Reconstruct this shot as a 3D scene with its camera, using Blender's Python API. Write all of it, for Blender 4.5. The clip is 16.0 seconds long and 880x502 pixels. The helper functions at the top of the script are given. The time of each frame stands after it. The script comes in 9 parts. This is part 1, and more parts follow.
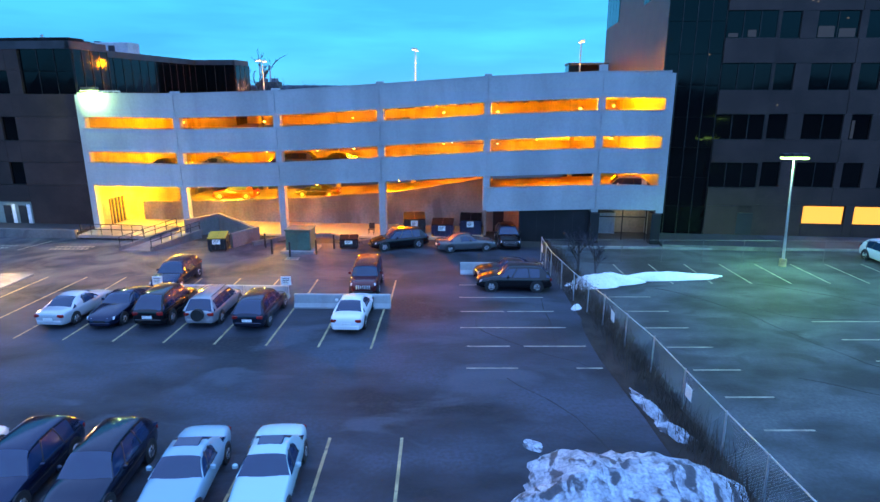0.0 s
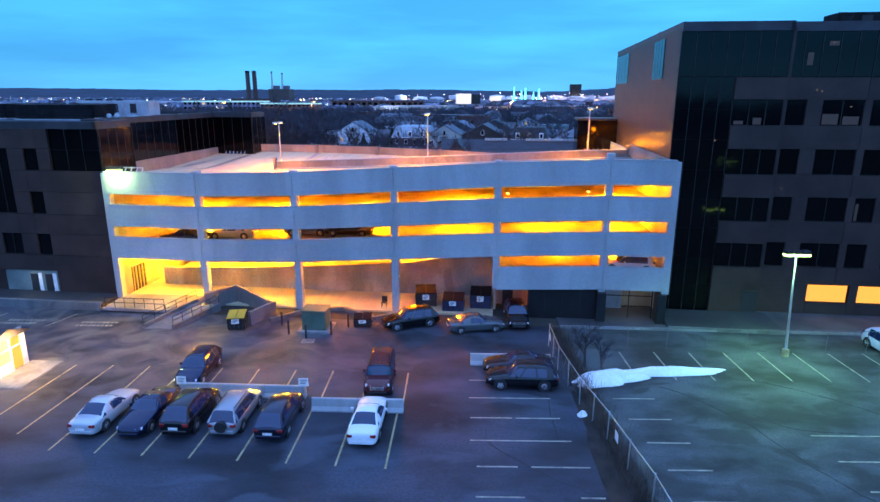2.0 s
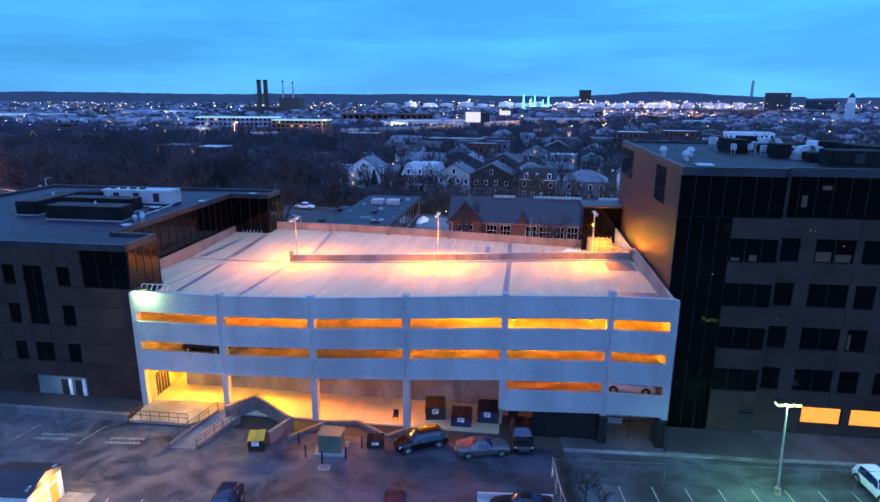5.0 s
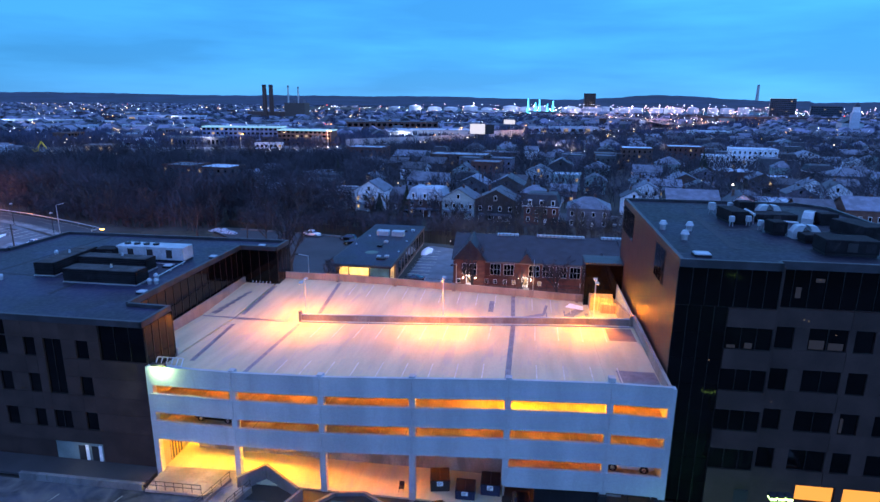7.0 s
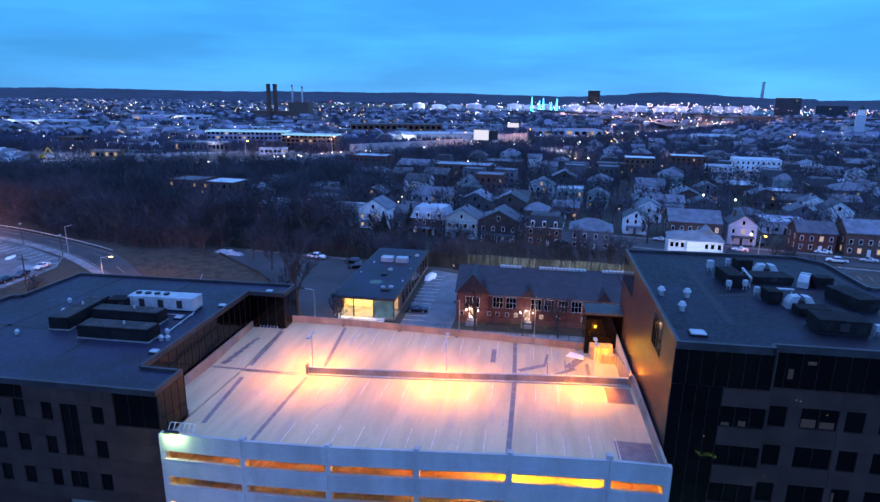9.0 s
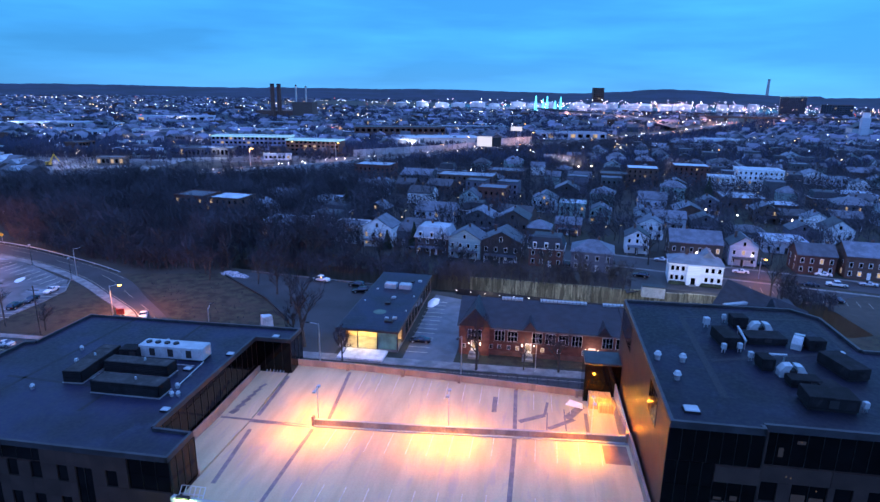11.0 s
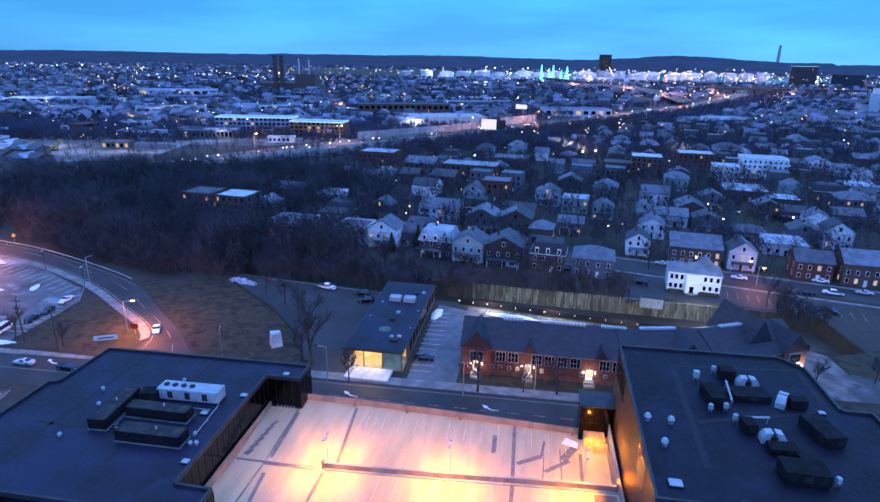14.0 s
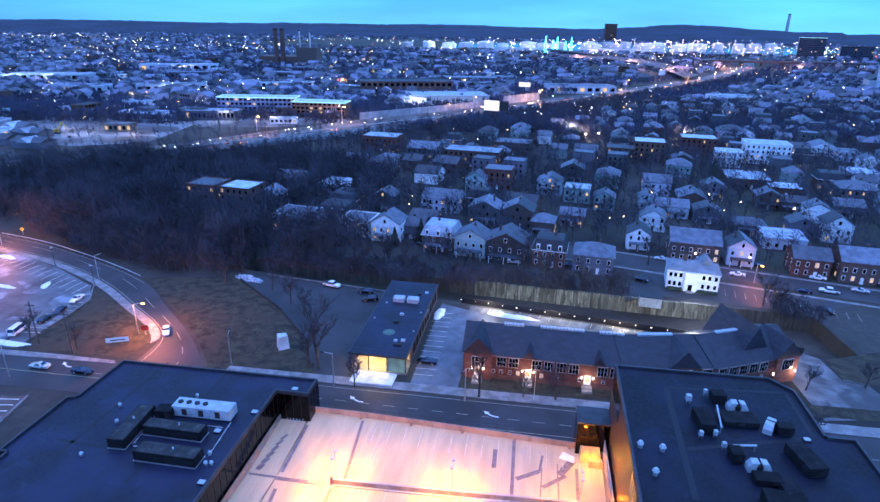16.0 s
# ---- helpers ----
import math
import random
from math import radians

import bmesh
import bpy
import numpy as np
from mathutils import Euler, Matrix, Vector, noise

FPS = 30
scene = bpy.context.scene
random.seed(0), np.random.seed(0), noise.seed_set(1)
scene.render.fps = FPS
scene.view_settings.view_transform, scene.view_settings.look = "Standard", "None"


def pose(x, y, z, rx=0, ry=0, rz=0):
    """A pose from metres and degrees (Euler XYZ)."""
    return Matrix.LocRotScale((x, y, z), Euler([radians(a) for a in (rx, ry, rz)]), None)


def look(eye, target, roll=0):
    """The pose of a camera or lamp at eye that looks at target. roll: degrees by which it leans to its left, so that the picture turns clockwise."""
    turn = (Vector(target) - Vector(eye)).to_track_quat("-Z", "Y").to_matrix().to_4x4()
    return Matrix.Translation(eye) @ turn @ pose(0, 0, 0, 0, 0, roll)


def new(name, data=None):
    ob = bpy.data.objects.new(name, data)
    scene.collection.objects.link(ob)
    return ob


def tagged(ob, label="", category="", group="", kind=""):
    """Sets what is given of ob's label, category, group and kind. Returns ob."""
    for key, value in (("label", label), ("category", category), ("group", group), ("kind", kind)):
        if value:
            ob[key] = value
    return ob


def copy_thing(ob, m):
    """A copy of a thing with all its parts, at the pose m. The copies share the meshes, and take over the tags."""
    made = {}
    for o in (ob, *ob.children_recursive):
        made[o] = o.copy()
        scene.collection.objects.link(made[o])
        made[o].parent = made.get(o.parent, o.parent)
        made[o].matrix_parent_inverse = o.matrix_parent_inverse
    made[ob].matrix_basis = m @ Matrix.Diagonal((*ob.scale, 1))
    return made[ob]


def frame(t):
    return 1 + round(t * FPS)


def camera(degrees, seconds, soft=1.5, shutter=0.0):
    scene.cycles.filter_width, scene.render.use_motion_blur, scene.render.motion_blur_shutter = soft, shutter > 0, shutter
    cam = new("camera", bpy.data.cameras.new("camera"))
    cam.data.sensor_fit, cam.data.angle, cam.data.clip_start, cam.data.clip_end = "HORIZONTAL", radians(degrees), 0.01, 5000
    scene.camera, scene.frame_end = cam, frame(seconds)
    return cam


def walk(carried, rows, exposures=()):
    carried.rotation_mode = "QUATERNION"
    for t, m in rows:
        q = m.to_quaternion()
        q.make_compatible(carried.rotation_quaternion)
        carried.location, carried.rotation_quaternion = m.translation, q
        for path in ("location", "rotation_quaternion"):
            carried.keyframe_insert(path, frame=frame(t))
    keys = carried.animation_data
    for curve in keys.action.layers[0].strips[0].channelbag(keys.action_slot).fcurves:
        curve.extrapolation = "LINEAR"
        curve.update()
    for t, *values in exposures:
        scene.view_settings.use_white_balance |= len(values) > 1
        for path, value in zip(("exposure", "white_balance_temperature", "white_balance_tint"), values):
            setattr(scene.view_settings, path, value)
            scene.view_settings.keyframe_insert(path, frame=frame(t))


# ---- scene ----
cam = camera(73.2, 16.0)
METRES, EYE, TILT, LEAN, TURN = 63.0, 12.3, -15.0, 0.0, 0.0
ROWS = [
    (0.0, 0.0, 0.0, 0.0, 0.0, 0.0, 0.0),
    (0.5, -0.0003, -0.0057, 0.0241, 0.3, 0.06, -0.13),
    (1.0, -0.001, -0.011, 0.0468, 0.54, 0.17, -0.21),
    (1.5, -0.0019, -0.0173, 0.0728, 0.73, 0.23, -0.29),
    (2.0, -0.0023, -0.0242, 0.1008, 0.92, 0.33, -0.37),
    (2.5, -0.0037, -0.031, 0.1289, 1.08, 0.41, -0.46),
    (3.0, -0.0042, -0.0381, 0.1573, 1.23, 0.47, -0.57),
    (3.5, -0.0049, -0.0452, 0.1855, 1.4, 0.52, -0.64),
    (4.0, -0.0052, -0.0522, 0.2144, 1.54, 0.55, -0.72),
    (4.5, -0.0059, -0.0599, 0.243, 1.62, 0.58, -0.77),
    (5.0, -0.0054, -0.0679, 0.273, 1.72, 0.59, -0.82),
    (7.5, -0.0114, -0.1081, 0.4222, 2.14, 0.7, -1.28),
    (8.0, -0.0125, -0.1146, 0.4527, 2.23, 0.6, -1.33),
    (8.5, -0.0134, -0.1218, 0.4834, 2.29, 0.43, -1.39),
    (9.0, -0.0133, -0.1296, 0.5151, 2.35, 0.25, -1.46),
    (11.5, -0.0145, -0.1681, 0.6742, 2.74, -0.3, -1.65),
    (12.0, -0.0142, -0.1758, 0.7062, 2.81, -0.53, -1.65),
    (12.5, -0.0144, -0.1835, 0.7385, 2.87, -1.12, -1.69),
    (13.0, -0.0145, -0.1915, 0.7716, 2.95, -1.86, -1.72),
    (13.5, -0.0146, -0.1998, 0.8045, 3.0, -2.61, -1.74),
    (14.0, -0.015, -0.2091, 0.8372, 3.06, -3.36, -1.76),
    (14.5, -0.0161, -0.2163, 0.8704, 3.12, -4.13, -1.75),
    (15.0, -0.0167, -0.2249, 0.9036, 3.18, -4.85, -1.79),
    (15.5, -0.0182, -0.233, 0.9366, 3.23, -5.51, -1.8),
    (16.0, -0.0187, -0.241, 0.97, 3.29, -6.15, -1.79),
]
walk(cam, [(t, pose(0, 0, EYE, TILT, LEAN, TURN) @ pose(METRES * x, METRES * y, METRES * z, 90 + pitch, roll, yaw)) for t, x, y, z, yaw, pitch, roll in ROWS], [(0.0, 1.55, 6750, 13), (1.5, 1.38, 6730, 18), (5.0, 1.08, 6560, 25), (9.0, 1.0, 6350, 28), (12.5, 1.03, 6330, 28), (14.0, 1.15, 6330, 28), (16.0, 1.52, 6330, 28)])

# ---- sky: clear blue dusk, the afterglow behind the camera ----
world = bpy.data.worlds.new("dusk")
scene.world = world
world.use_nodes = True
wn, wl = world.node_tree.nodes, world.node_tree.links
sky = wn.new("ShaderNodeTexSky")
sky.sky_type, sky.sun_disc = "NISHITA", False
sky.sun_elevation, sky.sun_rotation = radians(10.0), radians(180)
sky.air_density, sky.dust_density, sky.ozone_density = 1.0, 0.0, 10.0
crd, mpg, cloud = wn.new("ShaderNodeTexCoord"), wn.new("ShaderNodeMapping"), wn.new("ShaderNodeTexNoise")
mpg.inputs["Scale"].default_value = (1.2, 1.2, 9.0)
cloud.inputs["Scale"].default_value, cloud.inputs["Detail"].default_value = 2.2, 5
wl.new(crd.outputs["Generated"], mpg.inputs["Vector"])
wl.new(mpg.outputs["Vector"], cloud.inputs["Vector"])
tint = wn.new("ShaderNodeMix")
tint.data_type, tint.blend_type = "RGBA", "MULTIPLY"
tint.inputs[0].default_value = 1.0
tint.inputs[7].default_value = (1.3, 1.12, 1.0, 1)
wl.new(sky.outputs[0], tint.inputs[6])
veil = wn.new("ShaderNodeMapRange")
veil.inputs["From Min"].default_value, veil.inputs["From Max"].default_value = 0.40, 0.66
veil.inputs["To Min"].default_value, veil.inputs["To Max"].default_value = 0.86, 1.16
wl.new(cloud.outputs["Fac"], veil.inputs["Value"])
vmul = wn.new("ShaderNodeVectorMath")
vmul.operation = "SCALE"
even = wn.new("ShaderNodeMix")
even.data_type = "RGBA"
even.inputs[0].default_value = 0.8
even.inputs[7].default_value = (0.36, 3.4, 7.2, 1)
wl.new(tint.outputs[2], even.inputs[6])
wl.new(even.outputs[2], vmul.inputs[0])
split, glowside, sway = wn.new("ShaderNodeSeparateXYZ"), wn.new("ShaderNodeMapRange"), wn.new("ShaderNodeMath")
wl.new(crd.outputs["Generated"], split.inputs[0])
for key, value in (("From Min", -0.6), ("From Max", 0.6), ("To Min", 0.89), ("To Max", 1.12)):
    glowside.inputs[key].default_value = value
wl.new(split.outputs["X"], glowside.inputs["Value"])
sway.operation = "MULTIPLY"
wl.new(veil.outputs[0], sway.inputs[0])
wl.new(glowside.outputs[0], sway.inputs[1])
wl.new(sway.outputs[0], vmul.inputs["Scale"])
wl.new(vmul.outputs[0], wn["Background"].inputs[0])
wn["Background"].inputs[1].default_value = 0.075
# the bright upper sky behind the camera, as one very wide soft sun
dusk = bpy.data.lights.new("sky_glow", "SUN")
dusk.energy, dusk.angle, dusk.color = 1.32, radians(140), (0.32, 0.38, 1.0)
new("sky_glow", dusk).matrix_world = look((0, -14, 90), (0, 0, 0))

DECKLAMP = (1.0, 0.29, 0.0)
SODIUM, AMBER, HALIDE, COOL = (1.0, 0.25, 0.001), (1.0, 0.40, 0.02), (0.30, 1.0, 0.42), (0.75, 0.88, 1.0)


def lamp(kind, m, watts, colour, size=0.15, spot=None):
    data = bpy.data.lights.new("lamp_" + kind.lower(), kind)
    data.energy, data.color = watts, colour
    if kind == "AREA":
        data.size = size
    else:
        data.shadow_soft_size = size
    if spot:
        data.spot_size, data.spot_blend = radians(spot), 0.6
    ob = new("light_source", data)
    ob.matrix_world = m
    return ob


# ---- materials ----
def mat(name, col, rough=0.7, metal=0.0, var=0.25, scale=0.6, var2=0.15, scale2=9.0, bump=0.15, rand=0.0, streak=(1, 1, 1), spec=0.5, stain=None, hue=0.0, island=False):
    """Base colour broken up at two scales, a little relief; rand: how far alike objects differ; streak: stretch of the stains."""
    m = bpy.data.materials.new(name)
    m.use_nodes = True
    n, l = m.node_tree.nodes, m.node_tree.links
    b = n["Principled BSDF"]
    b.inputs["Metallic"].default_value = metal
    b.inputs["Specular IOR Level"].default_value = spec
    tc, mp = n.new("ShaderNodeTexCoord"), n.new("ShaderNodeMapping")
    mp.inputs["Scale"].default_value = streak
    l.new(tc.outputs["Object"], mp.inputs["Vector"])
    big, fine = n.new("ShaderNodeTexNoise"), n.new("ShaderNodeTexNoise")
    for t, s, d in ((big, scale, 6), (fine, scale2, 4)):
        t.inputs["Scale"].default_value, t.inputs["Detail"].default_value = s, d
    l.new(mp.outputs[0], big.inputs["Vector"])
    l.new(tc.outputs["Object"], fine.inputs["Vector"])

    def ranged(src, lo, hi, a, z):
        r = n.new("ShaderNodeMapRange")
        for k, v in zip(("From Min", "From Max", "To Min", "To Max"), (lo, hi, a, z)):
            r.inputs[k].default_value = v
        l.new(src, r.inputs["Value"])
        return r.outputs[0]

    def times(a, c):
        t = n.new("ShaderNodeMath")
        t.operation = "MULTIPLY"
        l.new(a, t.inputs[0])
        l.new(c, t.inputs[1])
        return t.outputs[0]

    v = times(ranged(big.outputs["Fac"], 0.38, 0.62, 1 - var, 1 + var), ranged(fine.outputs["Fac"], 0.3, 0.7, 1 - var2, 1 + var2))
    hs = n.new("ShaderNodeHueSaturation")
    hs.inputs["Color"].default_value = (*col, 1)
    if rand or hue:
        each = n.new("ShaderNodeNewGeometry").outputs["Random Per Island"] if island else n.new("ShaderNodeObjectInfo").outputs["Random"]
        v = times(v, ranged(each, 0, 1, 1 - rand, 1 + rand))
        if hue:
            l.new(ranged(each, 0, 1, 0.5 - hue, 0.5 + hue), hs.inputs["Hue"])
    l.new(v, hs.inputs["Value"])
    out = hs.outputs[0]
    if stain:
        mix = n.new("ShaderNodeMix")
        mix.data_type = "RGBA"
        st = n.new("ShaderNodeTexNoise")
        st.inputs["Scale"].default_value, st.inputs["Detail"].default_value, st.inputs["Distortion"].default_value = stain[1], 7, 0.6
        l.new(mp.outputs[0], st.inputs["Vector"])
        l.new(ranged(st.outputs["Fac"], stain[2], stain[2] + 0.09, 0, stain[3]), mix.inputs[0])
        l.new(out, mix.inputs[6])
        mix.inputs[7].default_value = (*stain[0], 1)
        out = mix.outputs[2]
    l.new(out, b.inputs["Base Color"])
    l.new(ranged(fine.outputs["Fac"], 0.3, 0.7, max(rough - 0.1, 0.02), min(rough + 0.1, 1)), b.inputs["Roughness"])
    if bump:
        bp = n.new("ShaderNodeBump")
        bp.inputs["Strength"].default_value, bp.inputs["Distance"].default_value = bump, 0.03
        l.new(fine.outputs["Fac"], bp.inputs["Height"])
        l.new(bp.outputs[0], b.inputs["Normal"])
    return m


def glow(name, col, strength, sampled=True):
    m = bpy.data.materials.new(name)
    m.use_nodes = True
    b = m.node_tree.nodes["Principled BSDF"]
    b.inputs["Base Color"].default_value = (0.02, 0.02, 0.02, 1)
    b.inputs["Emission Color"].default_value, b.inputs["Emission Strength"].default_value = (*col, 1), strength
    if not sampled:
        m.cycles.emission_sampling = "NONE"
    return m


ASPHALT = mat("asphalt", (0.024, 0.029, 0.042), 0.78, var=0.7, scale=0.2, var2=0.4, scale2=6, bump=0.4, streak=(0.7, 1.3, 1), stain=((0.060, 0.074, 0.100), 0.26, 0.55, 0.6))
ASPHALT_OLD = mat("asphalt_worn", (0.044, 0.054, 0.058), 0.8, var=0.6, scale=0.22, var2=0.35, scale2=7, bump=0.4, streak=(1, 1.6, 1), stain=((0.022, 0.024, 0.024), 0.30, 0.54, 0.75))


def dust_and_glow(m, col, x_from, x_to, y_from, y_to, most):
    """Dried salt and dust plus painted lamp spill, thickening across part of a surface, broken up by noise."""
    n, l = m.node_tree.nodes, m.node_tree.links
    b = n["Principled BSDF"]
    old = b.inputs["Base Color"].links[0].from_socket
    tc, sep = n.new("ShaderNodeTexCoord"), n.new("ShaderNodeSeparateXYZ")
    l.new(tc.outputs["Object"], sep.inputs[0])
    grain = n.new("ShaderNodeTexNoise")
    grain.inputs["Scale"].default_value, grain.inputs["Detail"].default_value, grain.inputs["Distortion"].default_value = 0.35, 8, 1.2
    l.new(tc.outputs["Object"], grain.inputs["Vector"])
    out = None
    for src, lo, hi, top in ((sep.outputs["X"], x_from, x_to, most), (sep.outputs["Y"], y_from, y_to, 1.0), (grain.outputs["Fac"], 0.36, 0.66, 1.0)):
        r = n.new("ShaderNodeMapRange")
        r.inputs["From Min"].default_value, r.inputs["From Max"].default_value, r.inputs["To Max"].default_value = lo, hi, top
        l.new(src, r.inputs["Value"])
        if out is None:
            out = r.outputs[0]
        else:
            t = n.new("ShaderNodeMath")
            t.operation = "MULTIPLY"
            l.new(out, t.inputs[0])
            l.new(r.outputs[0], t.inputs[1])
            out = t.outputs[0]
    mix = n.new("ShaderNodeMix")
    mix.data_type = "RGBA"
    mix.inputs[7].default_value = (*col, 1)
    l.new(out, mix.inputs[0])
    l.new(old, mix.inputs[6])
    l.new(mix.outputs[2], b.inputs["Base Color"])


# paler corner: salt dust, with booth and garage light painted in
dust_and_glow(ASPHALT, (0.135, 0.125, 0.118), 2.0, -22.0, 31.0, 40.0, 0.95)
ROADBED = mat("road_asphalt", (0.030, 0.030, 0.034), 0.7, var=0.35, scale=0.08, var2=0.2, scale2=3, bump=0.1)
SOIL = mat("dormant_ground", (0.034, 0.031, 0.026), 0.95, var=0.5, scale=0.03, var2=0.35, scale2=0.5, bump=0.3, stain=((0.028, 0.034, 0.018), 0.012, 0.5, 0.8))
GRASS = mat("winter_grass", (0.026, 0.025, 0.013), 0.95, var=0.65, scale=0.4, var2=0.5, scale2=1.6, bump=0.6, stain=((0.046, 0.034, 0.021), 0.16, 0.5, 0.8))
PRECAST = mat("precast_concrete", (0.345, 0.375, 0.385), 0.85, var=0.11, scale=0.3, var2=0.07, scale2=6, bump=0.2, streak=(1.2, 1, 0.3), rand=0.05, stain=((0.28, 0.28, 0.27), 0.7, 0.58, 0.35))
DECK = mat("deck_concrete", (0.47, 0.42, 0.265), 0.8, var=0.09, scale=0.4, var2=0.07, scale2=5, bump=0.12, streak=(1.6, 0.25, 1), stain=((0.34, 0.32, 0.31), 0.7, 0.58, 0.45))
# stained concrete; dim faces and orange lamplight are put into its colour
PARAPET = mat("weathered_lamp_tint_concrete", (0.27, 0.215, 0.18), 0.85, var=0.2, scale=0.4, var2=0.12, scale2=6, bump=0.2, streak=(1.2, 1, 0.3), rand=0.1, stain=((0.16, 0.13, 0.12), 0.7, 0.56, 0.5))
# shared by the damp streaks and a painted drain shadow
DAMPSHADE = mat("damp_shade_deck", (0.16, 0.145, 0.15), 0.35, var=0.2, scale=1.2, bump=0.1)
INSIDE = mat("garage_concrete", (0.31, 0.27, 0.22), 0.9, var=0.38, scale=0.35, var2=0.15, scale2=5, bump=0.25, streak=(1, 0.5, 0.4), stain=((0.16, 0.13, 0.11), 0.4, 0.55, 0.6))
DARKLOT = mat("dark_asphalt", (0.026, 0.026, 0.029), 0.7, var=0.35, scale=0.1, var2=0.2, scale2=8, bump=0.2)
SALTED = mat("salt_stained_asphalt", (0.105, 0.11, 0.12), 0.75, var=0.5, scale=0.12, var2=0.25, scale2=3, bump=0.2, stain=((0.035, 0.035, 0.04), 0.12, 0.52, 0.85))
DIMCONC = mat("grimy_concrete", (0.13, 0.13, 0.13), 0.85, var=0.25, scale=0.5, var2=0.15, scale2=7, bump=0.25, streak=(1, 1, 0.4), stain=((0.07, 0.068, 0.065), 0.8, 0.55, 0.6))
WALK = mat("pavement_concrete", (0.20, 0.20, 0.20), 0.85, var=0.25, scale=0.4, var2=0.15, scale2=5, bump=0.2, stain=((0.12, 0.12, 0.125), 0.5, 0.56, 0.6))
GRANITE = mat("brown_granite_panel", (0.046, 0.027, 0.023), 0.5, var=0.18, scale=0.5, var2=0.3, scale2=22, bump=0.03, rand=0.10, spec=0.25)
DARKGLASS = mat("smoked_glass", (0.0015, 0.0014, 0.0018), 0.03, var=0.2, scale=0.2, var2=0.05, bump=0.006, spec=0.22, rand=0.3)
MULLION = mat("bronze_mullion", (0.03, 0.024, 0.022), 0.4, metal=0.6, bump=0)
ROOFING = mat("roof_membrane", (0.007, 0.009, 0.028), 0.55, var=0.45, scale=0.16, var2=0.3, scale2=2.5, bump=0.2, spec=0.35, stain=((0.012, 0.016, 0.044), 0.3, 0.57, 0.7))
COPING = mat("dark_coping", (0.035, 0.035, 0.042), 0.5, metal=0.3, bump=0.05)
GALV = mat("galvanised_steel", (0.55, 0.56, 0.58), 0.45, metal=0.85, var=0.15, bump=0.05)
PLANT = mat("dark_plant_casing", (0.010, 0.010, 0.012), 0.85, var=0.4, scale=0.8, var2=0.3, scale2=6, bump=0.1, rand=0.3, spec=0.2, stain=((0.035, 0.034, 0.035), 1.1, 0.62, 0.5))
ROOFING_TALL = mat("black_roof_membrane", (0.005, 0.006, 0.016), 0.6, var=0.45, scale=0.16, var2=0.3, scale2=2.5, bump=0.2, spec=0.25, stain=((0.009, 0.012, 0.03), 0.3, 0.57, 0.7))
ALU = mat("white_metal_housing", (0.34, 0.41, 0.45), 0.4, metal=0.1, var=0.12, bump=0.03, stain=((0.22, 0.25, 0.27), 1.0, 0.57, 0.5))
GREYMETAL = mat("grey_metal_housing", (0.013, 0.013, 0.016), 0.5, metal=0.3, var=0.2, bump=0.05, rand=0.2)
BLACKMETAL = mat("black_painted_metal", (0.014, 0.014, 0.016), 0.62, metal=0.0, bump=0.03)
RUBBER = mat("tyre_rubber", (0.018, 0.018, 0.019), 0.85, bump=0.1)
CHROME = mat("alloy_rim", (0.62, 0.62, 0.64), 0.28, metal=0.9, var=0.05, bump=0)
SNOW = mat("dirty_snow", (0.36, 0.40, 0.46), 0.85, var=0.3, scale=2.2, var2=0.35, scale2=9, bump=1.0, streak=(1.5, 0.7, 1), stain=((0.045, 0.045, 0.052), 1.6, 0.50, 0.9))
CLEANSNOW = mat("old_snow", (0.80, 0.82, 0.85), 0.8, var=0.06, scale=0.7, var2=0.08, scale2=7, bump=0.5)
DECKLINE = mat("white_deck_line", (0.57, 0.54, 0.46), 0.8, var=0.2, scale=1.5, bump=0.05)
LINEPAINT = mat("worn_white_line", (0.29, 0.27, 0.215), 0.8, var=0.25, scale=1.5, var2=0.2, scale2=20, bump=0.05, stain=((0.08, 0.08, 0.08), 2.6, 0.62, 0.8))
YELLOWLINE = mat("worn_yellow_line", (0.36, 0.29, 0.15), 0.8, var=0.25, scale=1.5, var2=0.2, scale2=20, bump=0.05, stain=((0.08, 0.08, 0.08), 2.6, 0.62, 0.8))
WHITEPAINT = mat("white_painted_board", (0.74, 0.75, 0.76), 0.6, var=0.1, scale=0.5, bump=0.1, streak=(1, 1, 5))
WHITECARD = mat("white_sign_face", (0.78, 0.78, 0.76), 0.5, var=0.06, bump=0)
INK = mat("dark_print", (0.05, 0.05, 0.06), 0.6, bump=0)
BRICK = mat("red_brick_wall", (0.115, 0.043, 0.034), 0.85, var=0.22, scale=0.7, var2=0.3, scale2=11, bump=0.3, streak=(1, 1, 2.2), rand=0.15)
BRICKDARK = mat("brown_brick_wall", (0.10, 0.055, 0.045), 0.85, var=0.22, scale=0.7, var2=0.3, scale2=11, bump=0.3, streak=(1, 1, 2.2), rand=0.2)
SLATE = mat("slate_roof", (0.018, 0.021, 0.032), 0.6, var=0.25, scale=0.5, var2=0.35, scale2=6, bump=0.35, streak=(1, 1, 3), rand=0.2)
SHINGLE = mat("asphalt_shingle", (0.080, 0.093, 0.122), 0.6, var=0.25, scale=0.5, var2=0.3, scale2=6, bump=0.3, rand=0.7)
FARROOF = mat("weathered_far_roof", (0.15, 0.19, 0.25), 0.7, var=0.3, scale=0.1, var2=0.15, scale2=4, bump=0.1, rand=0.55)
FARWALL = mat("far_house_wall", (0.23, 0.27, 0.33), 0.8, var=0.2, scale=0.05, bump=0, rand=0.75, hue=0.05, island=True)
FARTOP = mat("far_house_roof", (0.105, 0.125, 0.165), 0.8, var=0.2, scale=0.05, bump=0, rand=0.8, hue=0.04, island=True)
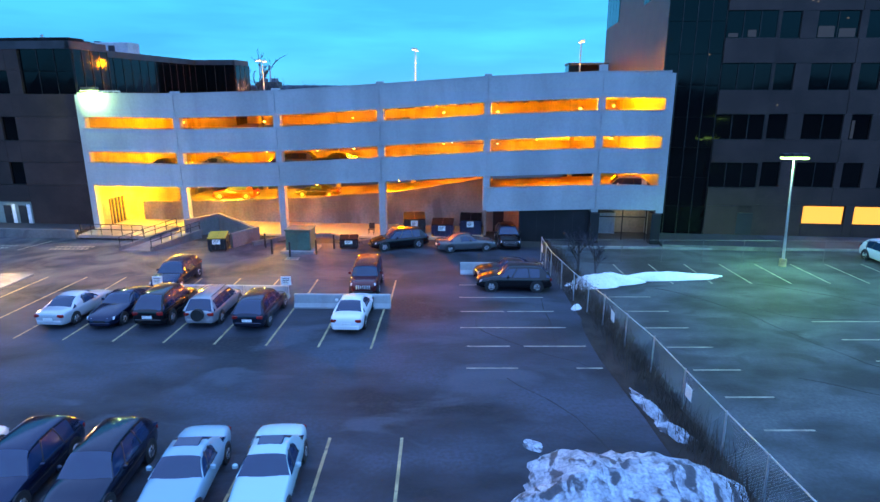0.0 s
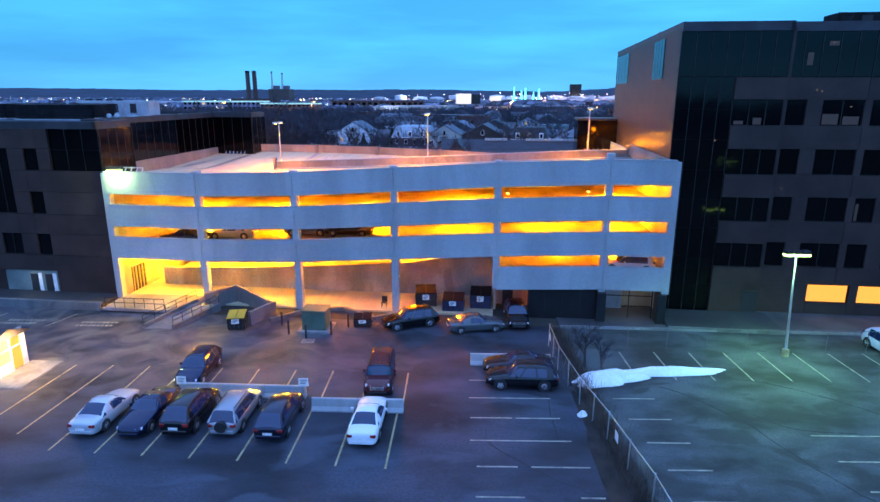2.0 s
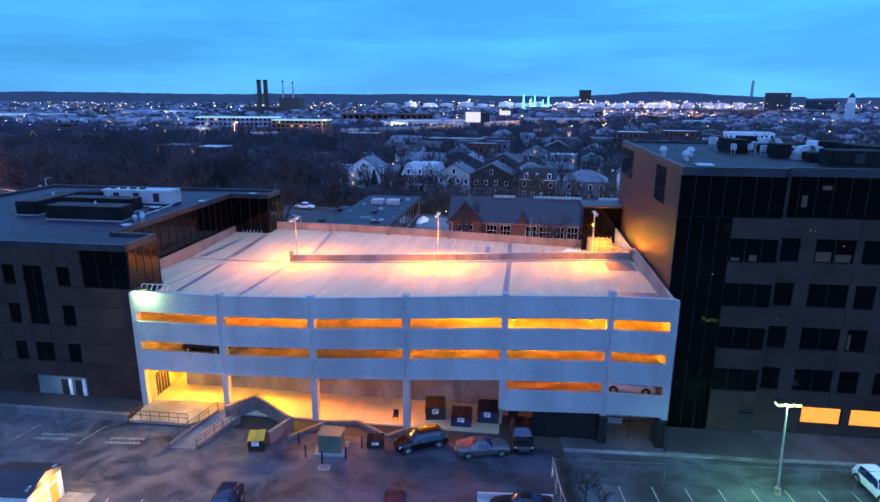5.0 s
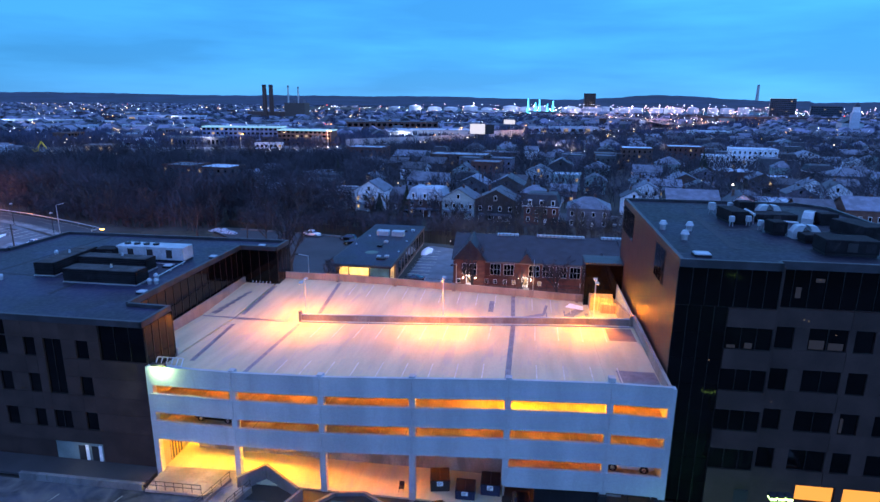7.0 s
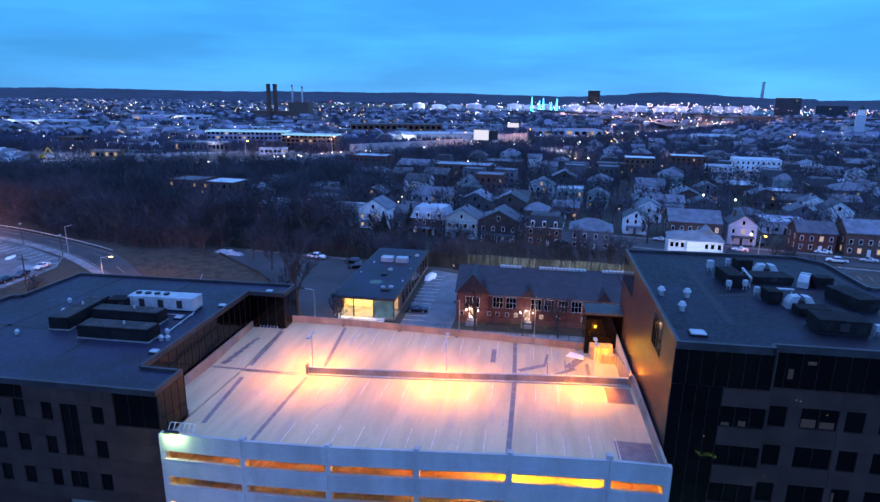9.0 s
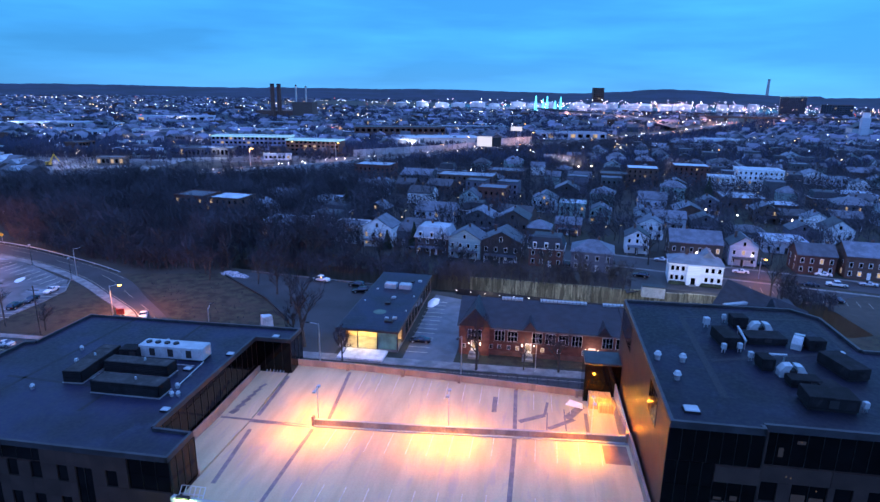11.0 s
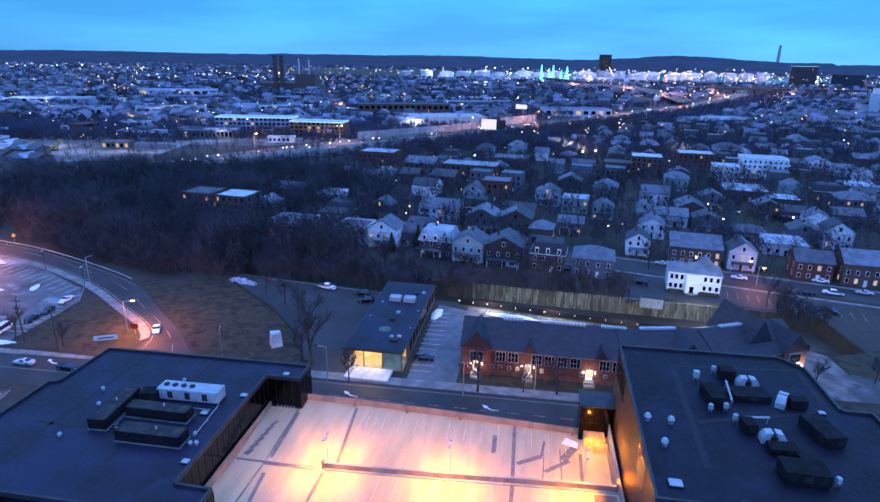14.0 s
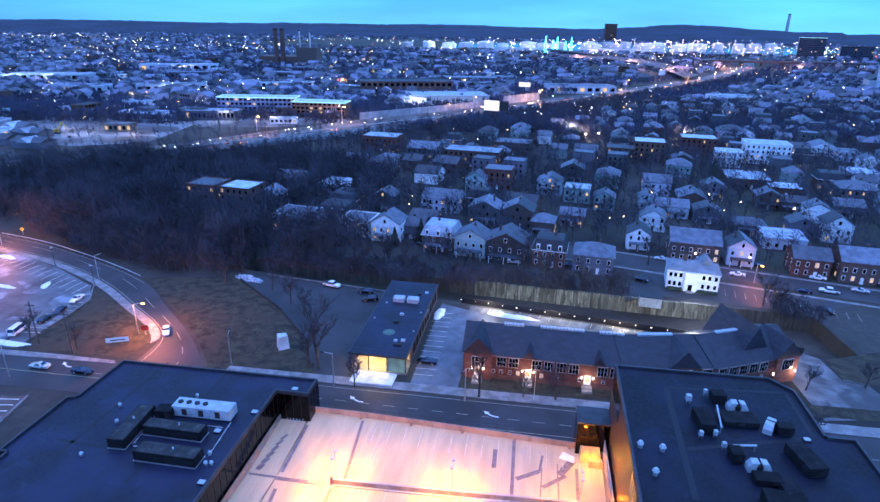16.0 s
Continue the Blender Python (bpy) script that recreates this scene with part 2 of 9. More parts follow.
PALEROOF = mat("pale_roof", (0.33, 0.41, 0.48), 0.6, var=0.25, scale=0.25, var2=0.15, scale2=4, bump=0.1, rand=0.35)
BARK = mat("bare_bark", (0.055, 0.048, 0.046), 0.9, var=0.3, scale=2, bump=0.3, rand=0.3)
# bluer than the near twigs: distance haze put into the colour
FARTWIG = mat("hazed_twigs", (0.052, 0.064, 0.110), 0.95, var=0.4, scale=0.01, bump=0)
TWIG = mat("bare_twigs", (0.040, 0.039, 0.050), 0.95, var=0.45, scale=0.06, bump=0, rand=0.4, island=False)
CONIFER = mat("conifer_needles", (0.018, 0.03, 0.016), 0.9, var=0.4, scale=0.8, bump=0.2, rand=0.2)
REEDS = mat("dead_weeds", (0.070, 0.048, 0.034), 0.95, var=0.4, scale=1, bump=0.2)
# blue base colour stands in for the sky mirrored in the panes
CARGLASS = mat("car_glass", (0.008, 0.026, 0.070), 0.04, bump=0, var=0.05, var2=0.02, spec=0.75)
LENS = mat("headlamp_lens", (0.55, 0.57, 0.6), 0.12, metal=0.3, bump=0)
REDLENS = mat("tail_lamp_lens", (0.25, 0.01, 0.01), 0.15, bump=0)
WOOD = mat("orange_lit_plywood", (0.55, 0.38, 0.18), 0.8, var=0.2, scale=1.2, bump=0.15, streak=(4, 1, 0.4))
WATER = mat("harbour_water", (0.015, 0.03, 0.05), 0.12, var=0.2, scale=0.02, var2=0.2, scale2=0.3, bump=0.25)
# blue of the haze over far hills is put into this base colour
HILL = mat("hazed_wooded_hill", (0.014, 0.020, 0.044), 1.0, var=0.35, scale=0.006, var2=0.35, scale2=0.06, bump=0.2)
SODIUM_GLOW = glow("sodium_lamp_glow", (1.0, 0.46, 0.07), 7)
WARM_GLOW = glow("warm_lamp_glow", (1.0, 0.80, 0.50), 14)
HALIDE_GLOW = glow("halide_lamp_glow", (0.50, 1.0, 0.24), 3.4)
ROOM_ORANGE = glow("lit_room_amber", (1.0, 0.40, 0.045), 0.62)
ROOM_WARM = glow("lit_window_warm", (1.0, 0.72, 0.36), 0.32, False)
DIMLIT = glow("dim_office_light", (1.0, 0.70, 0.35), 0.055, False)
ROOM_PALE = glow("lit_room_pale", (0.95, 0.74, 0.42), 0.007)


# ---- mesh helpers ----
class Mesh:
    """Gathers faces; makes one mesh object of them."""

    def __init__(self):
        self.v, self.f = [], []

    def face(self, *pts):
        n = len(self.v)
        self.v += [tuple(p) for p in pts]
        self.f.append(tuple(range(n, n + len(pts))))
        return self

    def prism(self, poly, z0, z1):
        """poly: counter-clockwise outline; z0 and z1 numbers or lists, one height a corner."""
        n, k = len(self.v), len(poly)
        lo = z0 if isinstance(z0, (list, tuple)) else [z0] * k
        hi = z1 if isinstance(z1, (list, tuple)) else [z1] * k
        self.v += [(x, y, z) for (x, y), z in zip(poly, lo)] + [(x, y, z) for (x, y), z in zip(poly, hi)]
        self.f += [tuple(n + i for i in reversed(range(k))), tuple(n + k + i for i in range(k))]
        self.f += [(n + i, n + (i + 1) % k, n + k + (i + 1) % k, n + k + i) for i in range(k)]
        return self

    def box(self, x0, y0, z0, x1, y1, z1):
        return self.prism([(x0, y0), (x1, y0), (x1, y1), (x0, y1)], z0, z1)

    def loft(self, rings, cap=True):
        n, k = len(self.v), len(rings[0])
        for r in rings:
            self.v += [tuple(p) for p in r]
        for j in range(len(rings) - 1):
            a = n + j * k
            self.f += [(a + i, a + (i + 1) % k, a + k + (i + 1) % k, a + k + i) for i in range(k)]
        if cap:
            self.f += [tuple(n + i for i in reversed(range(k))), tuple(n + (len(rings) - 1) * k + i for i in range(k))]
        return self

    def tube(self, a, b, r0, r1=None, k=8, cap=True):
        a, b = Vector(a), Vector(b)
        q = (b - a).to_track_quat("Z", "Y")
        r1 = r0 if r1 is None else r1
        ring = lambda c, r: [c + q @ Vector((r * math.cos(2 * math.pi * i / k), r * math.sin(2 * math.pi * i / k), 0)) for i in range(k)]
        return self.loft([ring(a, r0), ring(b, r1)], cap)

    def rounded(self, x0, y0, z0, x1, y1, z1, r=0.04):
        """A box with chamfered upright and top edges."""
        def ring(e, z):
            return [(x0 + r + e, y0 + e, z), (x1 - r - e, y0 + e, z), (x1 - e, y0 + r + e, z), (x1 - e, y1 - r - e, z),
                    (x1 - r - e, y1 - e, z), (x0 + r + e, y1 - e, z), (x0 + e, y1 - r - e, z), (x0 + e, y0 + r + e, z)]
        return self.loft([ring(0, z0), ring(0, z1 - r), ring(r * 0.7, z1)])

    def data(self, name, material):
        me = bpy.data.meshes.new(name)
        me.from_pydata(self.v, [], self.f)
        me.materials.append(material)
        me.update()
        return me


def part(name, mesh, material, parent=None, label="", smooth=False, m=None):
    """Links a mesh as one object under its thing (or at top level)."""
    me = mesh.data(name, material) if isinstance(mesh, Mesh) else mesh
    if smooth:
        me.polygons.foreach_set("use_smooth", [True] * len(me.polygons))
    ob = new(name, me)
    if parent:
        ob.parent = parent
    if m:
        ob.matrix_basis = m
    return tagged(ob, label) if label else ob


def thing(name, label, category, m=None, group="", kind=""):
    ob = new(name)
    ob.empty_display_size = 0.3
    if m:
        ob.matrix_basis = m
    return tagged(ob, label, category, group, kind)


# the garage and the two office blocks share one bearing
SITE = Matrix.Translation((-31.35, 52.85, 0)) @ Matrix.Rotation(radians(-5.6), 4, "Z")

# ---- ground: one sheet out to the hills, with the railway cut sunk into it ----
NEAR_EDGE, FAR_EDGE = [(-75, 173.0), (95, 131.5)], [(-75, 183.0), (95, 155.5)]
gx, gm = (-5600, -75, 95, 5600), Mesh()


def ground_row(y, edge=None):
    return [(-5600, edge[0][1] if edge else y, 0), (*(edge[0] if edge else (-75, y)), 0), (*(edge[1] if edge else (95, y)), 0), (5600, edge[1][1] if edge else y, 0)]


rows = [ground_row(-1500), ground_row(0, NEAR_EDGE), ground_row(0, FAR_EDGE), ground_row(5600)]
for j in range(3):
    for i in range(3):
        if (i, j) != (1, 1):
            gm.face(rows[j][i], rows[j][i + 1], rows[j + 1][i + 1], rows[j + 1][i])
a, b, c, d = rows[1][1], rows[1][2], rows[2][2], rows[2][1]
low = lambda p: (p[0], p[1], -4.6)
gm.face(low(a), low(b), low(c), low(d))
gm.face(a, b, low(b), low(a)).face(b, c, low(c), low(b)).face(d, a, low(a), low(d))
gm.face(c, d, low(d), low(c))
tagged(part("ground", gm, SOIL), "dark dormant winter ground reaching the hills", "ground", kind="structure")


def sheet(name, outline, z, material, label, category="pavement"):
    m = Mesh().prism(outline, z - 0.25, z)
    return tagged(part(name, m, material), label, category, kind="structure")


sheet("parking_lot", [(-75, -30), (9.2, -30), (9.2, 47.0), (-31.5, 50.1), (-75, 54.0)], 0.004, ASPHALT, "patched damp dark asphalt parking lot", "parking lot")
sheet("parking_lot", [(9.2, -30), (90, -30), (90, 43.2), (9.2, 46.9)], 0.006, ASPHALT_OLD, "worn greenish-lit asphalt parking lot beyond the fence", "parking lot")
sheet("pavement", [(9.2, 47.0), (90, 43.3), (90, 49), (18.4, 52), (9.2, 51)], 0.12, mat("damp_dark_concrete", (0.055, 0.056, 0.06), 0.7, var=0.3, scale=0.3, var2=0.2, scale2=5, bump=0.2), "concrete pavement with a kerb before the office block")
sheet("pavement", [(-31.5, 50.2), (-31.4, 53.2), (-75, 57.5), (-75, 54.2)], 0.55, DARKLOT, "raised concrete terrace edge along the office block")



def line(x0, y0, x1, y1, w=0.11, material=LINEPAINT, z=0.012):
    d = Vector((x1 - x0, y1 - y0))
    n = Vector((-d.y, d.x)).normalized() * w / 2
    m = Mesh().prism([(x0 - n.x, y0 - n.y), (x0 + n.x, y0 + n.y), (x1 + n.x, y1 + n.y), (x1 - n.x, y1 - n.y)][::-1], z - 0.01, z)
    return tagged(part("bay_line", m, material), "worn painted parking bay line", "road marking", "parking bay lines", "structure")


for i in range(8):
    line(-22.05 + 2.66 * i, 28.4 - 0.18 * i, -21.9 + 2.66 * i, 32.9, material=YELLOWLINE)
    line(-21.65 + 2.66 * i, 33.3, -21.6 + 2.66 * i, 38.9 - 0.1 * i, material=YELLOWLINE)
for x in (-24.6, -27.3, -29.9):
    line(x - 0.3, 30.0, x + 0.3, 39.0, material=YELLOWLINE)
for i in range(7):
    line(-17.3 + 2.65 * i, 13.6, -17.3 + 2.65 * i, 19.3, material=YELLOWLINE)
for i, x0, x1 in ((0, 1.26, 6.2), (1, 1.18, 6.4), (2, 1.17, 3.7), (2, 3.9, 6.6), (3, 1.09, 6.8), (4, 1.35, 3.5), (4, 4.2, 7.3), (5, 1.2, 3.6), (5, 6.3, 7.5)):
    line(x0, 37.2 - 2.44 * i, x1, 37.2 - 2.44 * i)
for i in range(10):
    line(12.87 + 2.62 * i, 37.5, 12.8 + 2.62 * i, 42.1)
for i in range(7):
    line(10.4 + 0.3 * i, 34.85 - 2.51 * i, 13.1 + 0.17 * i, 34.85 - 2.51 * i)
    line(20.65, 30.74 - 2.5 * i, 30.6, 30.74 - 2.5 * i)
for x in (-39.5, -33.2):
    line(x - 0.9, 46.2, x, 49.2)
for x, y in ((-38.2, 47.6), (-31.6, 47.2), (-38.5, 46.9), (-31.7, 46.5)):
    for j in range(9):
        line(x + 0.36 * j, y, x + 0.36 * j + 0.24, y, 0.34)

CRACK = mat("sealed_crack", (0.022, 0.023, 0.025), 0.9, var=0.2, bump=0.05)


def crack(x, y, heading, length, w=0.16):
    m, pts, a = Mesh(), [], radians(heading)
    for i in range(int(length / 0.8)):
        pts.append((x, y))
        a += random.gauss(0, 0.16)
        x, y = x + 0.8 * math.cos(a), y + 0.8 * math.sin(a)
    for (x0, y0), (x1, y1) in zip(pts, pts[1:]):
        d = Vector((x1 - x0, y1 - y0)).normalized() * 0.06
        q = w * random.uniform(0.5, 1.4)
        m.prism([(x0 - d.x + d.y * q * 8, y0 - d.y - d.x * q * 8), (x1 + d.x + d.y * q * 8, y1 + d.y - d.x * q * 8), (x1 + d.x - d.y * q * 8, y1 + d.y + d.x * q * 8), (x0 - d.x - d.y * q * 8, y0 - d.y + d.x * q * 8)], 0.0, 0.009 + 0.0004 * random.random())
    return tagged(part("tar_seam", m, CRACK), "dark tarred crack wandering across the asphalt", "crack", "tarred cracks", "structure")


for x, y, h, L in ((14, 36.5, -42, 22), (19, 38, -30, 17), (18.5, 33, -48, 14), (16, 24, -38, 12), (2.0, 31, -88, 13), (6.2, 36, -80, 9), (3, 24, -60, 8)):
    crack(x, y, h, L, 0.09 if x > 9 else 0.05)

# ---- parking garage ----
COLS = (0.2, 8.83, 17.7, 26.56, 35.4, 44.4, 49.6)
TOP = (12.22, 12.15, 12.40, 12.93, 13.50, 13.87, 13.87)
MIDZ = (10.30, 10.35, 10.70, 11.10, 11.60, 12.05, 12.20)
BACKMID = (10.30, 10.28, 10.20, 10.10, 10.00, 9.90, 9.85)
BACKZ = (10.95, 10.95, 10.75, 10.45, 10.10, 9.75, 9.70)
STOREY, SPAN, VMID, VBACK = 2.98, 1.98, 18.4, 34.0
garage = thing("parking_garage", "four-storey precast concrete parking garage glowing orange inside", "parking garage", SITE)


def band(poly_u, v0, v1, z0, z1):
    """A wall strip along u with its own bottom and top heights at both ends."""
    (u0, u1) = poly_u
    return Mesh().prism([(u0, v0), (u1, v0), (u1, v1), (u0, v1)], [z0[0], z0[1], z0[1], z0[0]], [z1[0], z1[1], z1[1], z1[0]])


def warped(u0, u1, v0, v1, z, thick=0.28, nu=4, nv=8):
    """A slab whose top twists evenly between its four corner heights."""
    m, rows_ = Mesh(), []
    for j in range(nv + 1):
        g = j / nv
        rows_.append([(u0 + (u1 - u0) * i / nu, v0 + (v1 - v0) * g, (z[0] + (z[1] - z[0]) * i / nu) * (1 - g) + (z[3] + (z[2] - z[3]) * i / nu) * g) for i in range(nu + 1)])
    low = lambda p: (p[0], p[1], p[2] - thick)
    for a, b in zip(rows_, rows_[1:]):
        for i in range(nu):
            m.face(a[i], a[i + 1], b[i + 1], b[i]).face(low(b[i]), low(b[i + 1]), low(a[i + 1]), low(a[i]))
        m.face(a[0], b[0], low(b[0]), low(a[0])).face(b[-1], a[-1], low(a[-1]), low(b[-1]))
    for i in range(nu):
        a, b = rows_[0], rows_[-1]
        m.face(a[i + 1], a[i], low(a[i]), low(a[i + 1])).face(b[i], b[i + 1], low(b[i + 1]), low(b[i]))
    return m


for i in range(6):
    u0, u1, t0, t1 = COLS[i], COLS[i + 1], TOP[i], TOP[i + 1]
    for k in range(4 if i >= 4 else 3):
        drop = STOREY * k
        g = 0.05
        part("spandrel", band((u0 + g, u1 - g), -0.26, 0.0, (t0 - drop - SPAN, t1 - drop - SPAN), (t0 - drop, t1 - drop)), PRECAST, garage)
        part("spandrel_coping", band((u0 + g, u1 - g), -0.30, 0.03, (t0 - drop, t1 - drop), (t0 - drop + 0.06, t1 - drop + 0.06)), PRECAST, garage)
for i, u in enumerate(COLS):
    w = 0.30
    base = 0.0 if i < 4 else 2.7
    part("column", Mesh().rounded(u - w, -0.20, base, u + w, 0.45, TOP[i] + (0.22 if 0 < i < 6 else -0.12) + (0.3 if i == 5 else 0), 0.03), PRECAST, garage)
    part("column", Mesh().box(u - 0.25, VMID - 0.25, 0, u + 0.25, VMID + 0.25, MIDZ[i] - 0.3), INSIDE, garage)
for k in range(4):
    drop = STOREY * k
    slab, tone = (DECK, "pale traffic-worn concrete roof deck") if k == 0 else (INSIDE, "")
    for i in range(6):
        if k == 3 and i < 4:
            continue
        u0, u1 = COLS[i] - (0.0 if i else 0.2), COLS[i + 1]
        f = [TOP[i] - 1.1 - drop, TOP[i + 1] - 1.1 - drop, MIDZ[i + 1] - drop, MIDZ[i] - drop]
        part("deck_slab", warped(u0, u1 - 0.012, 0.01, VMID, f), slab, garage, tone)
        if k < 3:
            h = [BACKMID[i] - drop, BACKMID[i + 1] - drop, BACKZ[i + 1] - drop, BACKZ[i] - drop]
            part("deck_slab", warped(u0, u1 - 0.012, VMID + 0.01, VBACK, h), slab, garage, tone)
        for j in range(6):
            s = (j + 0.5) / 6
            u = u0 + (u1 - u0) * s
            za, zb = f[0] + (f[1] - f[0]) * s - 0.281, f[3] + (f[2] - f[3]) * s - 0.281
            part("deck_rib", Mesh().prism([(u - 0.09, 0.1), (u + 0.09, 0.1), (u + 0.09, VMID - 0.1), (u - 0.09, VMID - 0.1)], [za - 0.4, za - 0.4, zb - 0.4, zb - 0.4], [za, za, zb, zb]), INSIDE, garage)
    if k == 0:
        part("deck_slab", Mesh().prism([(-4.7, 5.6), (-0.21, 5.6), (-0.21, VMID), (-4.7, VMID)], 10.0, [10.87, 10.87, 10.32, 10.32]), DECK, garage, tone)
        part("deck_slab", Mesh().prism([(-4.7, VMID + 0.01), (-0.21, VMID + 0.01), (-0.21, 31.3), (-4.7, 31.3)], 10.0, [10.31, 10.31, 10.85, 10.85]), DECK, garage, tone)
    if 0 < k < 3:
        for i in range(6):
            part("barrier", band((COLS[i] + 0.3, COLS[i + 1] - 0.3), VMID - 0.1, VMID + 0.1, (MIDZ[i] - drop, MIDZ[i + 1] - drop), (MIDZ[i] - drop + 1.0, MIDZ[i + 1] - drop + 1.0)), INSIDE, garage)
    for i in range(6):
        if k < 3:
            part("rear_spandrel", band((COLS[i] + 0.02, COLS[i + 1] - 0.02), VBACK, VBACK + 0.22, (BACKZ[i] - drop - 0.8, BACKZ[i + 1] - drop - 0.8), (BACKZ[i] - drop + 1.05, BACKZ[i + 1] - drop + 1.05)), PARAPET, garage)
for i in range(1, 6):
    part("parapet_buttress", Mesh().rounded(COLS[i] - 0.22, VBACK - 0.5, BACKZ[i] - 0.05, COLS[i] + 0.22, VBACK - 0.005, BACKZ[i] + 1.15, 0.04), PARAPET, garage)
part("end_wall", Mesh().box(49.62, 0.5, 0.0, 49.74, VBACK, 13.0), PRECAST, garage)
part("end_wall", Mesh().box(-0.2, 0.5, 0.0, -0.02, VBACK, 10.2), INSIDE, garage)
part("end_parapet", band((49.3, 49.6), 0.05, VMID, (12.6, 12.6), (13.75, 13.75)), PARAPET, garage)
part("end_parapet", Mesh().prism([(49.3, VMID), (49.6, VMID), (49.6, 32.5), (49.3, 32.5)], 9.6, [13.3, 13.3, 10.9, 10.9]), PARAPET, garage)
part("side_parapet", Mesh().box(-4.95, 5.6, 10.3, -4.72, 31.3, 11.75), PARAPET, garage)
part("side_parapet", Mesh().box(-4.75, 5.4, 10.3, -0.2, 5.62, 11.6), PARAPET, garage)
# the wall between the two roof ramps
for i in range(1, 6):
    a0 = 8.9 if i == 1 else COLS[i]
    part("ramp_wall", band((a0, COLS[i + 1] - 0.04), VMID - 0.02, VMID + 0.26, (9.5, 9.5), (MIDZ[i] + 0.9, MIDZ[i + 1] + 0.9)), PARAPET, garage)
for i in range(1, 6):
    a0 = 8.9 if i == 1 else COLS[i]
    part("ramp_coping", band((a0, COLS[i + 1] - 0.04), VMID - 0.05, VMID + 0.29, (MIDZ[i] + 0.905, MIDZ[i + 1] + 0.905), (MIDZ[i] + 0.99, MIDZ[i + 1] + 0.99)), PRECAST, garage)
    part("ramp_kerb", band((a0, COLS[i + 1] - 0.04), VMID - 0.4, VMID - 0.025, (MIDZ[i] - 0.1, MIDZ[i + 1] - 0.1), (MIDZ[i] + 0.16, MIDZ[i + 1] + 0.16)), PRECAST, garage)
part("ramp_post", Mesh().rounded(8.55, VMID - 0.15, 10.3, 8.88, VMID + 0.4, 11.75, 0.03), PARAPET, garage)
part("ramp_post", Mesh().rounded(49.0, VMID - 0.2, 11.5, 49.3, VMID + 0.5, 13.6, 0.03), PARAPET, garage)


def on_deck(u, v):
    """Height of the roof deck."""
    u = max(u, COLS[0])
    i = max(0, min(5, sum(c <= u for c in COLS) - 1))
    s = (u - COLS[i]) / (COLS[i + 1] - COLS[i])
    mix = lambda t: t[i] + (t[i + 1] - t[i]) * s
    if v < VMID:
        return (mix(TOP) - 1.1) * (1 - v / VMID) + mix(MIDZ) * v / VMID
    w = (v - VMID) / (VBACK - VMID)
    return mix(BACKMID) * (1 - w) + mix(BACKZ) * w


def deck_strip(name, u0, v0, u1, v1, w, material, label, lift=0.012):
    d = Vector((u1 - u0, v1 - v0)).normalized()
    n = Vector((-d.y, d.x)) * w / 2
    m, steps = Mesh(), 12
    for j in range(steps):
        quad = []
        for s, sign in ((j, -1), (j, 1), (j + 1, 1), (j + 1, -1)):
            u, v = u0 + (u1 - u0) * s / steps + n.x * sign, v0 + (v1 - v0) * s / steps + n.y * sign
            quad.append((u, v, on_deck(u, v) + lift))
        m.face(*quad[::-1])
    return part(name, m, material, garage, label)


for u0, v0, u1, v1, w in ((2.2, 4.2, 0.9, 16.0, 0.55), (0.4, 19.5, 0.3, 30.5, 0.55), (8.9, 0.8, 8.95, 17.6, 0.5), (10.3, 19.5, 9.3, 33.2, 0.5), (35.2, 0.3, 35.5, 18.2, 0.55), (35.5, 18.8, 35.3, 33.6, 0.55),
                          (45.2, 19.0, 45.3, 29.0, 0.5), (32.4, 26.5, 32.4, 30.8, 0.7), (39.6, 19.2, 39.9, 28.0, 0.16), (42.4, 19.0, 42.3, 29.5, 0.18), (36.0, 24.8, 39.5, 27.2, 0.8), (39.5, 27.2, 40.0, 31.0, 0.4), (40.0, 23.8, 43.6, 27.0, 0.7), (42.6, 27.0, 44.8, 30.8, 1.2)):
    deck_strip("damp_strip", u0, v0, u1, v1, w, DAMPSHADE, "dark streak of damp and painted shade on the deck")
for j in range(6):
    deck_strip("damp_strip", -3.6 + 0.18 * j, 19.4 + 1.4 * j, -3.1 + 0.2 * j, 20.7 + 1.4 * j, 0.9 - 0.08 * j, DAMPSHADE, "dark streak of damp and painted shade on the deck")
for i in range(14):
    u = 12.0 + 2.6 * i
    if abs(u - 35.4) > 0.8 and u < 46:
        deck_strip("bay_line", u, 13.0, u + 0.1, 17.8, 0.10, DECKLINE, "", 0.018)
        deck_strip("bay_line", u, 1.2, u, 6.0, 0.10, DECKLINE, "", 0.018)
        deck_strip("bay_line", u, 28.4, u, 33.4, 0.10, DECKLINE, "", 0.018)
for k in (1, 2):
    for i in range(18):
        u = 1.6 + 2.65 * i
        m, n = Mesh(), 4
        for j in range(n):
            v0, v1 = 0.8 + 5.0 * j / n, 0.8 + 5.0 * (j + 1) / n
            m.face(*[(a, b, on_deck(a, b) - STOREY * k + 0.008) for a, b in ((u, v0), (u + 0.11, v0), (u + 0.11, v1), (u, v1))])
        part("bay_line", m, LINEPAINT, garage)
# shadow along the drain line, laid on as a dark strip
deck_strip("damp_strip", -4.5, VMID - 0.2, 8.4, VMID - 0.2, 0.8, DAMPSHADE, "dark streak of damp and painted shade on the deck")
# dark rectangle at the deck's front right corner
deck_strip("damp_strip", 47.4, 0.3, 47.4, 5.4, 3.6, DAMPSHADE, "dark streak of damp and painted shade on the deck")
deck_strip("patch", 47.6, 13.6, 47.6, 17.6, 2.9, mat("tan_patch", (0.20, 0.14, 0.115), 0.8, var=0.15), "tan resurfaced patch on the deck")
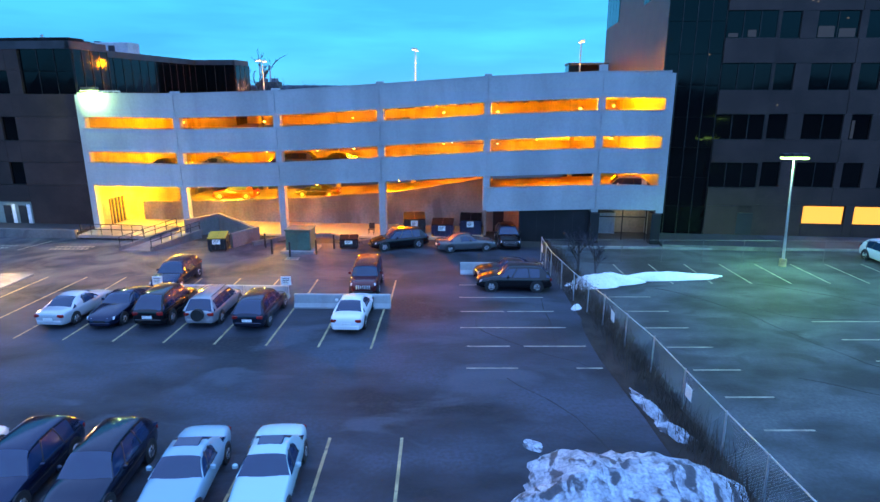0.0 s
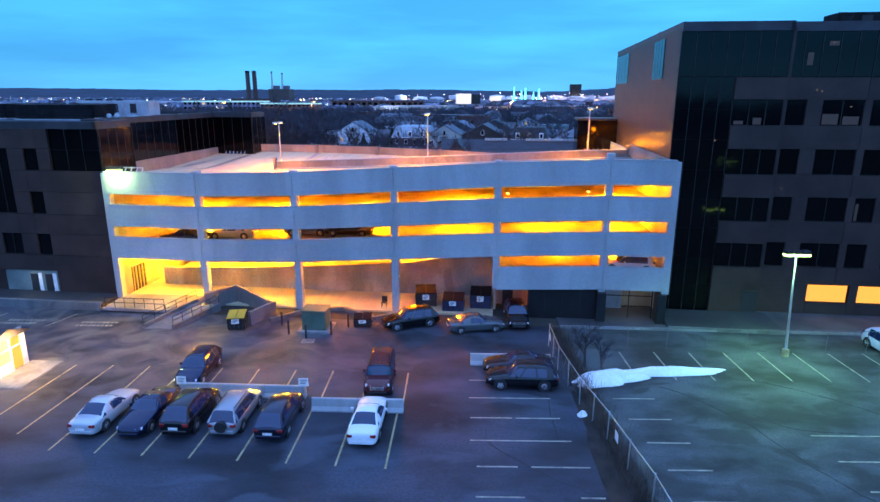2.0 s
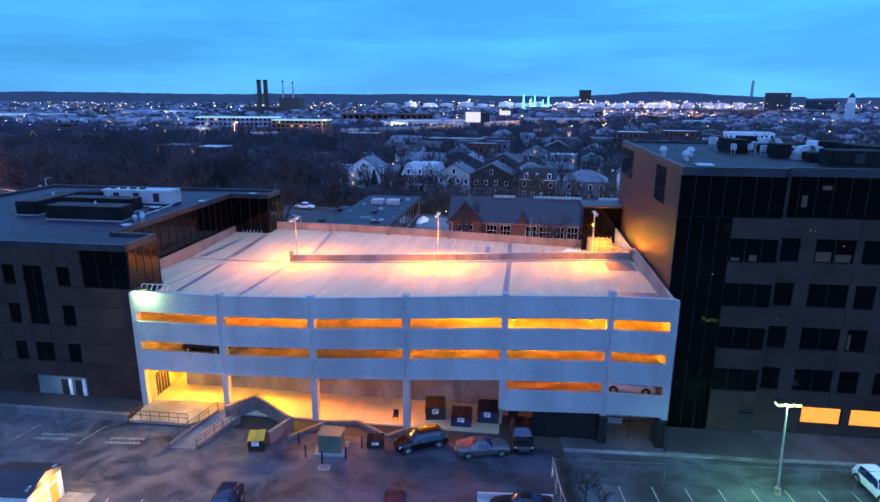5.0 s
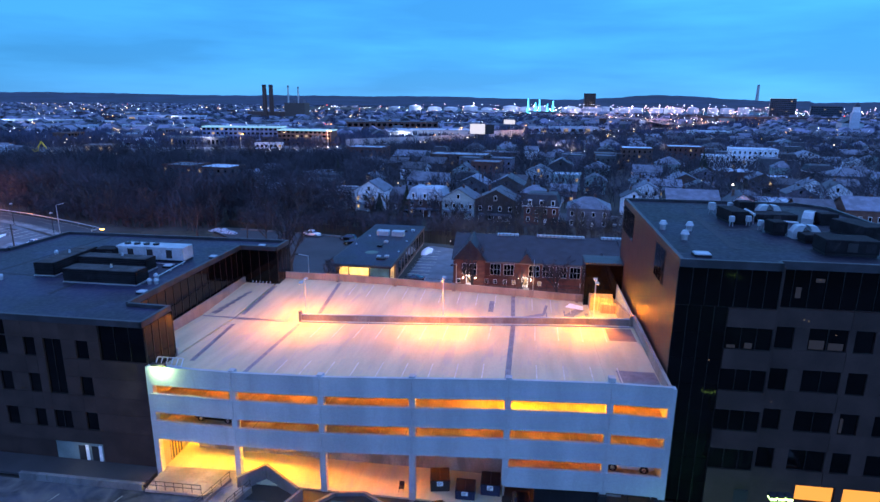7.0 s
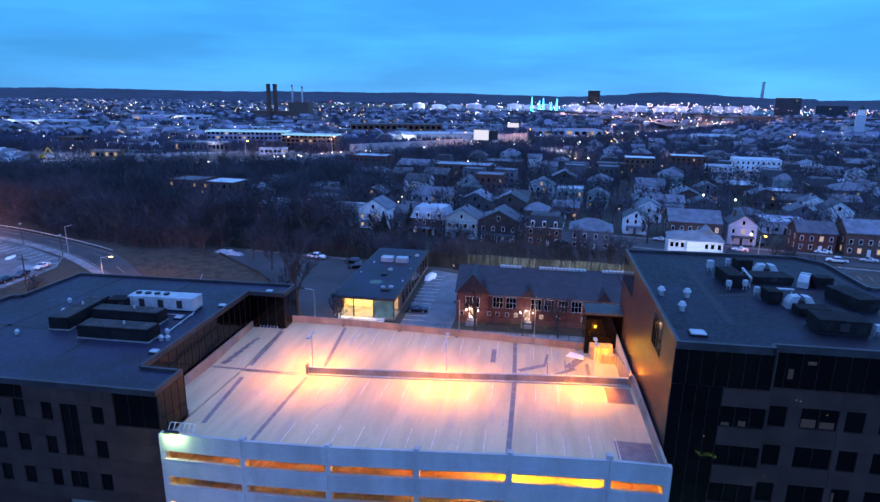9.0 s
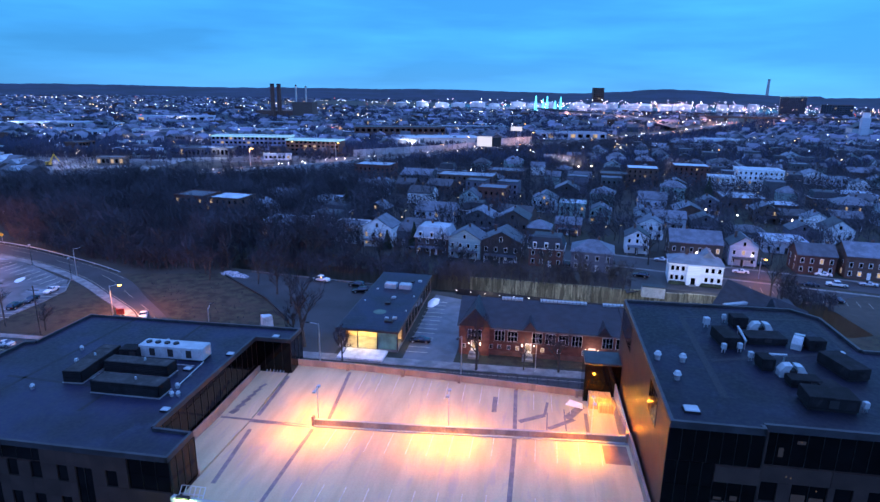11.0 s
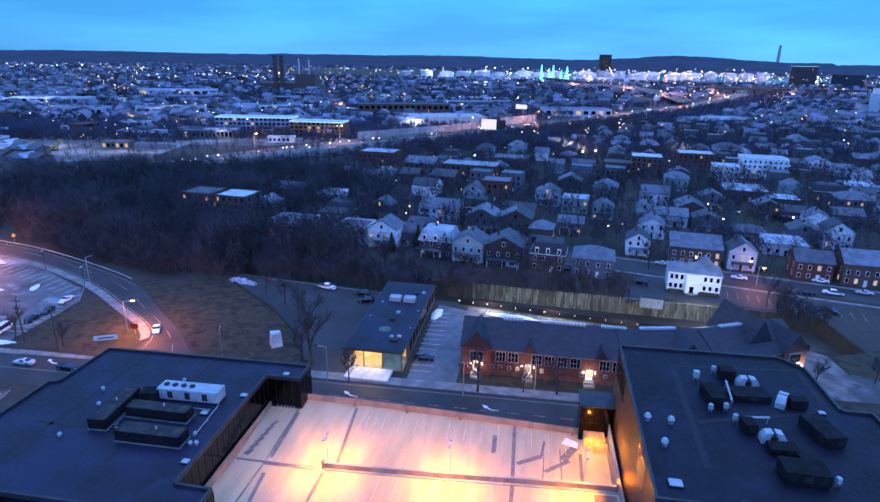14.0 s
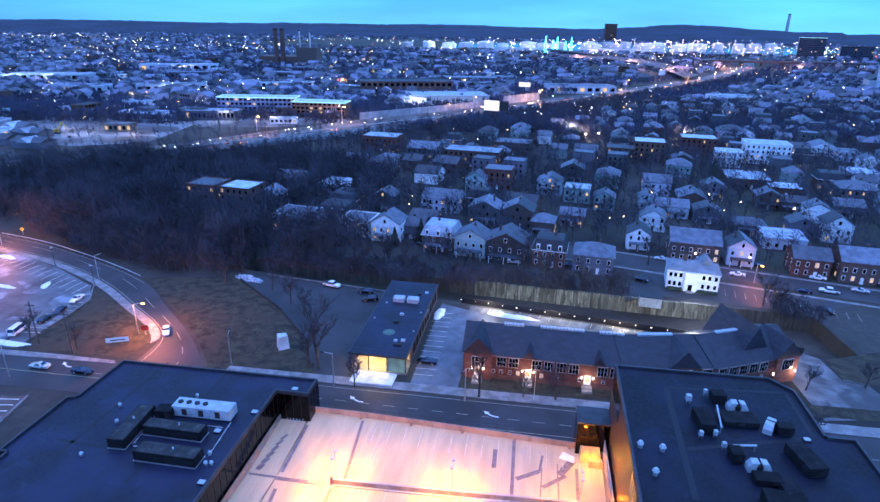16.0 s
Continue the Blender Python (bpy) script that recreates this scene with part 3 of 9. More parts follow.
# ground-floor ramp with its long parapet, entrance floor, service wall below the cantilever
RAMP = ((1.6, 1.9), (10, 2.15), (18, 2.6), (27, 3.3), (35.2, 4.65))
for (u0, z0), (u1, z1) in zip(RAMP, RAMP[1:]):
    part("ramp_parapet", band((u0, u1), 5.0, 5.25, (0, 0), (z0, z1)), INSIDE, garage)
    part("ramp_deck", band((u0, u1), 5.26, VMID - 0.3, (z0 - 1.3, z1 - 1.3), (z0 - 1.0, z1 - 1.0)), INSIDE, garage)
part("floor", Mesh().box(0.0, -0.1, -0.2, 35.2, 18, 0.14), DECK, garage, "salt-stained concrete ground floor")
part("service_wall", Mesh().box(38.2, 0.1, 0.0, 44.0, 0.35, 2.9), GREYMETAL, garage, "dark blue-grey service wall")
for u in (39.7, 41.2, 42.7):
    part("panel_joint", Mesh().box(u - 0.02, 0.085, 0.1, u + 0.02, 0.098, 2.7), BLACKMETAL, garage)
part("service_wall", Mesh().box(35.2, 1.9, 0.0, 35.4, 9, 2.9), INSIDE, garage)
part("service_wall", Mesh().box(35.4, 3.4, 0.0, 40.6, 3.65, 2.9), INSIDE, garage)
part("service_wall", Mesh().box(40.4, 0.35, 0.0, 40.6, 3.4, 2.9), INSIDE, garage)
part("service_door", Mesh().rounded(36.0, 3.3, 0.05, 36.95, 3.395, 2.15, 0.02), BLACKMETAL, garage, "dark steel door in the lit recess")
lamp("POINT", SITE @ pose(39.6, 1.4, 2.2), 60, SODIUM, 0.12)
part("lobby_wall", Mesh().box(44.2, 4.4, 0.0, 49.6, 4.65, 2.9), INSIDE, garage)
part("lobby_wall", Mesh().box(44.0, 0.35, 0.0, 44.2, 4.4, 2.9), INSIDE, garage)
part("lobby_cabinet", Mesh().rounded(45.2, 3.2, 0.12, 46.8, 4.3, 2.0, 0.04), ALU, garage, "pale metal cabinet behind the glass")
for u in (44.9, 46.9, 48.85):
    part("lobby_mullion", Mesh().box(u - 0.04, 0.75, 0.12, u + 0.04, 0.85, 2.7), BLACKMETAL, garage)
part("lobby_rail", Mesh().box(44.94, 0.76, 2.1, 48.81, 0.84, 2.18), BLACKMETAL, garage)
lamp("POINT", SITE @ pose(47.6, 3.0, 2.4), 14, (1.0, 0.9, 0.55), 0.15)
for u in (44.4, 49.35):
    part("pier", Mesh().rounded(u - 0.38, -0.5, 0, u + 0.38, 0.7, 2.68, 0.03), GREYMETAL, garage)
part("entrance_grille", Mesh().box(0.02, 2.2, 0.2, 0.08, 4.4, 2.6), BLACKMETAL, garage)
for j in range(5):
    part("door_bar", Mesh().box(0.09, 2.2 + 0.5 * j, 0.2, 0.16, 2.28 + 0.5 * j, 2.6), WOOD, garage)
# chain-link fence on the north parapet, steel stair frame at the flood-light corner
for j in range(26):
    u = 6 + 1.55 * j
    if u < 45:
        part("fence_post", Mesh().tube((u, 35.4, 9.6), (u, 35.4, 11.6), 0.035, k=5), BLACKMETAL, garage)
for z in (10.4, 11.0, 11.6):
    part("fence_rail", Mesh().tube((6, 35.4, z), (45, 35.4, z), 0.03, k=5), BLACKMETAL, garage)
part("fence_ledge", Mesh().box(0.4, 34.3, 9.0, 45.2, 35.7, 9.6), PRECAST, garage)
for (u0, v0, z0, n) in ((0.2, 0.5, 11.2, 5), (-3.6, 31.0, 10.7, 5)):
    grate = thing("steel_grate", "pale steel grating frame leaning at the office wall", "steel frame", SITE)
    for j in range(n + 1):
        part("bar", Mesh().tube((u0 + 0.55 * j, v0, z0), (u0 + 0.55 * j, v0 + 1.1, z0 + 1.2), 0.05, k=5), GALV, grate)
    for s in (0, 0.5, 1):
        part("rail", Mesh().tube((u0, v0 + 1.1 * s, z0 + 1.2 * s), (u0 + 0.55 * n, v0 + 1.1 * s, z0 + 1.2 * s), 0.05, k=5), GALV, grate)

# ---- sodium fittings of the garage ----
for k, (ceil, pts) in enumerate(((2.0, ((4.5, 9), (13, 9), (22, 9), (31, 9), (36.2, 1.6), (43.0, 1.6), (47, 9), (13, 26), (31, 26), (44, 26))), (4.98, ((4.5, 9), (13, 9), (22, 9), (31, 9), (40, 9), (47, 9), (13, 26), (31, 26))),
                                 (7.96, ((3.2, 5.9), (10.8, 5.9), (19.0, 5.9), (27.0, 5.9), (6.5, 8.5), (13, 8.5), (20, 8.5), (27.5, 8.5), (33, 9.5), (41, 9), (47, 9))))):
    for u, v in pts:
        i = max(0, min(5, sum(c <= u for c in COLS) - 1))
        s = (u - COLS[i]) / (COLS[i + 1] - COLS[i])
        z = (TOP[i] + (TOP[i + 1] - TOP[i]) * s) - ceil - (0.75 if v < VMID else 2.5 - 0.02 * u)
        z = min(z, on_deck(u, v) - (k) * STOREY - 0.8)
        fit_ = thing("garage_light", "small caged sodium lamp glowing under the slab", "ceiling light", SITE @ pose(u, v, z), "garage lamps")
        part("housing", Mesh().rounded(-0.16, -0.16, 0.0, 0.16, 0.16, 0.12, 0.03), GREYMETAL, fit_)
        part("lens", Mesh().loft([[(0.13 * math.cos(q * 1.047), 0.13 * math.sin(q * 1.047), -0.002) for q in range(6)], [(0.08 * math.cos(q * 1.047), 0.08 * math.sin(q * 1.047), -0.12) for q in range(6)]][::-1]), SODIUM_GLOW, fit_)
        lamp("POINT", SITE @ pose(u, v, z - 0.3), random.uniform(0.4, 1.6) * (2150 if k < 2 else (2700 if u < 16 else 1200)), (1.0, 0.31, 0.002) if k < 2 else ((1.0, 0.46, 0.012) if u < 16 else SODIUM), 0.3)
# three pole lamps on the ramp wall
for u, head in ((9.3, 15.7), (26.9, 16.8), (44.9, 17.5)):
    pole = thing("pole_lamp", "slim pale pole with twin sodium heads on the ramp wall", "street lamp", SITE @ pose(u, VMID + 0.5, on_deck(u, VMID + 0.5)), "roof pole lamps")
    h = head - on_deck(u, VMID + 0.5)
    part("pole", Mesh().tube((0, 0, 0), (0, 0, h), 0.09, 0.06), GALV, pole)
    part("base_plate", Mesh().rounded(-0.25, -0.25, 0, 0.25, 0.25, 0.5, 0.05), PRECAST, pole)
    for s in (-1, 1):
        off = 0.5 if s > 0 else -1.1
        part("lamp_head", Mesh().rounded(-0.22, off - 0.28, h - 0.02, 0.22, off + 0.28, h + 0.16, 0.04), ALU, pole)
        part("lens", Mesh().box(-0.17, off - 0.22, h - 0.05, 0.17, off + 0.22, h - 0.022), SODIUM_GLOW, pole)
    part("arm", Mesh().box(-0.04, -0.83, h + 0.03, 0.04, 0.23, h + 0.11), GALV, pole)
    for s in (-1, 1):
        lamp("SPOT", SITE @ pose(u, VMID + (1.05 if s > 0 else -0.65), head - 0.15, 10 * s, 24 if u > 40 else 0, 0), (2600 if u < 20 else 4600) if s < 0 else (1100 if u < 40 else 500), DECKLAMP, 0.3, (135 if s < 0 else 165) - (25 if u > 40 else 0))
        if u < 20 or s < 0:
            lamp("SPOT", SITE @ pose(u + 0.2 * s, VMID - 1.0, head - 0.12, 12, -56 * s, 0), 1900, DECKLAMP, 0.4, 100)
        lamp("SPOT", SITE @ pose(u, VMID + 0.5 + 0.7 * s, head - 0.12, 52 * s, 14 if u > 40 else 0, 0), (2700 if s < 0 else 3300 if u < 40 else 2000), DECKLAMP, 0.4, 110 if u < 40 else 88)
lamp("POINT", SITE @ pose(49.1, 19.3, 13.9), 240, SODIUM, 0.25)

# stair head with the plywood shelter
stair = thing("stair_tower", "black-clad stair head on the garage roof", "stair tower", SITE)
part("wall", Mesh().box(45.2, 32.7, 0, 50.6, 37.0, 15.75), DARKGLASS, stair)
part("roof", Mesh().box(45.1, 32.6, 15.75, 50.7, 37.1, 16.0), COPING, stair)
box = thing("plywood_shelter", "orange-lit plywood shelter against the stair head", "shelter", SITE)
part("wall", Mesh().rounded(45.9, 30.6, 9.65, 49.0, 32.6, 11.6, 0.04), WOOD, box)
part("bin", Mesh().rounded(47.2, 29.6, 9.7, 49.3, 30.55, 11.0, 0.05), WOOD, box)
for j in range(6):
    part("rail", Mesh().box(46.0 + 0.55 * j, 30.55, 11.6, 46.1 + 0.55 * j, 30.65, 12.2), WOOD, box)
lamp("POINT", SITE @ pose(47.0, 29.2, 12.6), 620, (1.0, 0.36, 0.01), 0.1)
part("snow_patch", Mesh().prism([(42.6, 31.0), (45.0, 30.2), (45.1, 31.6), (43.4, 32.6)], 9.76, 9.9), CLEANSNOW, garage, "small heap of old snow")


# ---- office blocks ----
def ring(m, poly, z0, z1, t=0.35):
    """A parapet round an outline."""
    k = len(poly)
    area = sum(poly[i][0] * poly[(i + 1) % k][1] - poly[(i + 1) % k][0] * poly[i][1] for i in range(k))
    s = 1 if area > 0 else -1
    for i in range(k):
        p, q = Vector(poly[i]), Vector(poly[(i + 1) % k])
        d = (q - p).normalized()
        n = Vector((-d.y, d.x)) * t * s
        m.prism([tuple(p), tuple(q), tuple(q + n), tuple(p + n)][::s], z0, z1)
    return m


def parapet(parent, poly, z0, z1, material, t=0.35):
    """A parapet wall along each side of a roof, every side a part."""
    for i in range(len(poly)):
        p, q = Vector(poly[i]), Vector(poly[(i + 1) % len(poly)])
        d = (q - p).normalized()
        n = Vector((-d.y, d.x)) * t
        part("parapet", Mesh().prism([tuple(p), tuple(q), tuple(q + n), tuple(p + n)], z0, z1 + 0.003 * (i % 3)), material, parent)


def window(parent, u0, u1, z0, z1, v, panes=1, glass=None, depth=0.22):
    """A ribbon of panes set back in a wall that faces -v; glass: one material a pane, or None for dark."""
    w = part("window", Mesh().box(u0, v, z0 - 0.05, u1, v + depth, z0), MULLION, parent)
    for i in range(panes):
        a, b = u0 + (u1 - u0) * i / panes, u0 + (u1 - u0) * (i + 1) / panes
        part("pane", Mesh().box(a + 0.03, v + depth - 0.06, z0, b - 0.03, v + depth - 0.03, z1), (glass[i] if glass else None) or DARKGLASS, w)
        part("mullion", Mesh().box(b - 0.04, v + depth - 0.12, z0, b + 0.04, v + depth - 0.02, z1), MULLION, w)
    return w


def curtain(parent, p0, p1, z0, z1, nu, nz, out=0.06):
    """A curtain wall of dark glass sheets between two plan points, seen from the right-hand side of p0 to p1."""
    d = Vector((p1[0] - p0[0], p1[1] - p0[1]))
    L = d.length
    d.normalize()
    n = Vector((d.y, -d.x))
    P = lambda s, o, z: (p0[0] + d.x * s + n.x * o, p0[1] + d.y * s + n.y * o, z)
    for i in range(nu):
        for j in range(nz):
            a, b, lo, hi = L * i / nu + 0.02, L * (i + 1) / nu - 0.02, z0 + (z1 - z0) * j / nz + 0.02, z0 + (z1 - z0) * (j + 1) / nz - 0.02
            e = random.uniform(0, 0.012)
            m = Mesh().loft([[P(a, 0, lo), P(b, 0, lo), P(b, 0, hi), P(a, 0, hi)], [P(a, out + e, lo), P(b, out, lo), P(b, out + e, hi), P(a, out, hi)]])
            part("glass_sheet", m, DARKGLASS, parent)
    for i in range(nu + 1):
        s = L * i / nu
        part("mullion", Mesh().loft([[P(s - 0.03, 0, z0), P(s + 0.03, 0, z0), P(s + 0.03, 0, z1), P(s - 0.03, 0, z1)], [P(s - 0.03, out + 0.05, z0), P(s + 0.03, out + 0.05, z0), P(s + 0.03, out + 0.05, z1), P(s - 0.03, out + 0.05, z1)]]), MULLION, parent)


east = thing("office_block", "tall brown granite office block with smoked glass corner", "office building", SITE)
EAST = [(49.78, 3.0), (58.3, 3.0), (58.3, 3.8), (80, 3.8), (80, 23.8), (76.3, 23.8), (76.3, 34.5), (73.5, 37.5), (50.4, 37.0)]
part("wall", Mesh().prism([(49.78, 3.3), (58.6, 3.3), (58.6, 4.1), (80, 4.1), (80, 23.8), (76.3, 23.8), (76.3, 34.5), (73.5, 37.5), (50.4, 37.0)], 0, 24.2), GRANITE, east)
part("roof", Mesh().prism([(50, 3.4), (58.5, 3.4), (58.5, 4.2), (79.8, 4.2), (79.8, 23.6), (76.1, 23.6), (76.1, 34.4), (73.4, 37.3), (50.6, 36.8)], 24.2, 24.26), ROOFING_TALL, east, "dark blue-grey roof membrane")
parapet(east, EAST, 23.9, 24.62, COPING)
curtain(east, (49.78, 3.26), (54.3, 3.26), 0.2, 20.36, 4, 8)
curtain(east, (49.78, 3.26), (58.3, 3.26), 20.4, 23.9, 7, 1)
curtain(east, (58.3, 4.06), (79.9, 4.06), 20.4, 23.9, 16, 1)
ROWS_Z = ((16.55, 18.55), (12.5, 14.55), (8.5, 10.5), (4.45, 6.5))
WIDE = ((54.35, 58.25, 3), (58.75, 60.35, 1), (61.6, 64.8, 2), (65.4, 67.0, 1), (68.3, 71.5, 2), (72.1, 73.7, 1), (75.0, 78.2, 2))
bands = [20.38] + [z for r in ROWS_Z for z in (r[1], r[0])] + [2.8]
for i in range(0, 10, 2):
    hi, lo = bands[i], bands[i + 1]
    for u0, u1, v in ((54.32, 58.3, 3.0), (58.3, 64.9, 3.8), (64.92, 71.8, 3.8), (71.82, 79.98, 3.8)):
        part("granite_panel", Mesh().box(u0 + 0.01, v, lo + 0.06, u1 - 0.01, v + 0.28, hi - 0.06), GRANITE, east)
for r, (z0, z1) in enumerate(ROWS_Z):
    for c, (u0, u1, n) in enumerate(WIDE):
        v = 3.0 if u1 < 58.3 else 3.8
        window(east, u0, u1, z0, z1, v, n)
    for a, b in zip(WIDE, WIDE[1:]):
        if a[1] > 58.3:
            part("pier", Mesh().box(a[1] + 0.01, 3.8, z0 - 0.05, b[0] - 0.01, 4.08, z1 + 0.05), GRANITE, east)
    part("pier", Mesh().box(58.3, 3.8, z0 - 0.05, 58.74, 4.08, z1 + 0.05), GRANITE, east)
    part("pier", Mesh().box(78.22, 3.8, z0 - 0.05, 79.98, 4.08, z1 + 0.05), GRANITE, east)
part("granite_panel", Mesh().box(54.32, 3.0, 0.1, 57.0, 3.28, 2.85), GRANITE, east)
part("granite_panel", Mesh().box(58.4, 3.8, 0.1, 62.7, 4.08, 2.85), GRANITE, east)
part("door", Mesh().box(57.05, 3.1, 0.12, 58.35, 3.3, 2.2), BLACKMETAL, east)
for u0 in (62.8, 67.0, 71.2, 75.4):
    window(east, u0, u0 + 3.35, 1.25, 2.75, 3.8, 1, [ROOM_ORANGE])
    part("granite_panel", Mesh().box(u0 - 0.05, 3.8, 0.1, u0 + 3.4, 4.08, 1.18), GRANITE, east)
    part("pier", Mesh().box(u0 + 3.42, 3.8, 0.1, u0 + 4.12, 4.08, 2.85), GRANITE, east)
def lit_room(u0, u1, z0, z1, v, low, lamps=1):
    """What shows of a lit office behind smoked glass: a pale wall low down, a small ceiling lamp."""
    room = part("lit_room", Mesh().box(u0, v - 0.012, z0, u1, v, z1), DARKGLASS, east, "dimly lit office behind smoked glass")
    part("lit_wall", Mesh().prism([(u0 + 0.05, v - 0.02), (u1 - 0.1, v - 0.02), (u1 - 0.1, v - 0.014), (u0 + 0.05, v - 0.014)], z0, z0 + (z1 - z0) * low), ROOM_PALE, room)
    for j in range(lamps):
        a = u0 + (u1 - u0) * (0.35 + 0.4 * j)
        part("ceiling_lamp", Mesh().box(a, v - 0.022, z1 - 0.5, a + 0.16, v - 0.014, z1 - 0.42), DIMLIT, room)


for u0, u1, z0, z1, v, low, n in ((61.7, 63.1, 16.6, 18.5, 3.955, 0.45, 0), (63.3, 64.7, 16.6, 18.5, 3.955, 0.35, 1), (54.5, 55.4, 16.6, 17.2, 3.155, 0.5, 0), (56.0, 56.8, 16.6, 17.5, 3.155, 0.6, 0), (65.5, 65.9, 8.55, 10.2, 3.955, 0.9, 0), (59.9, 60.5, 21.3, 22.4, 3.985, 0.9, 0), (61.4, 62.3, 22.8, 23.5, 3.985, 0.5, 1)):
    lit_room(u0, u1, z0, z1, v, low, n)
# lamp glints drawn as glowing boxes just proud of the facade
for u, z in ((53.2, 15.2), (61.3, 19.2), (60.9, 19.3), (59.3, 11.2)):
    part("lamp_glint", Mesh().box(u, 3.17 if u < 58 else 3.775, z, u + 0.12, 3.19 if u < 58 else 3.795, z + 0.14), DIMLIT, east, "lamp glint put on the facade as a glowing dot")
def flank(v, out=0.0):
    return 49.78 + (v - 3.3) * 0.0184 - out, v


for v0, v1, z0, z1 in ((8.8, 13.2, 20.4, 23.85), (27.4, 36.4, 20.4, 23.85)):
    slot = part("slot_window", Mesh().prism([flank(v0 - 0.06, 0.04), flank(v1 + 0.06, 0.04), flank(v1 + 0.06, -0.05), flank(v0 - 0.06, -0.05)][::-1], z0 - 0.06, z1 + 0.02), MULLION, east)
    for j in range(4):
        a, b = v0 + (v1 - v0) * j / 4 + 0.08, v0 + (v1 - v0) * (j + 1) / 4 - 0.08
        part("pane", Mesh().prism([flank(a, 0.06), flank(b, 0.06), flank(b, 0.03), flank(a, 0.03)][::-1], z0, z1), DARKGLASS, slot)
part("terrace_edge", Mesh().box(49.8, -1.42, 0.0, 59.0, -1.305, 0.34), DIMCONC, east)
part("terrace", Mesh().box(49.8, -1.3, 0.0, 59.0, 2.98, 0.32), DARKLOT, east, "concrete forecourt slab")

west = thing("office_block", "dark brown office block with black glass corners", "office building", SITE)
WEST = [(-37, 0.3), (-0.3, 0.3), (-0.3, 5.35), (-5.2, 5.5), (-5.2, 31.4), (0.45, 31.4), (0.45, 36), (-36.6, 35.4), (-36.9, 24), (-38.4, 23.5), (-38.4, 10), (-37, 10)]
inner = [(-37, 0.6), (-0.35, 0.6), (-0.35, 5.3), (-5.25, 5.4), (-5.25, 31.5), (0.4, 31.5), (0.4, 35.9), (-36.6, 35.3), (-36.9, 24), (-38.3, 23.4), (-38.3, 10), (-37, 10)]
part("wall", Mesh().prism(inner, 0, 16.1), GRANITE, west)
part("roof", Mesh().prism([(x * 0.997, y) for x, y in inner], 16.1, 16.16), ROOFING, west, "dark blue-grey roof membrane")
parapet(west, WEST, 15.9, 16.55, COPING)
curtain(west, (-5.12, 0.58), (-0.3, 0.58), 12.15, 15.9, 3, 2)
curtain(west, (-0.33, 0.6), (-0.33, 5.35), 11.0, 15.9, 4, 1)
curtain(west, (-5.24, 5.5), (-5.24, 31.4), 11.2, 15.9, 16, 1)
curtain(west, (-5.2, 31.48), (0.42, 31.48), 10.8, 15.9, 4, 1)
curtain(west, (0.42, 31.5), (0.42, 36), 8, 15.9, 3, 2)
curtain(west, (-37, 0.58), (-14.7, 0.58), 14.25, 15.9, 12, 1)
cols_w = ((-7.75, -6.4), (-13.57, -12.3), (-16.85, -15.5), (-19.7, -18.4), (-25.5, -24.2), (-28.8, -27.5), (-32, -30.6))
tall = ((-11.35, -9.35), (-23.2, -21.0), (-35.2, -33.2))
grid_u = sorted([*cols_w, *tall])
for z0, z1 in ((12.2, 14.1), (8.15, 10.15), (4.2, 6.15)):
    for u0, u1 in grid_u:
        if (u0, u1) in tall and z0 > 7:
            continue
        window(west, u0, u1, z0, z1, 0.3, 2 if (u0, u1) in tall else 1)
for u0, u1 in tall:
    window(west, u0, u1, 8.15, 14.1, 0.3, 2)
zs = (0.6, 4.15, 6.2, 8.1, 10.2, 12.15, 14.15, 15.9)
for (lo, hi), solid in zip(zip(zs, zs[1:]), (1, 0, 1, 0, 1, 0, 1)):
    if lo < 1:
        part("granite_panel", Mesh().box(-6.3, 0.3, 0.0, -0.3, 0.58, hi - 0.02), GRANITE, west)
        part("granite_panel", Mesh().box(-37, 0.3, 2.6, -6.32, 0.58, hi - 0.02), GRANITE, west)
        continue
    edges = [-37.0] + [x for g in grid_u for x in g] + [-0.3]
    for j, (a, b) in enumerate(zip(edges, edges[1:])):
        opening = j % 2 == 1
        if opening and (not solid or ((a, b) in tall and 8 < lo < 13)):
            continue
        if lo > 12 and a >= -5.2:
            continue
        if lo > 14 and b < -14.7:
            continue
        if b - a > 0.05:
            if lo > 12 and b > -5.12:
                b = -5.13
            part("granite_panel", Mesh().box(a + 0.01, 0.3, lo + 0.015, b - 0.01, 0.58, hi - 0.015), GRANITE, west)
shop = part("storefront", Mesh().box(-11.8, 0.42, 0.2, -6.32, 0.5, 2.6), mat("pale_teal_panel", (0.14, 0.18, 0.17), 0.6, var=0.2, scale=0.4), west, "lit white entrance front with dark doors")
part("granite_panel", Mesh().box(-16.5, 0.40, 0.2, -11.83, 0.5, 2.6), GRANITE, west)
for u in (-9.2, -7.7):
    part("door", Mesh().box(u, 0.36, 0.2, u + 0.75, 0.41, 2.2), BLACKMETAL, shop)
    part("door_frame", Mesh().box(u + 0.8, 0.37, 0.2, u + 1.15, 0.41, 2.3), WHITEPAINT, shop)
lamp("AREA", SITE @ pose(-8.5, -0.6, 2.55), 7, (0.9, 1.0, 0.85), 1.2)
part("terrace", Mesh().box(-20, -1.6, 0.0, -0.3, 0.28, 0.5), DARKLOT, west)


# ---- vehicles ----
def paint(name, col, rough=0.22, metal=0.3):
    m = bpy.data.materials.new(name)
    m.use_nodes = True
    b = m.node_tree.nodes["Principled BSDF"]
    for k, v in (("Base Color", (*col, 1)), ("Roughness", rough), ("Metallic", metal), ("Coat Weight", 0.35), ("Coat Roughness", 0.05)):
        b.inputs[k].default_value = v
    return m


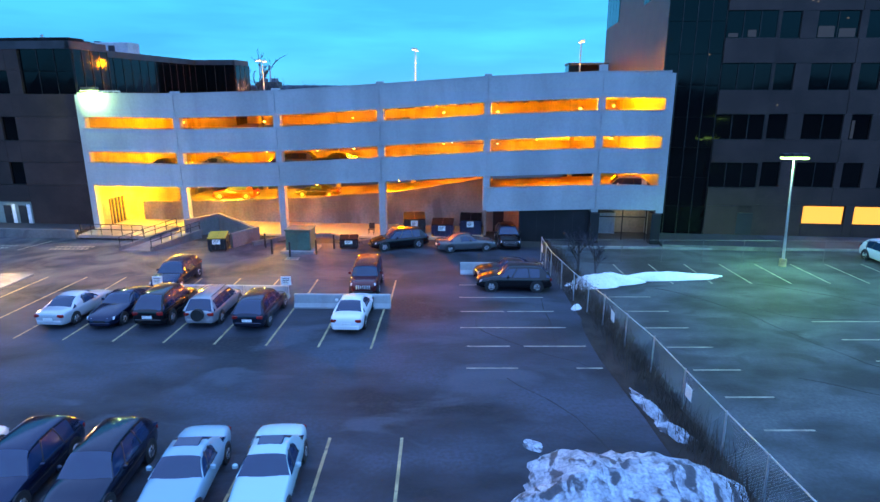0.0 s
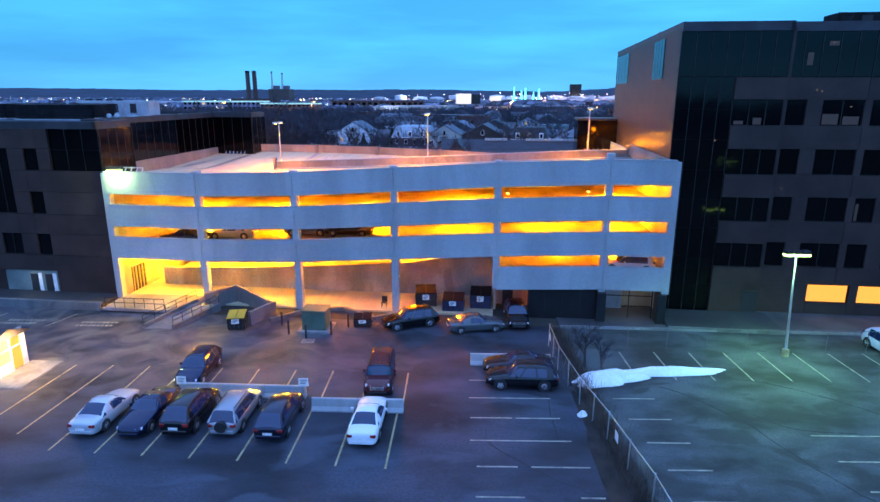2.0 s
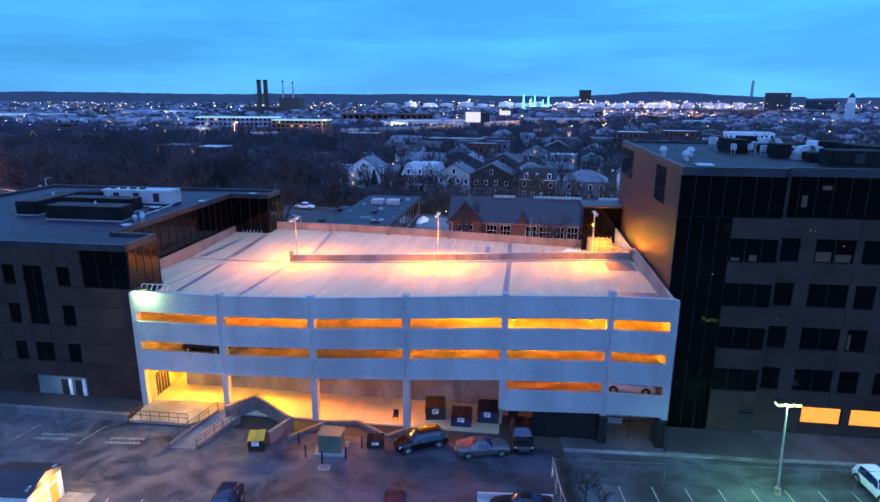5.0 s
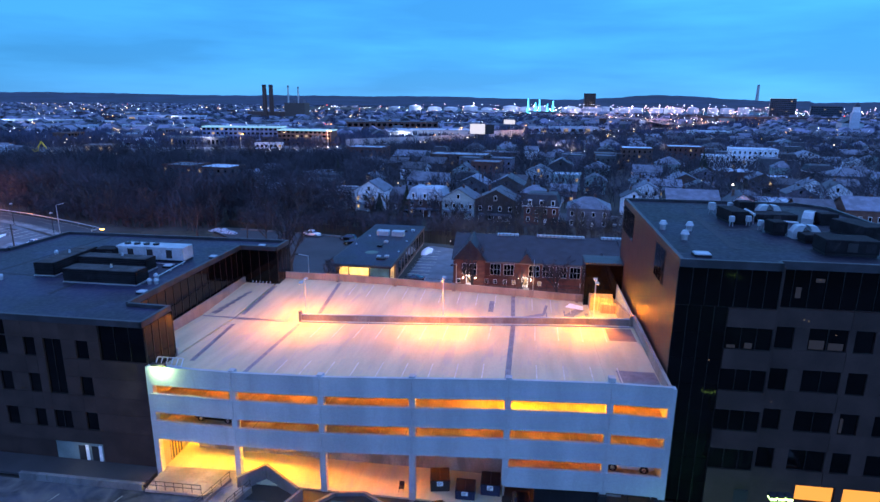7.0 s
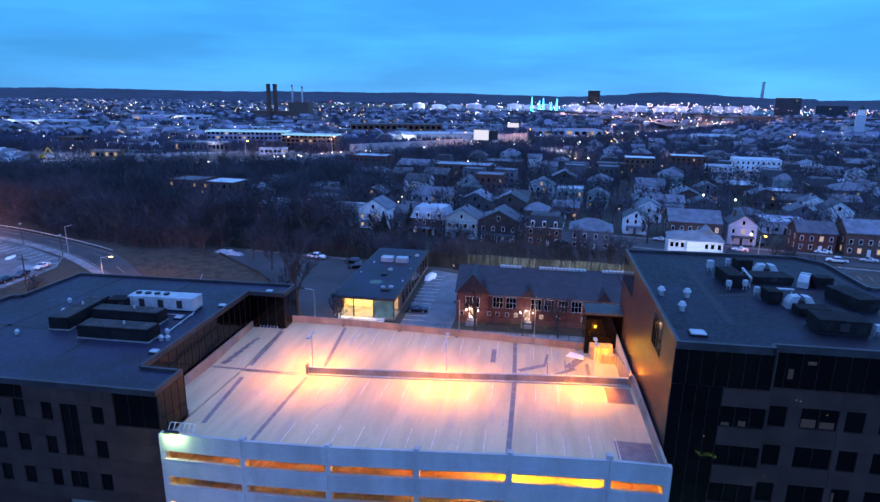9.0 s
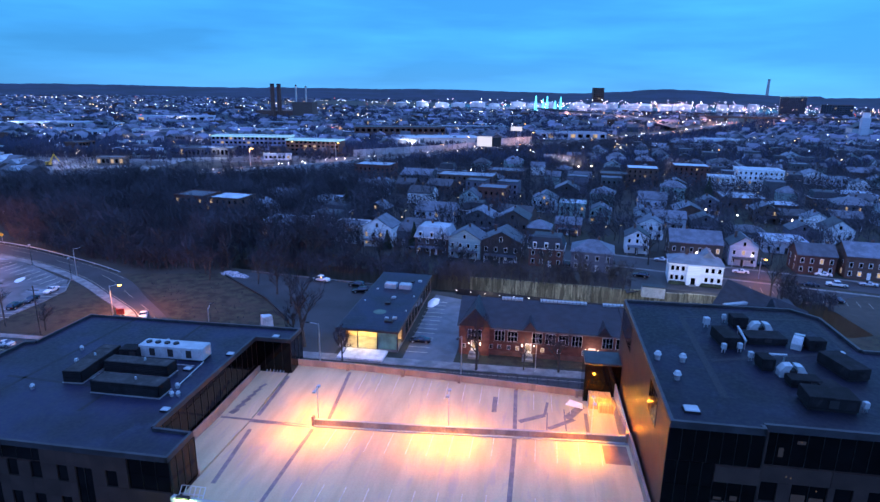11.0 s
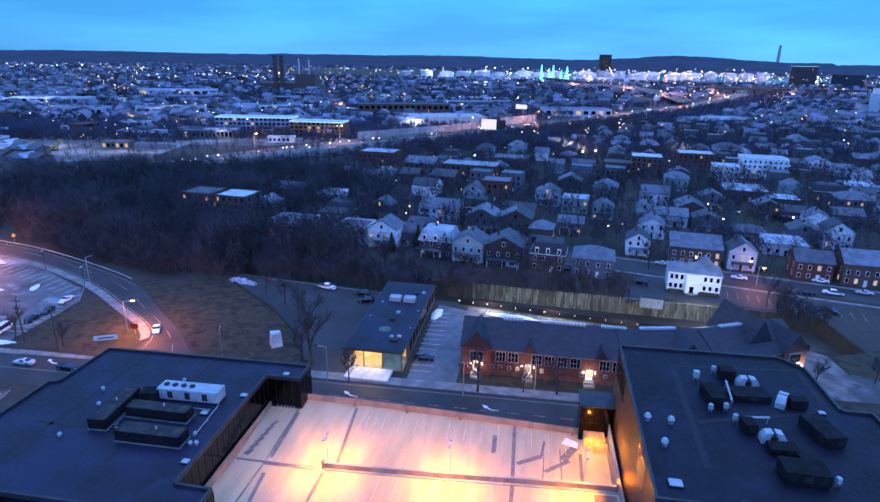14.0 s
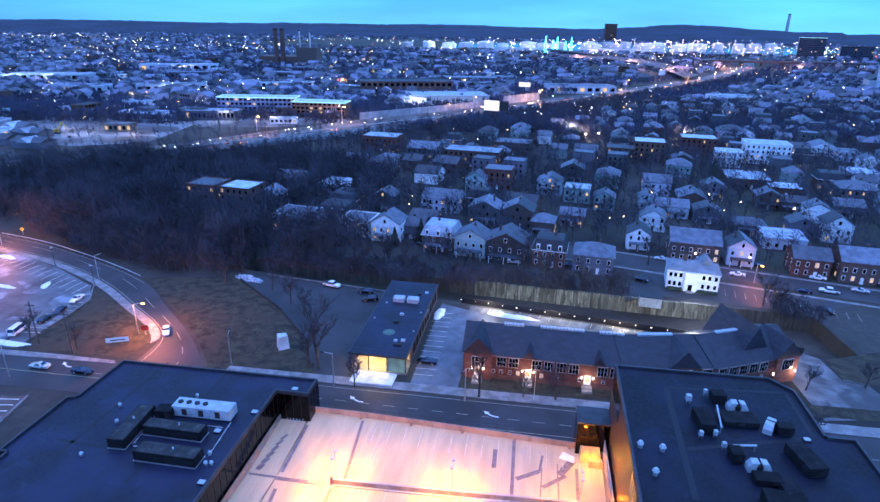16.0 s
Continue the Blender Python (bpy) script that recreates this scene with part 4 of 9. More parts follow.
# pearl and ice: silver paint with the sky's blue mixed in
PAINT = {"silver": paint("silver_paint", (0.52, 0.54, 0.57)), "white": paint("white_paint", (0.78, 0.79, 0.80), metal=0.0), "black": paint("black_paint", (0.006, 0.006, 0.008), 0.10),
         # navy and charcoal: metallic base blued to colour their sky reflections
         "navy": paint("navy_paint", (0.010, 0.018, 0.05), 0.16, 0.6), "charcoal": paint("charcoal_paint", (0.013, 0.018, 0.038), 0.16, 0.6), "maroon": paint("maroon_paint", (0.11, 0.018, 0.02)), "red": paint("red_paint", (0.30, 0.02, 0.015)),
         "pearl": paint("sky_tinted_silver_paint", (0.42, 0.60, 0.64)), "ice": paint("sky_tinted_dark_silver", (0.28, 0.43, 0.52)), "slate": paint("slate_grey_paint", (0.10, 0.11, 0.12)), "pewter": paint("pewter_paint", (0.30, 0.30, 0.32))}
FORMS = {  # length, width, height, belt, bonnet, boot, rear screen slope, wheel radius, clearance
    "sedan": (4.75, 1.80, 1.43, 0.93, 1.52, 0.80, 0.80, 0.32, 0.18), "suv": (4.70, 1.84, 1.66, 1.00, 1.30, 0.08, 0.62, 0.36, 0.22),
    "wagon": (4.60, 1.80, 1.64, 1.00, 1.10, 0.08, 0.40, 0.34, 0.24), "jeep": (4.40, 1.85, 1.82, 1.12, 1.10, 0.05, 0.12, 0.38, 0.32), "pickup": (5.60, 1.98, 1.86, 1.14, 1.40, 2.00, 0.18, 0.40, 0.34), "van": (5.4, 2.0, 2.25, 1.15, 0.85, 0.04, 0.10, 0.36, 0.25)}


def eased(keys, n=3):
    """A soft line through keys of any width."""
    out = []
    for i in range(len(keys) - 1):
        p0, p1, p2, p3 = (np.array(keys[max(0, min(len(keys) - 1, i + k))], float) for k in (-1, 0, 1, 2))
        for j in range(n):
            t = j / n
            out.append(tuple(0.5 * (2 * p1 + (p2 - p0) * t + (2 * p0 - 5 * p1 + 4 * p2 - p3) * t * t + (3 * p1 - p0 - 3 * p2 + p3) * t ** 3)))
    return out + [tuple(keys[-1])]


def car_ring(y, w, z0, z1, crown=0.05):
    """A cross-section of the body: sill, bulged side, rounded shoulder, crowned top."""
    d = z1 - z0
    half = [(w * 0.80, z0), (w * 0.93, z0 + 0.05), (w * 0.975, z0 + d * 0.22), (w, z0 + d * 0.48), (w * 0.995, z0 + d * 0.68), (w * 0.97, z0 + d * 0.84), (w * 0.92, z0 + d * 0.94), (w * 0.83, z1 + crown * 0.1), (w * 0.55, z1 + crown * 0.75), (0, z1 + crown)]
    return [(-x, y, z) for x, z in half] + [(x, y, z) for x, z in half[-2::-1]]


def crease(me, degrees=52):
    me.polygons.foreach_set("use_smooth", [True] * len(me.polygons))
    me.set_sharp_from_angle(angle=radians(degrees))
    return me


def car(form, colour, label, category="car", group="parked cars", sunroof=False):
    L, W, H, belt, hood, boot, slope, wr, clear = FORMS[form]
    p, w, yr, yf = PAINT[colour], W / 2, -L / 2, L / 2
    ob = thing({"pickup": "pickup_truck", "van": "van", "suv": "suv", "jeep": "suv", "wagon": "estate_car"}.get(form, "sedan_car"), label, category, group=group)
    boxy = form in ("jeep", "van", "pickup")
    nose, tail = belt - (0.10 if boxy else 0.20), belt - 0.01
    keys = [(yr - 0.02, 0.66, clear + 0.22, tail - 0.24), (yr + 0.02, 0.80, clear + 0.12, tail - 0.10), (yr + 0.12, 0.90, clear + 0.04, tail - 0.02), (yr + 0.45, 0.97, clear, tail + 0.02), (yr + boot * 0.5 + 0.7, 0.995, clear, belt), (0, 1.0, clear, belt),
            (yf - hood - 0.15, 1.0, clear, belt - 0.005), (yf - hood + 0.3, 0.985, clear, belt - 0.05), (yf - 0.62, 0.95, clear, nose + 0.055), (yf - 0.30, 0.87, clear + 0.02, nose - 0.01), (yf - 0.10, 0.74, clear + 0.06, nose - 0.09), (yf - 0.01, 0.60, clear + 0.12, nose - 0.19), (yf + 0.03, 0.48, clear + 0.18, nose - 0.30)]
    part("body", crease(Mesh().loft([car_ring(y, w * f, a, b) for y, f, a, b in eased(keys)]).data("body", p), 65), p, ob)
    cab_r = yr + boot if form != "pickup" else yr + boot - 0.1
    cab_f = yf - hood + 0.02
    wb, wt = w * 0.94, w * (0.70 if not boxy else 0.80)
    rake = {"jeep": 0.35, "pickup": 0.62, "van": 0.6}.get(form, 0.72)
    zt = H - 0.05
    span, up = cab_f - cab_r, zt - belt + 0.03
    prof = [(0.0, 0.0), (slope * 0.42, 0.48), (slope * 0.85, 0.85), (slope * 1.35, 0.975), (0.5 * (slope + span - rake), 1.03), (span - rake * 1.25, 0.985), (span - rake * 0.85, 0.86), (span - rake * 0.42, 0.45), (span, 0.0)]
    rings = []
    for y, f in eased(prof):
        f = max(f, 0)
        z, c = belt - 0.03 + up * f, wb + (wt - wb) * f
        bow = 0.10 * (1 - f) if y > span * 0.6 else 0
        half = [(wb, belt - 0.04), (wb * 0.45 + c * 0.55, belt - 0.03 + up * f * 0.55), (c, z - 0.13 * f), (c * 0.955, z - 0.06 * f), (c * 0.86, z - 0.018 * f), (c * 0.5, z + 0.014 * f), (0, z + 0.024 * f)]
        rings.append([(-a, cab_r + y - bow * (a / wb) ** 2 * 2, b) for a, b in half] + [(a, cab_r + y - bow * (a / wb) ** 2 * 2, b) for a, b in half[-2::-1]])
    rear_post = () if form in ("pickup", "jeep") else (3, 4, 5, 6, 7)
    front, back, roof_, sides = Mesh(), Mesh(), Mesh(), (Mesh(), Mesh())
    for a in range(len(rings) - 1):
        for q in range(12):
            side = q in (0, 1, 10, 11)
            flank_ = sides[0] if q < 2 else sides[1]
            if (2 <= q <= 9 and 7 <= a <= 16) or q in (2, 9) or (q in (3, 8) and a < 7) or (side and a in rear_post):
                m_ = roof_
            else:
                m_ = flank_ if side else (front if a > 16 else back)
            m_.face(rings[a][q], rings[a + 1][q], rings[a + 1][q + 1], rings[a][q + 1])
    for m_, n_, t_ in ((front, "windscreen", CARGLASS), (back, "rear_window", CARGLASS), (sides[0], "side_window", CARGLASS), (sides[1], "side_window", CARGLASS), (roof_, "roof", p)):
        me = m_.data(n_, t_)
        bm = bmesh.new()
        bm.from_mesh(me)
        bmesh.ops.remove_doubles(bm, verts=bm.verts, dist=0.001)
        bm.to_mesh(me)
        bm.free()
        part(n_, crease(me, 60), t_, ob)
    n = 1 if form in ("pickup", "jeep") else 2
    for s in (-1, 1):
        for j in range(n):
            f = (j + 1) / (n + 1) + (0.06 if n > 1 else 0) if n > 1 else 0.5
            y0, y1 = cab_r + (cab_f - cab_r) * f, cab_r + slope + (cab_f - rake - cab_r - slope) * f
            part("pillar", Mesh().tube((s * wb * 0.985, y0, belt - 0.03), (s * wt * 0.985, y1, zt - 0.08), 0.04, 0.035, 6), BLACKMETAL, ob)
        part("mirror", Mesh().rounded(s * (w + 0.08) - 0.09, cab_f - 0.72, belt - 0.01, s * (w + 0.08) + 0.09, cab_f - 0.60, belt + 0.13, 0.04), p, ob)
        part("headlight", Mesh().loft([[(s * w * 0.40, yf - 0.10, nose - 0.20), (s * w * 0.80, yf - 0.30, nose - 0.16), (s * w * 0.80, yf - 0.34, nose - 0.04), (s * w * 0.44, yf - 0.16, nose - 0.07)][::s], [(s * w * 0.42, yf + 0.00, nose - 0.22), (s * w * 0.84, yf - 0.17, nose - 0.17), (s * w * 0.82, yf - 0.24, nose - 0.05), (s * w * 0.46, yf - 0.06, nose - 0.09)][::s]]), LENS, ob)
        part("tail_light", Mesh().rounded(s * w * 0.70 - 0.17, yr - 0.015, tail - 0.25, s * w * 0.70 + 0.17, yr + 0.14, tail - 0.09, 0.04), REDLENS, ob)
        for y in (yf - 0.90, yr + 0.92):
            tyre = part("wheel", Mesh().tube((s * (w - 0.22), y, wr), (s * (w + 0.012), y, wr), wr, k=20), RUBBER, ob)
            part("rim", Mesh().tube((s * (w - 0.02), y, wr), (s * (w + 0.02), y, wr), wr * 0.66, wr * 0.58, 12), CHROME, tyre)
            part("wheel_arch", Mesh().tube((s * (w - 0.20), y, wr + 0.02), (s * (w + 0.002), y, wr + 0.02), wr + 0.07, k=20), BLACKMETAL, ob)
    part("bumper", Mesh().rounded(-w * 0.62, yf - 0.10, clear + 0.08, w * 0.62, yf + 0.05, clear + 0.26, 0.06), p if form != "jeep" else GREYMETAL, ob)
    part("bumper", Mesh().rounded(-w * 0.78, yr - 0.05, clear + 0.12, w * 0.78, yr + 0.10, clear + 0.34, 0.06), p if form != "jeep" else GREYMETAL, ob)
    part("grille", Mesh().box(-w * 0.36, yf - 0.02, nose - 0.34, w * 0.36, yf + 0.035, nose - 0.20), BLACKMETAL, ob)
    part("number_plate", Mesh().box(-0.26, yr - 0.075, tail - 0.40, 0.26, yr - 0.052, tail - 0.26), WHITECARD, ob)
    if form == "jeep":
        for j in range(7):
            part("grille_bar", Mesh().box(-0.42 + 0.13 * j, yf + 0.036, nose - 0.36, -0.36 + 0.13 * j, yf + 0.06, nose - 0.12), CHROME, ob)
    if sunroof:
        part("sunroof", Mesh().rounded(-0.40, cab_f - rake - 0.95, zt + 0.012, 0.40, cab_f - rake - 0.42, zt + 0.046, 0.03), CARGLASS, ob)
    if form in ("wagon", "jeep"):
        for s in (-1, 1):
            part("roof_rail", Mesh().tube((s * wt * 0.9, cab_r + slope + 0.1, zt + 0.05), (s * wt * 0.9, cab_f - rake - 0.2, zt + 0.06), 0.025, k=5), BLACKMETAL, ob)
    if form == "wagon":
        part("spare_wheel", Mesh().tube((0, yr - 0.20, 0.82), (0, yr + 0.02, 0.82), 0.33, 0.33, 18), RUBBER, ob)
    if form == "pickup":
        part("bed_cover", Mesh().rounded(-w * 0.9, yr + 0.06, belt - 0.02, w * 0.9, cab_r - 0.06, belt + 0.09, 0.05), BLACKMETAL, ob)
    return ob


def parked(ob, x, y, heading):
    ob.matrix_basis = pose(x, y, 0.006, 0, 0, heading)
    return ob


# near row, noses to the camera
parked(car("sedan", "pearl", "silver sedan, sky blue in its paint, with a sunroof, parked nose out", sunroof=True), -5.45, 16.45, 183)
parked(car("sedan", "ice", "darker silver sedan, sky blue in its paint, with a sunroof, parked nose out", sunroof=True), -8.10, 16.35, 183)
parked(car("suv", "charcoal", "dark grey estate-backed car parked nose out"), -10.80, 16.45, 182)
parked(car("suv", "navy", "dark blue people carrier parked nose out"), -13.45, 16.55, 182)
parked(car("sedan", "white", "white sedan with red tail lights in the near row"), -16.2, 16.75, 2)
# middle row
parked(car("sedan", "silver", "old silver sedan parked nose in"), -20.75, 32.0, 356)
parked(car("sedan", "navy", "dark sedan parked nose out"), -18.1, 31.9, 178)
tall = car("suv", "black", "large black suv parked nose in")
parked(tall, -15.5, 31.9, 358)
tall.scale.z = 1.12
parked(car("wagon", "pewter", "pale grey compact suv with a spare wheel"), -12.85, 32.0, 358)
parked(car("suv", "charcoal", "dark boxy suv parked nose in"), -10.1, 31.6, 358)
parked(car("suv", "navy", "dark blue suv behind the barrier"), -17.5, 37.6, 180)
parked(car("sedan", "white", "white sedan parked against the concrete barrier"), -4.85, 31.3, 358)
parked(car("jeep", "maroon", "maroon boxy off-roader behind the barrier"), -4.75, 36.6, 181)
parked(car("suv", "black", "black suv parked by the fence"), 4.75, 36.65, 88)
parked(car("sedan", "black", "dark sedan parked between the suv and the barrier"), 4.7, 38.75, 90)
parked(car("suv", "black", "black suv standing beside the bins"), -3.4, 47.1, 112)
parked(car("sedan", "slate", "grey sedan standing beside the bins"), 2.1, 46.35, 280)
parked(car("suv", "black", "black car parked nose out beside the service wall"), 5.65, 48.3, 180)
parked(car("suv", "white", "white suv at the edge of the far lot"), 33.2, 42.0, 180)
parked(car("suv", "red", "red suv beside the booth"), -33.6, 33.2, 0)


# ---- lot furniture ----
def barrier(x0, y0, x1, y1, h=0.82):
    d = Vector((x1 - x0, y1 - y0))
    L = d.length
    ob = thing("concrete_barrier", "weathered concrete safety barrier on the asphalt", "barrier", pose(x0, y0, 0.004, 0, 0, math.degrees(math.atan2(d.y, d.x))), "lot barriers")
    n = max(1, round(L / 3.0))
    for i in range(n):
        a, b = L * i / n + 0.02, L * (i + 1) / n - 0.02
        prof = [(-0.30, 0), (0.30, 0), (0.30, 0.08), (0.14, 0.30), (0.09, h - 0.03), (0.06, h), (-0.06, h), (-0.09, h - 0.03), (-0.14, 0.30), (-0.30, 0.08)]
        part("segment", Mesh().loft([[(a, y, z) for y, z in prof], [(b, y, z) for y, z in prof]]), PRECAST, ob)
    return ob


barrier(-8.6, 33.1, -2.9, 33.0)
barrier(-17.6, 34.9, -9.3, 34.6)
barrier(1.4, 39.8, 7.2, 39.7)


def placard(x, y, z, w=0.62, h=0.55, turn=0):
    ob = thing("lot_sign", "small white sign board on a thin post", "sign", pose(x, y, 0, 0, 0, turn), "lot signs")
    part("post", Mesh().tube((0, 0, 0), (0, 0, z + h / 2), 0.03, k=6), GALV, ob)
    board = part("board", Mesh().rounded(-w / 2, -0.06, z - h / 2, w / 2, -0.035, z + h / 2, 0.01), WHITECARD, ob)
    for j in range(3):
        part("print_bar", Mesh().box(-w * 0.36, -0.066, z + h * (0.22 - 0.2 * j), w * (0.36 - 0.08 * j), -0.061, z + h * (0.29 - 0.2 * j)), INK, board)


placard(-9.35, 34.3, 1.25)
placard(-17.25, 34.5, 1.2, 0.6)

# chain-link fence
fence = thing("chain_link_fence", "sagging grey chain-link fence with weeds along it", "fence")
FENCE = [(7.6, 43.1), (7.6, 39.0), (8.1, 34.0), (8.8, 30.0), (9.5, 24.4), (9.75, 18.0), (10.0, 13.0), (10.3, 4.0)]
wires = Mesh()
for (x0, y0), (x1, y1) in zip(FENCE, FENCE[1:]):
    L = math.hypot(x1 - x0, y1 - y0)
    part("top_rail", Mesh().tube((x0, y0, 1.8), (x1, y1, 1.8), 0.028, k=6), GALV, fence)
    n = max(2, round(L / 2.6))
    for i in range(n):
        s = i / n
        part("post", Mesh().tube((x0 + (x1 - x0) * s, y0 + (y1 - y0) * s, 0), (x0 + (x1 - x0) * s + random.uniform(-0.05, 0.05), y0 + (y1 - y0) * s, 1.86), 0.035, k=6), GALV, fence)
    step = 0.13
    for i in range(int((L + 1.7) / step)):
        for lean in (1, -1):
            s0, s1 = i * step - (0 if lean < 0 else 1.7), i * step - (1.7 if lean < 0 else 0)
            z0, z1 = 0.08, 1.78
            if min(s0, s1) < 0 or max(s0, s1) > L:
                continue
            f = lambda s: (x0 + (x1 - x0) * s / L, y0 + (y1 - y0) * s / L)
            a, b = f(s0), f(s1)
            e = 0.004
            wires.face((a[0], a[1], z0), (a[0], a[1] + e * 2, z0), (b[0], b[1] + e * 2, z1), (b[0], b[1], z1))
tagged(part("wire_mesh", wires, GALV, fence), kind="stuff")
for i in range(17):
    x = 10.6 + 3.0 * i
    part("post", Mesh().tube((x, 42.9 - 0.02 * (x - 9.3), 0), (x, 42.9 - 0.02 * (x - 9.3), 1.7), 0.025, k=6), DIMCONC, fence)
part("top_rail", Mesh().tube((7.6, 43.1, 1.65), (59.0, 41.9, 1.65), 0.018, k=6), DIMCONC, fence)
for x, y, z in ((7.52, 42.0, 1.25), (8.9, 28.5, 1.2), (9.6, 20.6, 1.15)):
    part("sign_board", Mesh().box(x - 0.05, y - 0.28, z - 0.26, x - 0.03, y + 0.28, z + 0.26), WHITECARD, fence, "white warning board wired to the fence")


def mound(name, label, cx, cy, rx, ry, h, material, turn=0, rough=0.35, n=34, seed=0):
    """A heap with a ragged foot."""
    m, rings = Mesh(), 16
    grid = []
    for j in range(rings + 1):
        r = j / rings
        row = []
        for i in range(n):
            a = 2 * math.pi * i / n
            edge = 1 + 0.32 * noise.noise((math.cos(a) * 1.7 + seed, math.sin(a) * 1.7, seed * 0.7)) + 0.12 * noise.noise((math.cos(a) * 6, math.sin(a) * 6 + seed, 3.1))
            x, y = rx * r * edge * math.cos(a), ry * r * edge * math.sin(a)
            z = h * max(0, 1 - r ** 1.7) * (1 + rough * noise.noise((x * 0.7 + seed, y * 0.7, 1.3))) + rough * 0.35 * h * (1 - r * r) * noise.noise((x * 2.3, y * 2.3, seed + 5)) + rough * 0.12 * h * noise.noise((x * 5.5, y * 5.5, seed))
            row.append((x, y, max(z, 0) - (0.05 if j == rings else 0)))
        grid.append(row)
    m.loft(grid[::-1], cap=False)
    me = m.data(name, material)
    me.polygons.foreach_set("use_smooth", [True] * len(me.polygons))
    return tagged(part(name, me, material, m=pose(cx, cy, 0.01, 0, 0, turn)), label, "snow")


mound("snow_bank", "big dirty ploughed snow pile on the asphalt", 5.6, 15.5, 3.7, 2.8, 1.3, SNOW, 0, 0.38, 110, 2)
mound("snow_bank", "long thin white snow bank along the bays", 10.6, 37.4, 2.9, 0.95, 0.75, CLEANSNOW, 12, 0.3, 40, 5)
mound("snow_bank", "long thin white snow bank along the bays", 15.2, 38.6, 4.8, 0.55, 0.45, CLEANSNOW, 5, 0.3, 40, 8)
mound("snow_patch", "ragged strip of melting snow at the fence", 8.42, 21.3, 0.34, 1.9, 0.25, SNOW, 9, 0.5, 60, 11)
mound("snow_patch", "ragged strip of melting snow at the fence", 8.75, 19.6, 0.5, 0.95, 0.3, SNOW, 25, 0.5, 60, 12)
mound("snow_patch", "small lump of old snow", 8.0, 32.7, 0.35, 0.3, 0.35, CLEANSNOW, 0, 0.3, 16, 14)
mound("snow_patch", "thin melting patch of snow on the asphalt", 3.35, 18.8, 0.36, 0.42, 0.02, SNOW, 30, 0.3, 40, 17)
mound("snow_patch", "ragged strip of melting snow at the fence", 11.0, 13.8, 0.7, 1.0, 0.3, SNOW, 40, 0.4, 30, 19)
mound("earth_strip", "strip of bare earth under the fence", 8.9, 24.5, 1.15, 13.5, 0.10, mat("damp_earth", (0.024, 0.017, 0.013), 0.95, var=0.5, scale=0.8, bump=0.5), 1.5, 0.6, 60, 23)["category"] = "ground"
weeds = Mesh()
for _ in range(3800):
    y = random.uniform(11, 46)
    x = 9.0 + (36 - y) * 0.02 + random.gauss(-0.1, 0.35)
    h, dx, dy = random.uniform(0.3, 1.25), random.gauss(0, 0.18), random.gauss(0, 0.18)
    weeds.face((x - 0.012, y, 0), (x + 0.012, y, 0), (x + dx, y + dy, h))
tagged(part("dead_weeds", weeds, REEDS), "tangle of dead brown weeds along the fence", "weeds", kind="stuff")

# lot lamp
def lot_lamp(x, y, watts, aim):
    lotlamp = thing("lot_lamp", "tall grey pole with twin greenish flood heads", "street lamp", pose(x, y, 0), "lot lamps")
    part("base", Mesh().tube((0, 0, 0), (0, 0, 0.55), 0.26, 0.24, 10), YELLOWLINE, lotlamp)
    part("pole", Mesh().tube((0, 0, 0.5), (-0.35, 0, 7.85), 0.10, 0.06, 8), GALV, lotlamp)
    part("arm", Mesh().box(-1.1, -0.05, 7.85, 0.45, 0.05, 7.95), GALV, lotlamp)
    for s in (-0.95, -0.32, 0.3):
        head = part("lamp_head", Mesh().rounded(s - 0.27, -0.28, 7.95, s + 0.27, 0.28, 8.2, 0.06), GREYMETAL, lotlamp)
        part("lens", Mesh().rounded(s - 0.25, -0.36, 7.80, s + 0.25, 0.24, 7.945, 0.05), HALIDE_GLOW, head)
    lamp("SPOT", pose(x - 0.4, y - 0.25, 7.75, aim, 0, 0), watts, HALIDE, 0.4, 172)


lot_lamp(25.07, 41.65, 2300, -8)
lot_lamp(37.8, -7.0, 1300, 0)

# corner flood light of the garage
flood = thing("flood_light", "bright greenish flood light at the garage corner", "flood light", SITE @ pose(1.6, -0.35, 12.45))
part("bracket", Mesh().box(-0.05, 0, -0.1, 0.05, 0.4, 0.05), GALV, flood)
part("housing", Mesh().rounded(-0.75, -0.35, 0.0, 0.75, 0.05, 0.28, 0.05), GREYMETAL, flood)
part("lens", Mesh().box(-0.7, -0.40, -0.05, 0.7, -0.02, -0.005), HALIDE_GLOW, flood)
lamp("POINT", SITE @ pose(1.6, -0.75, 12.25), 420, (0.60, 1.0, 0.32), 0.25)


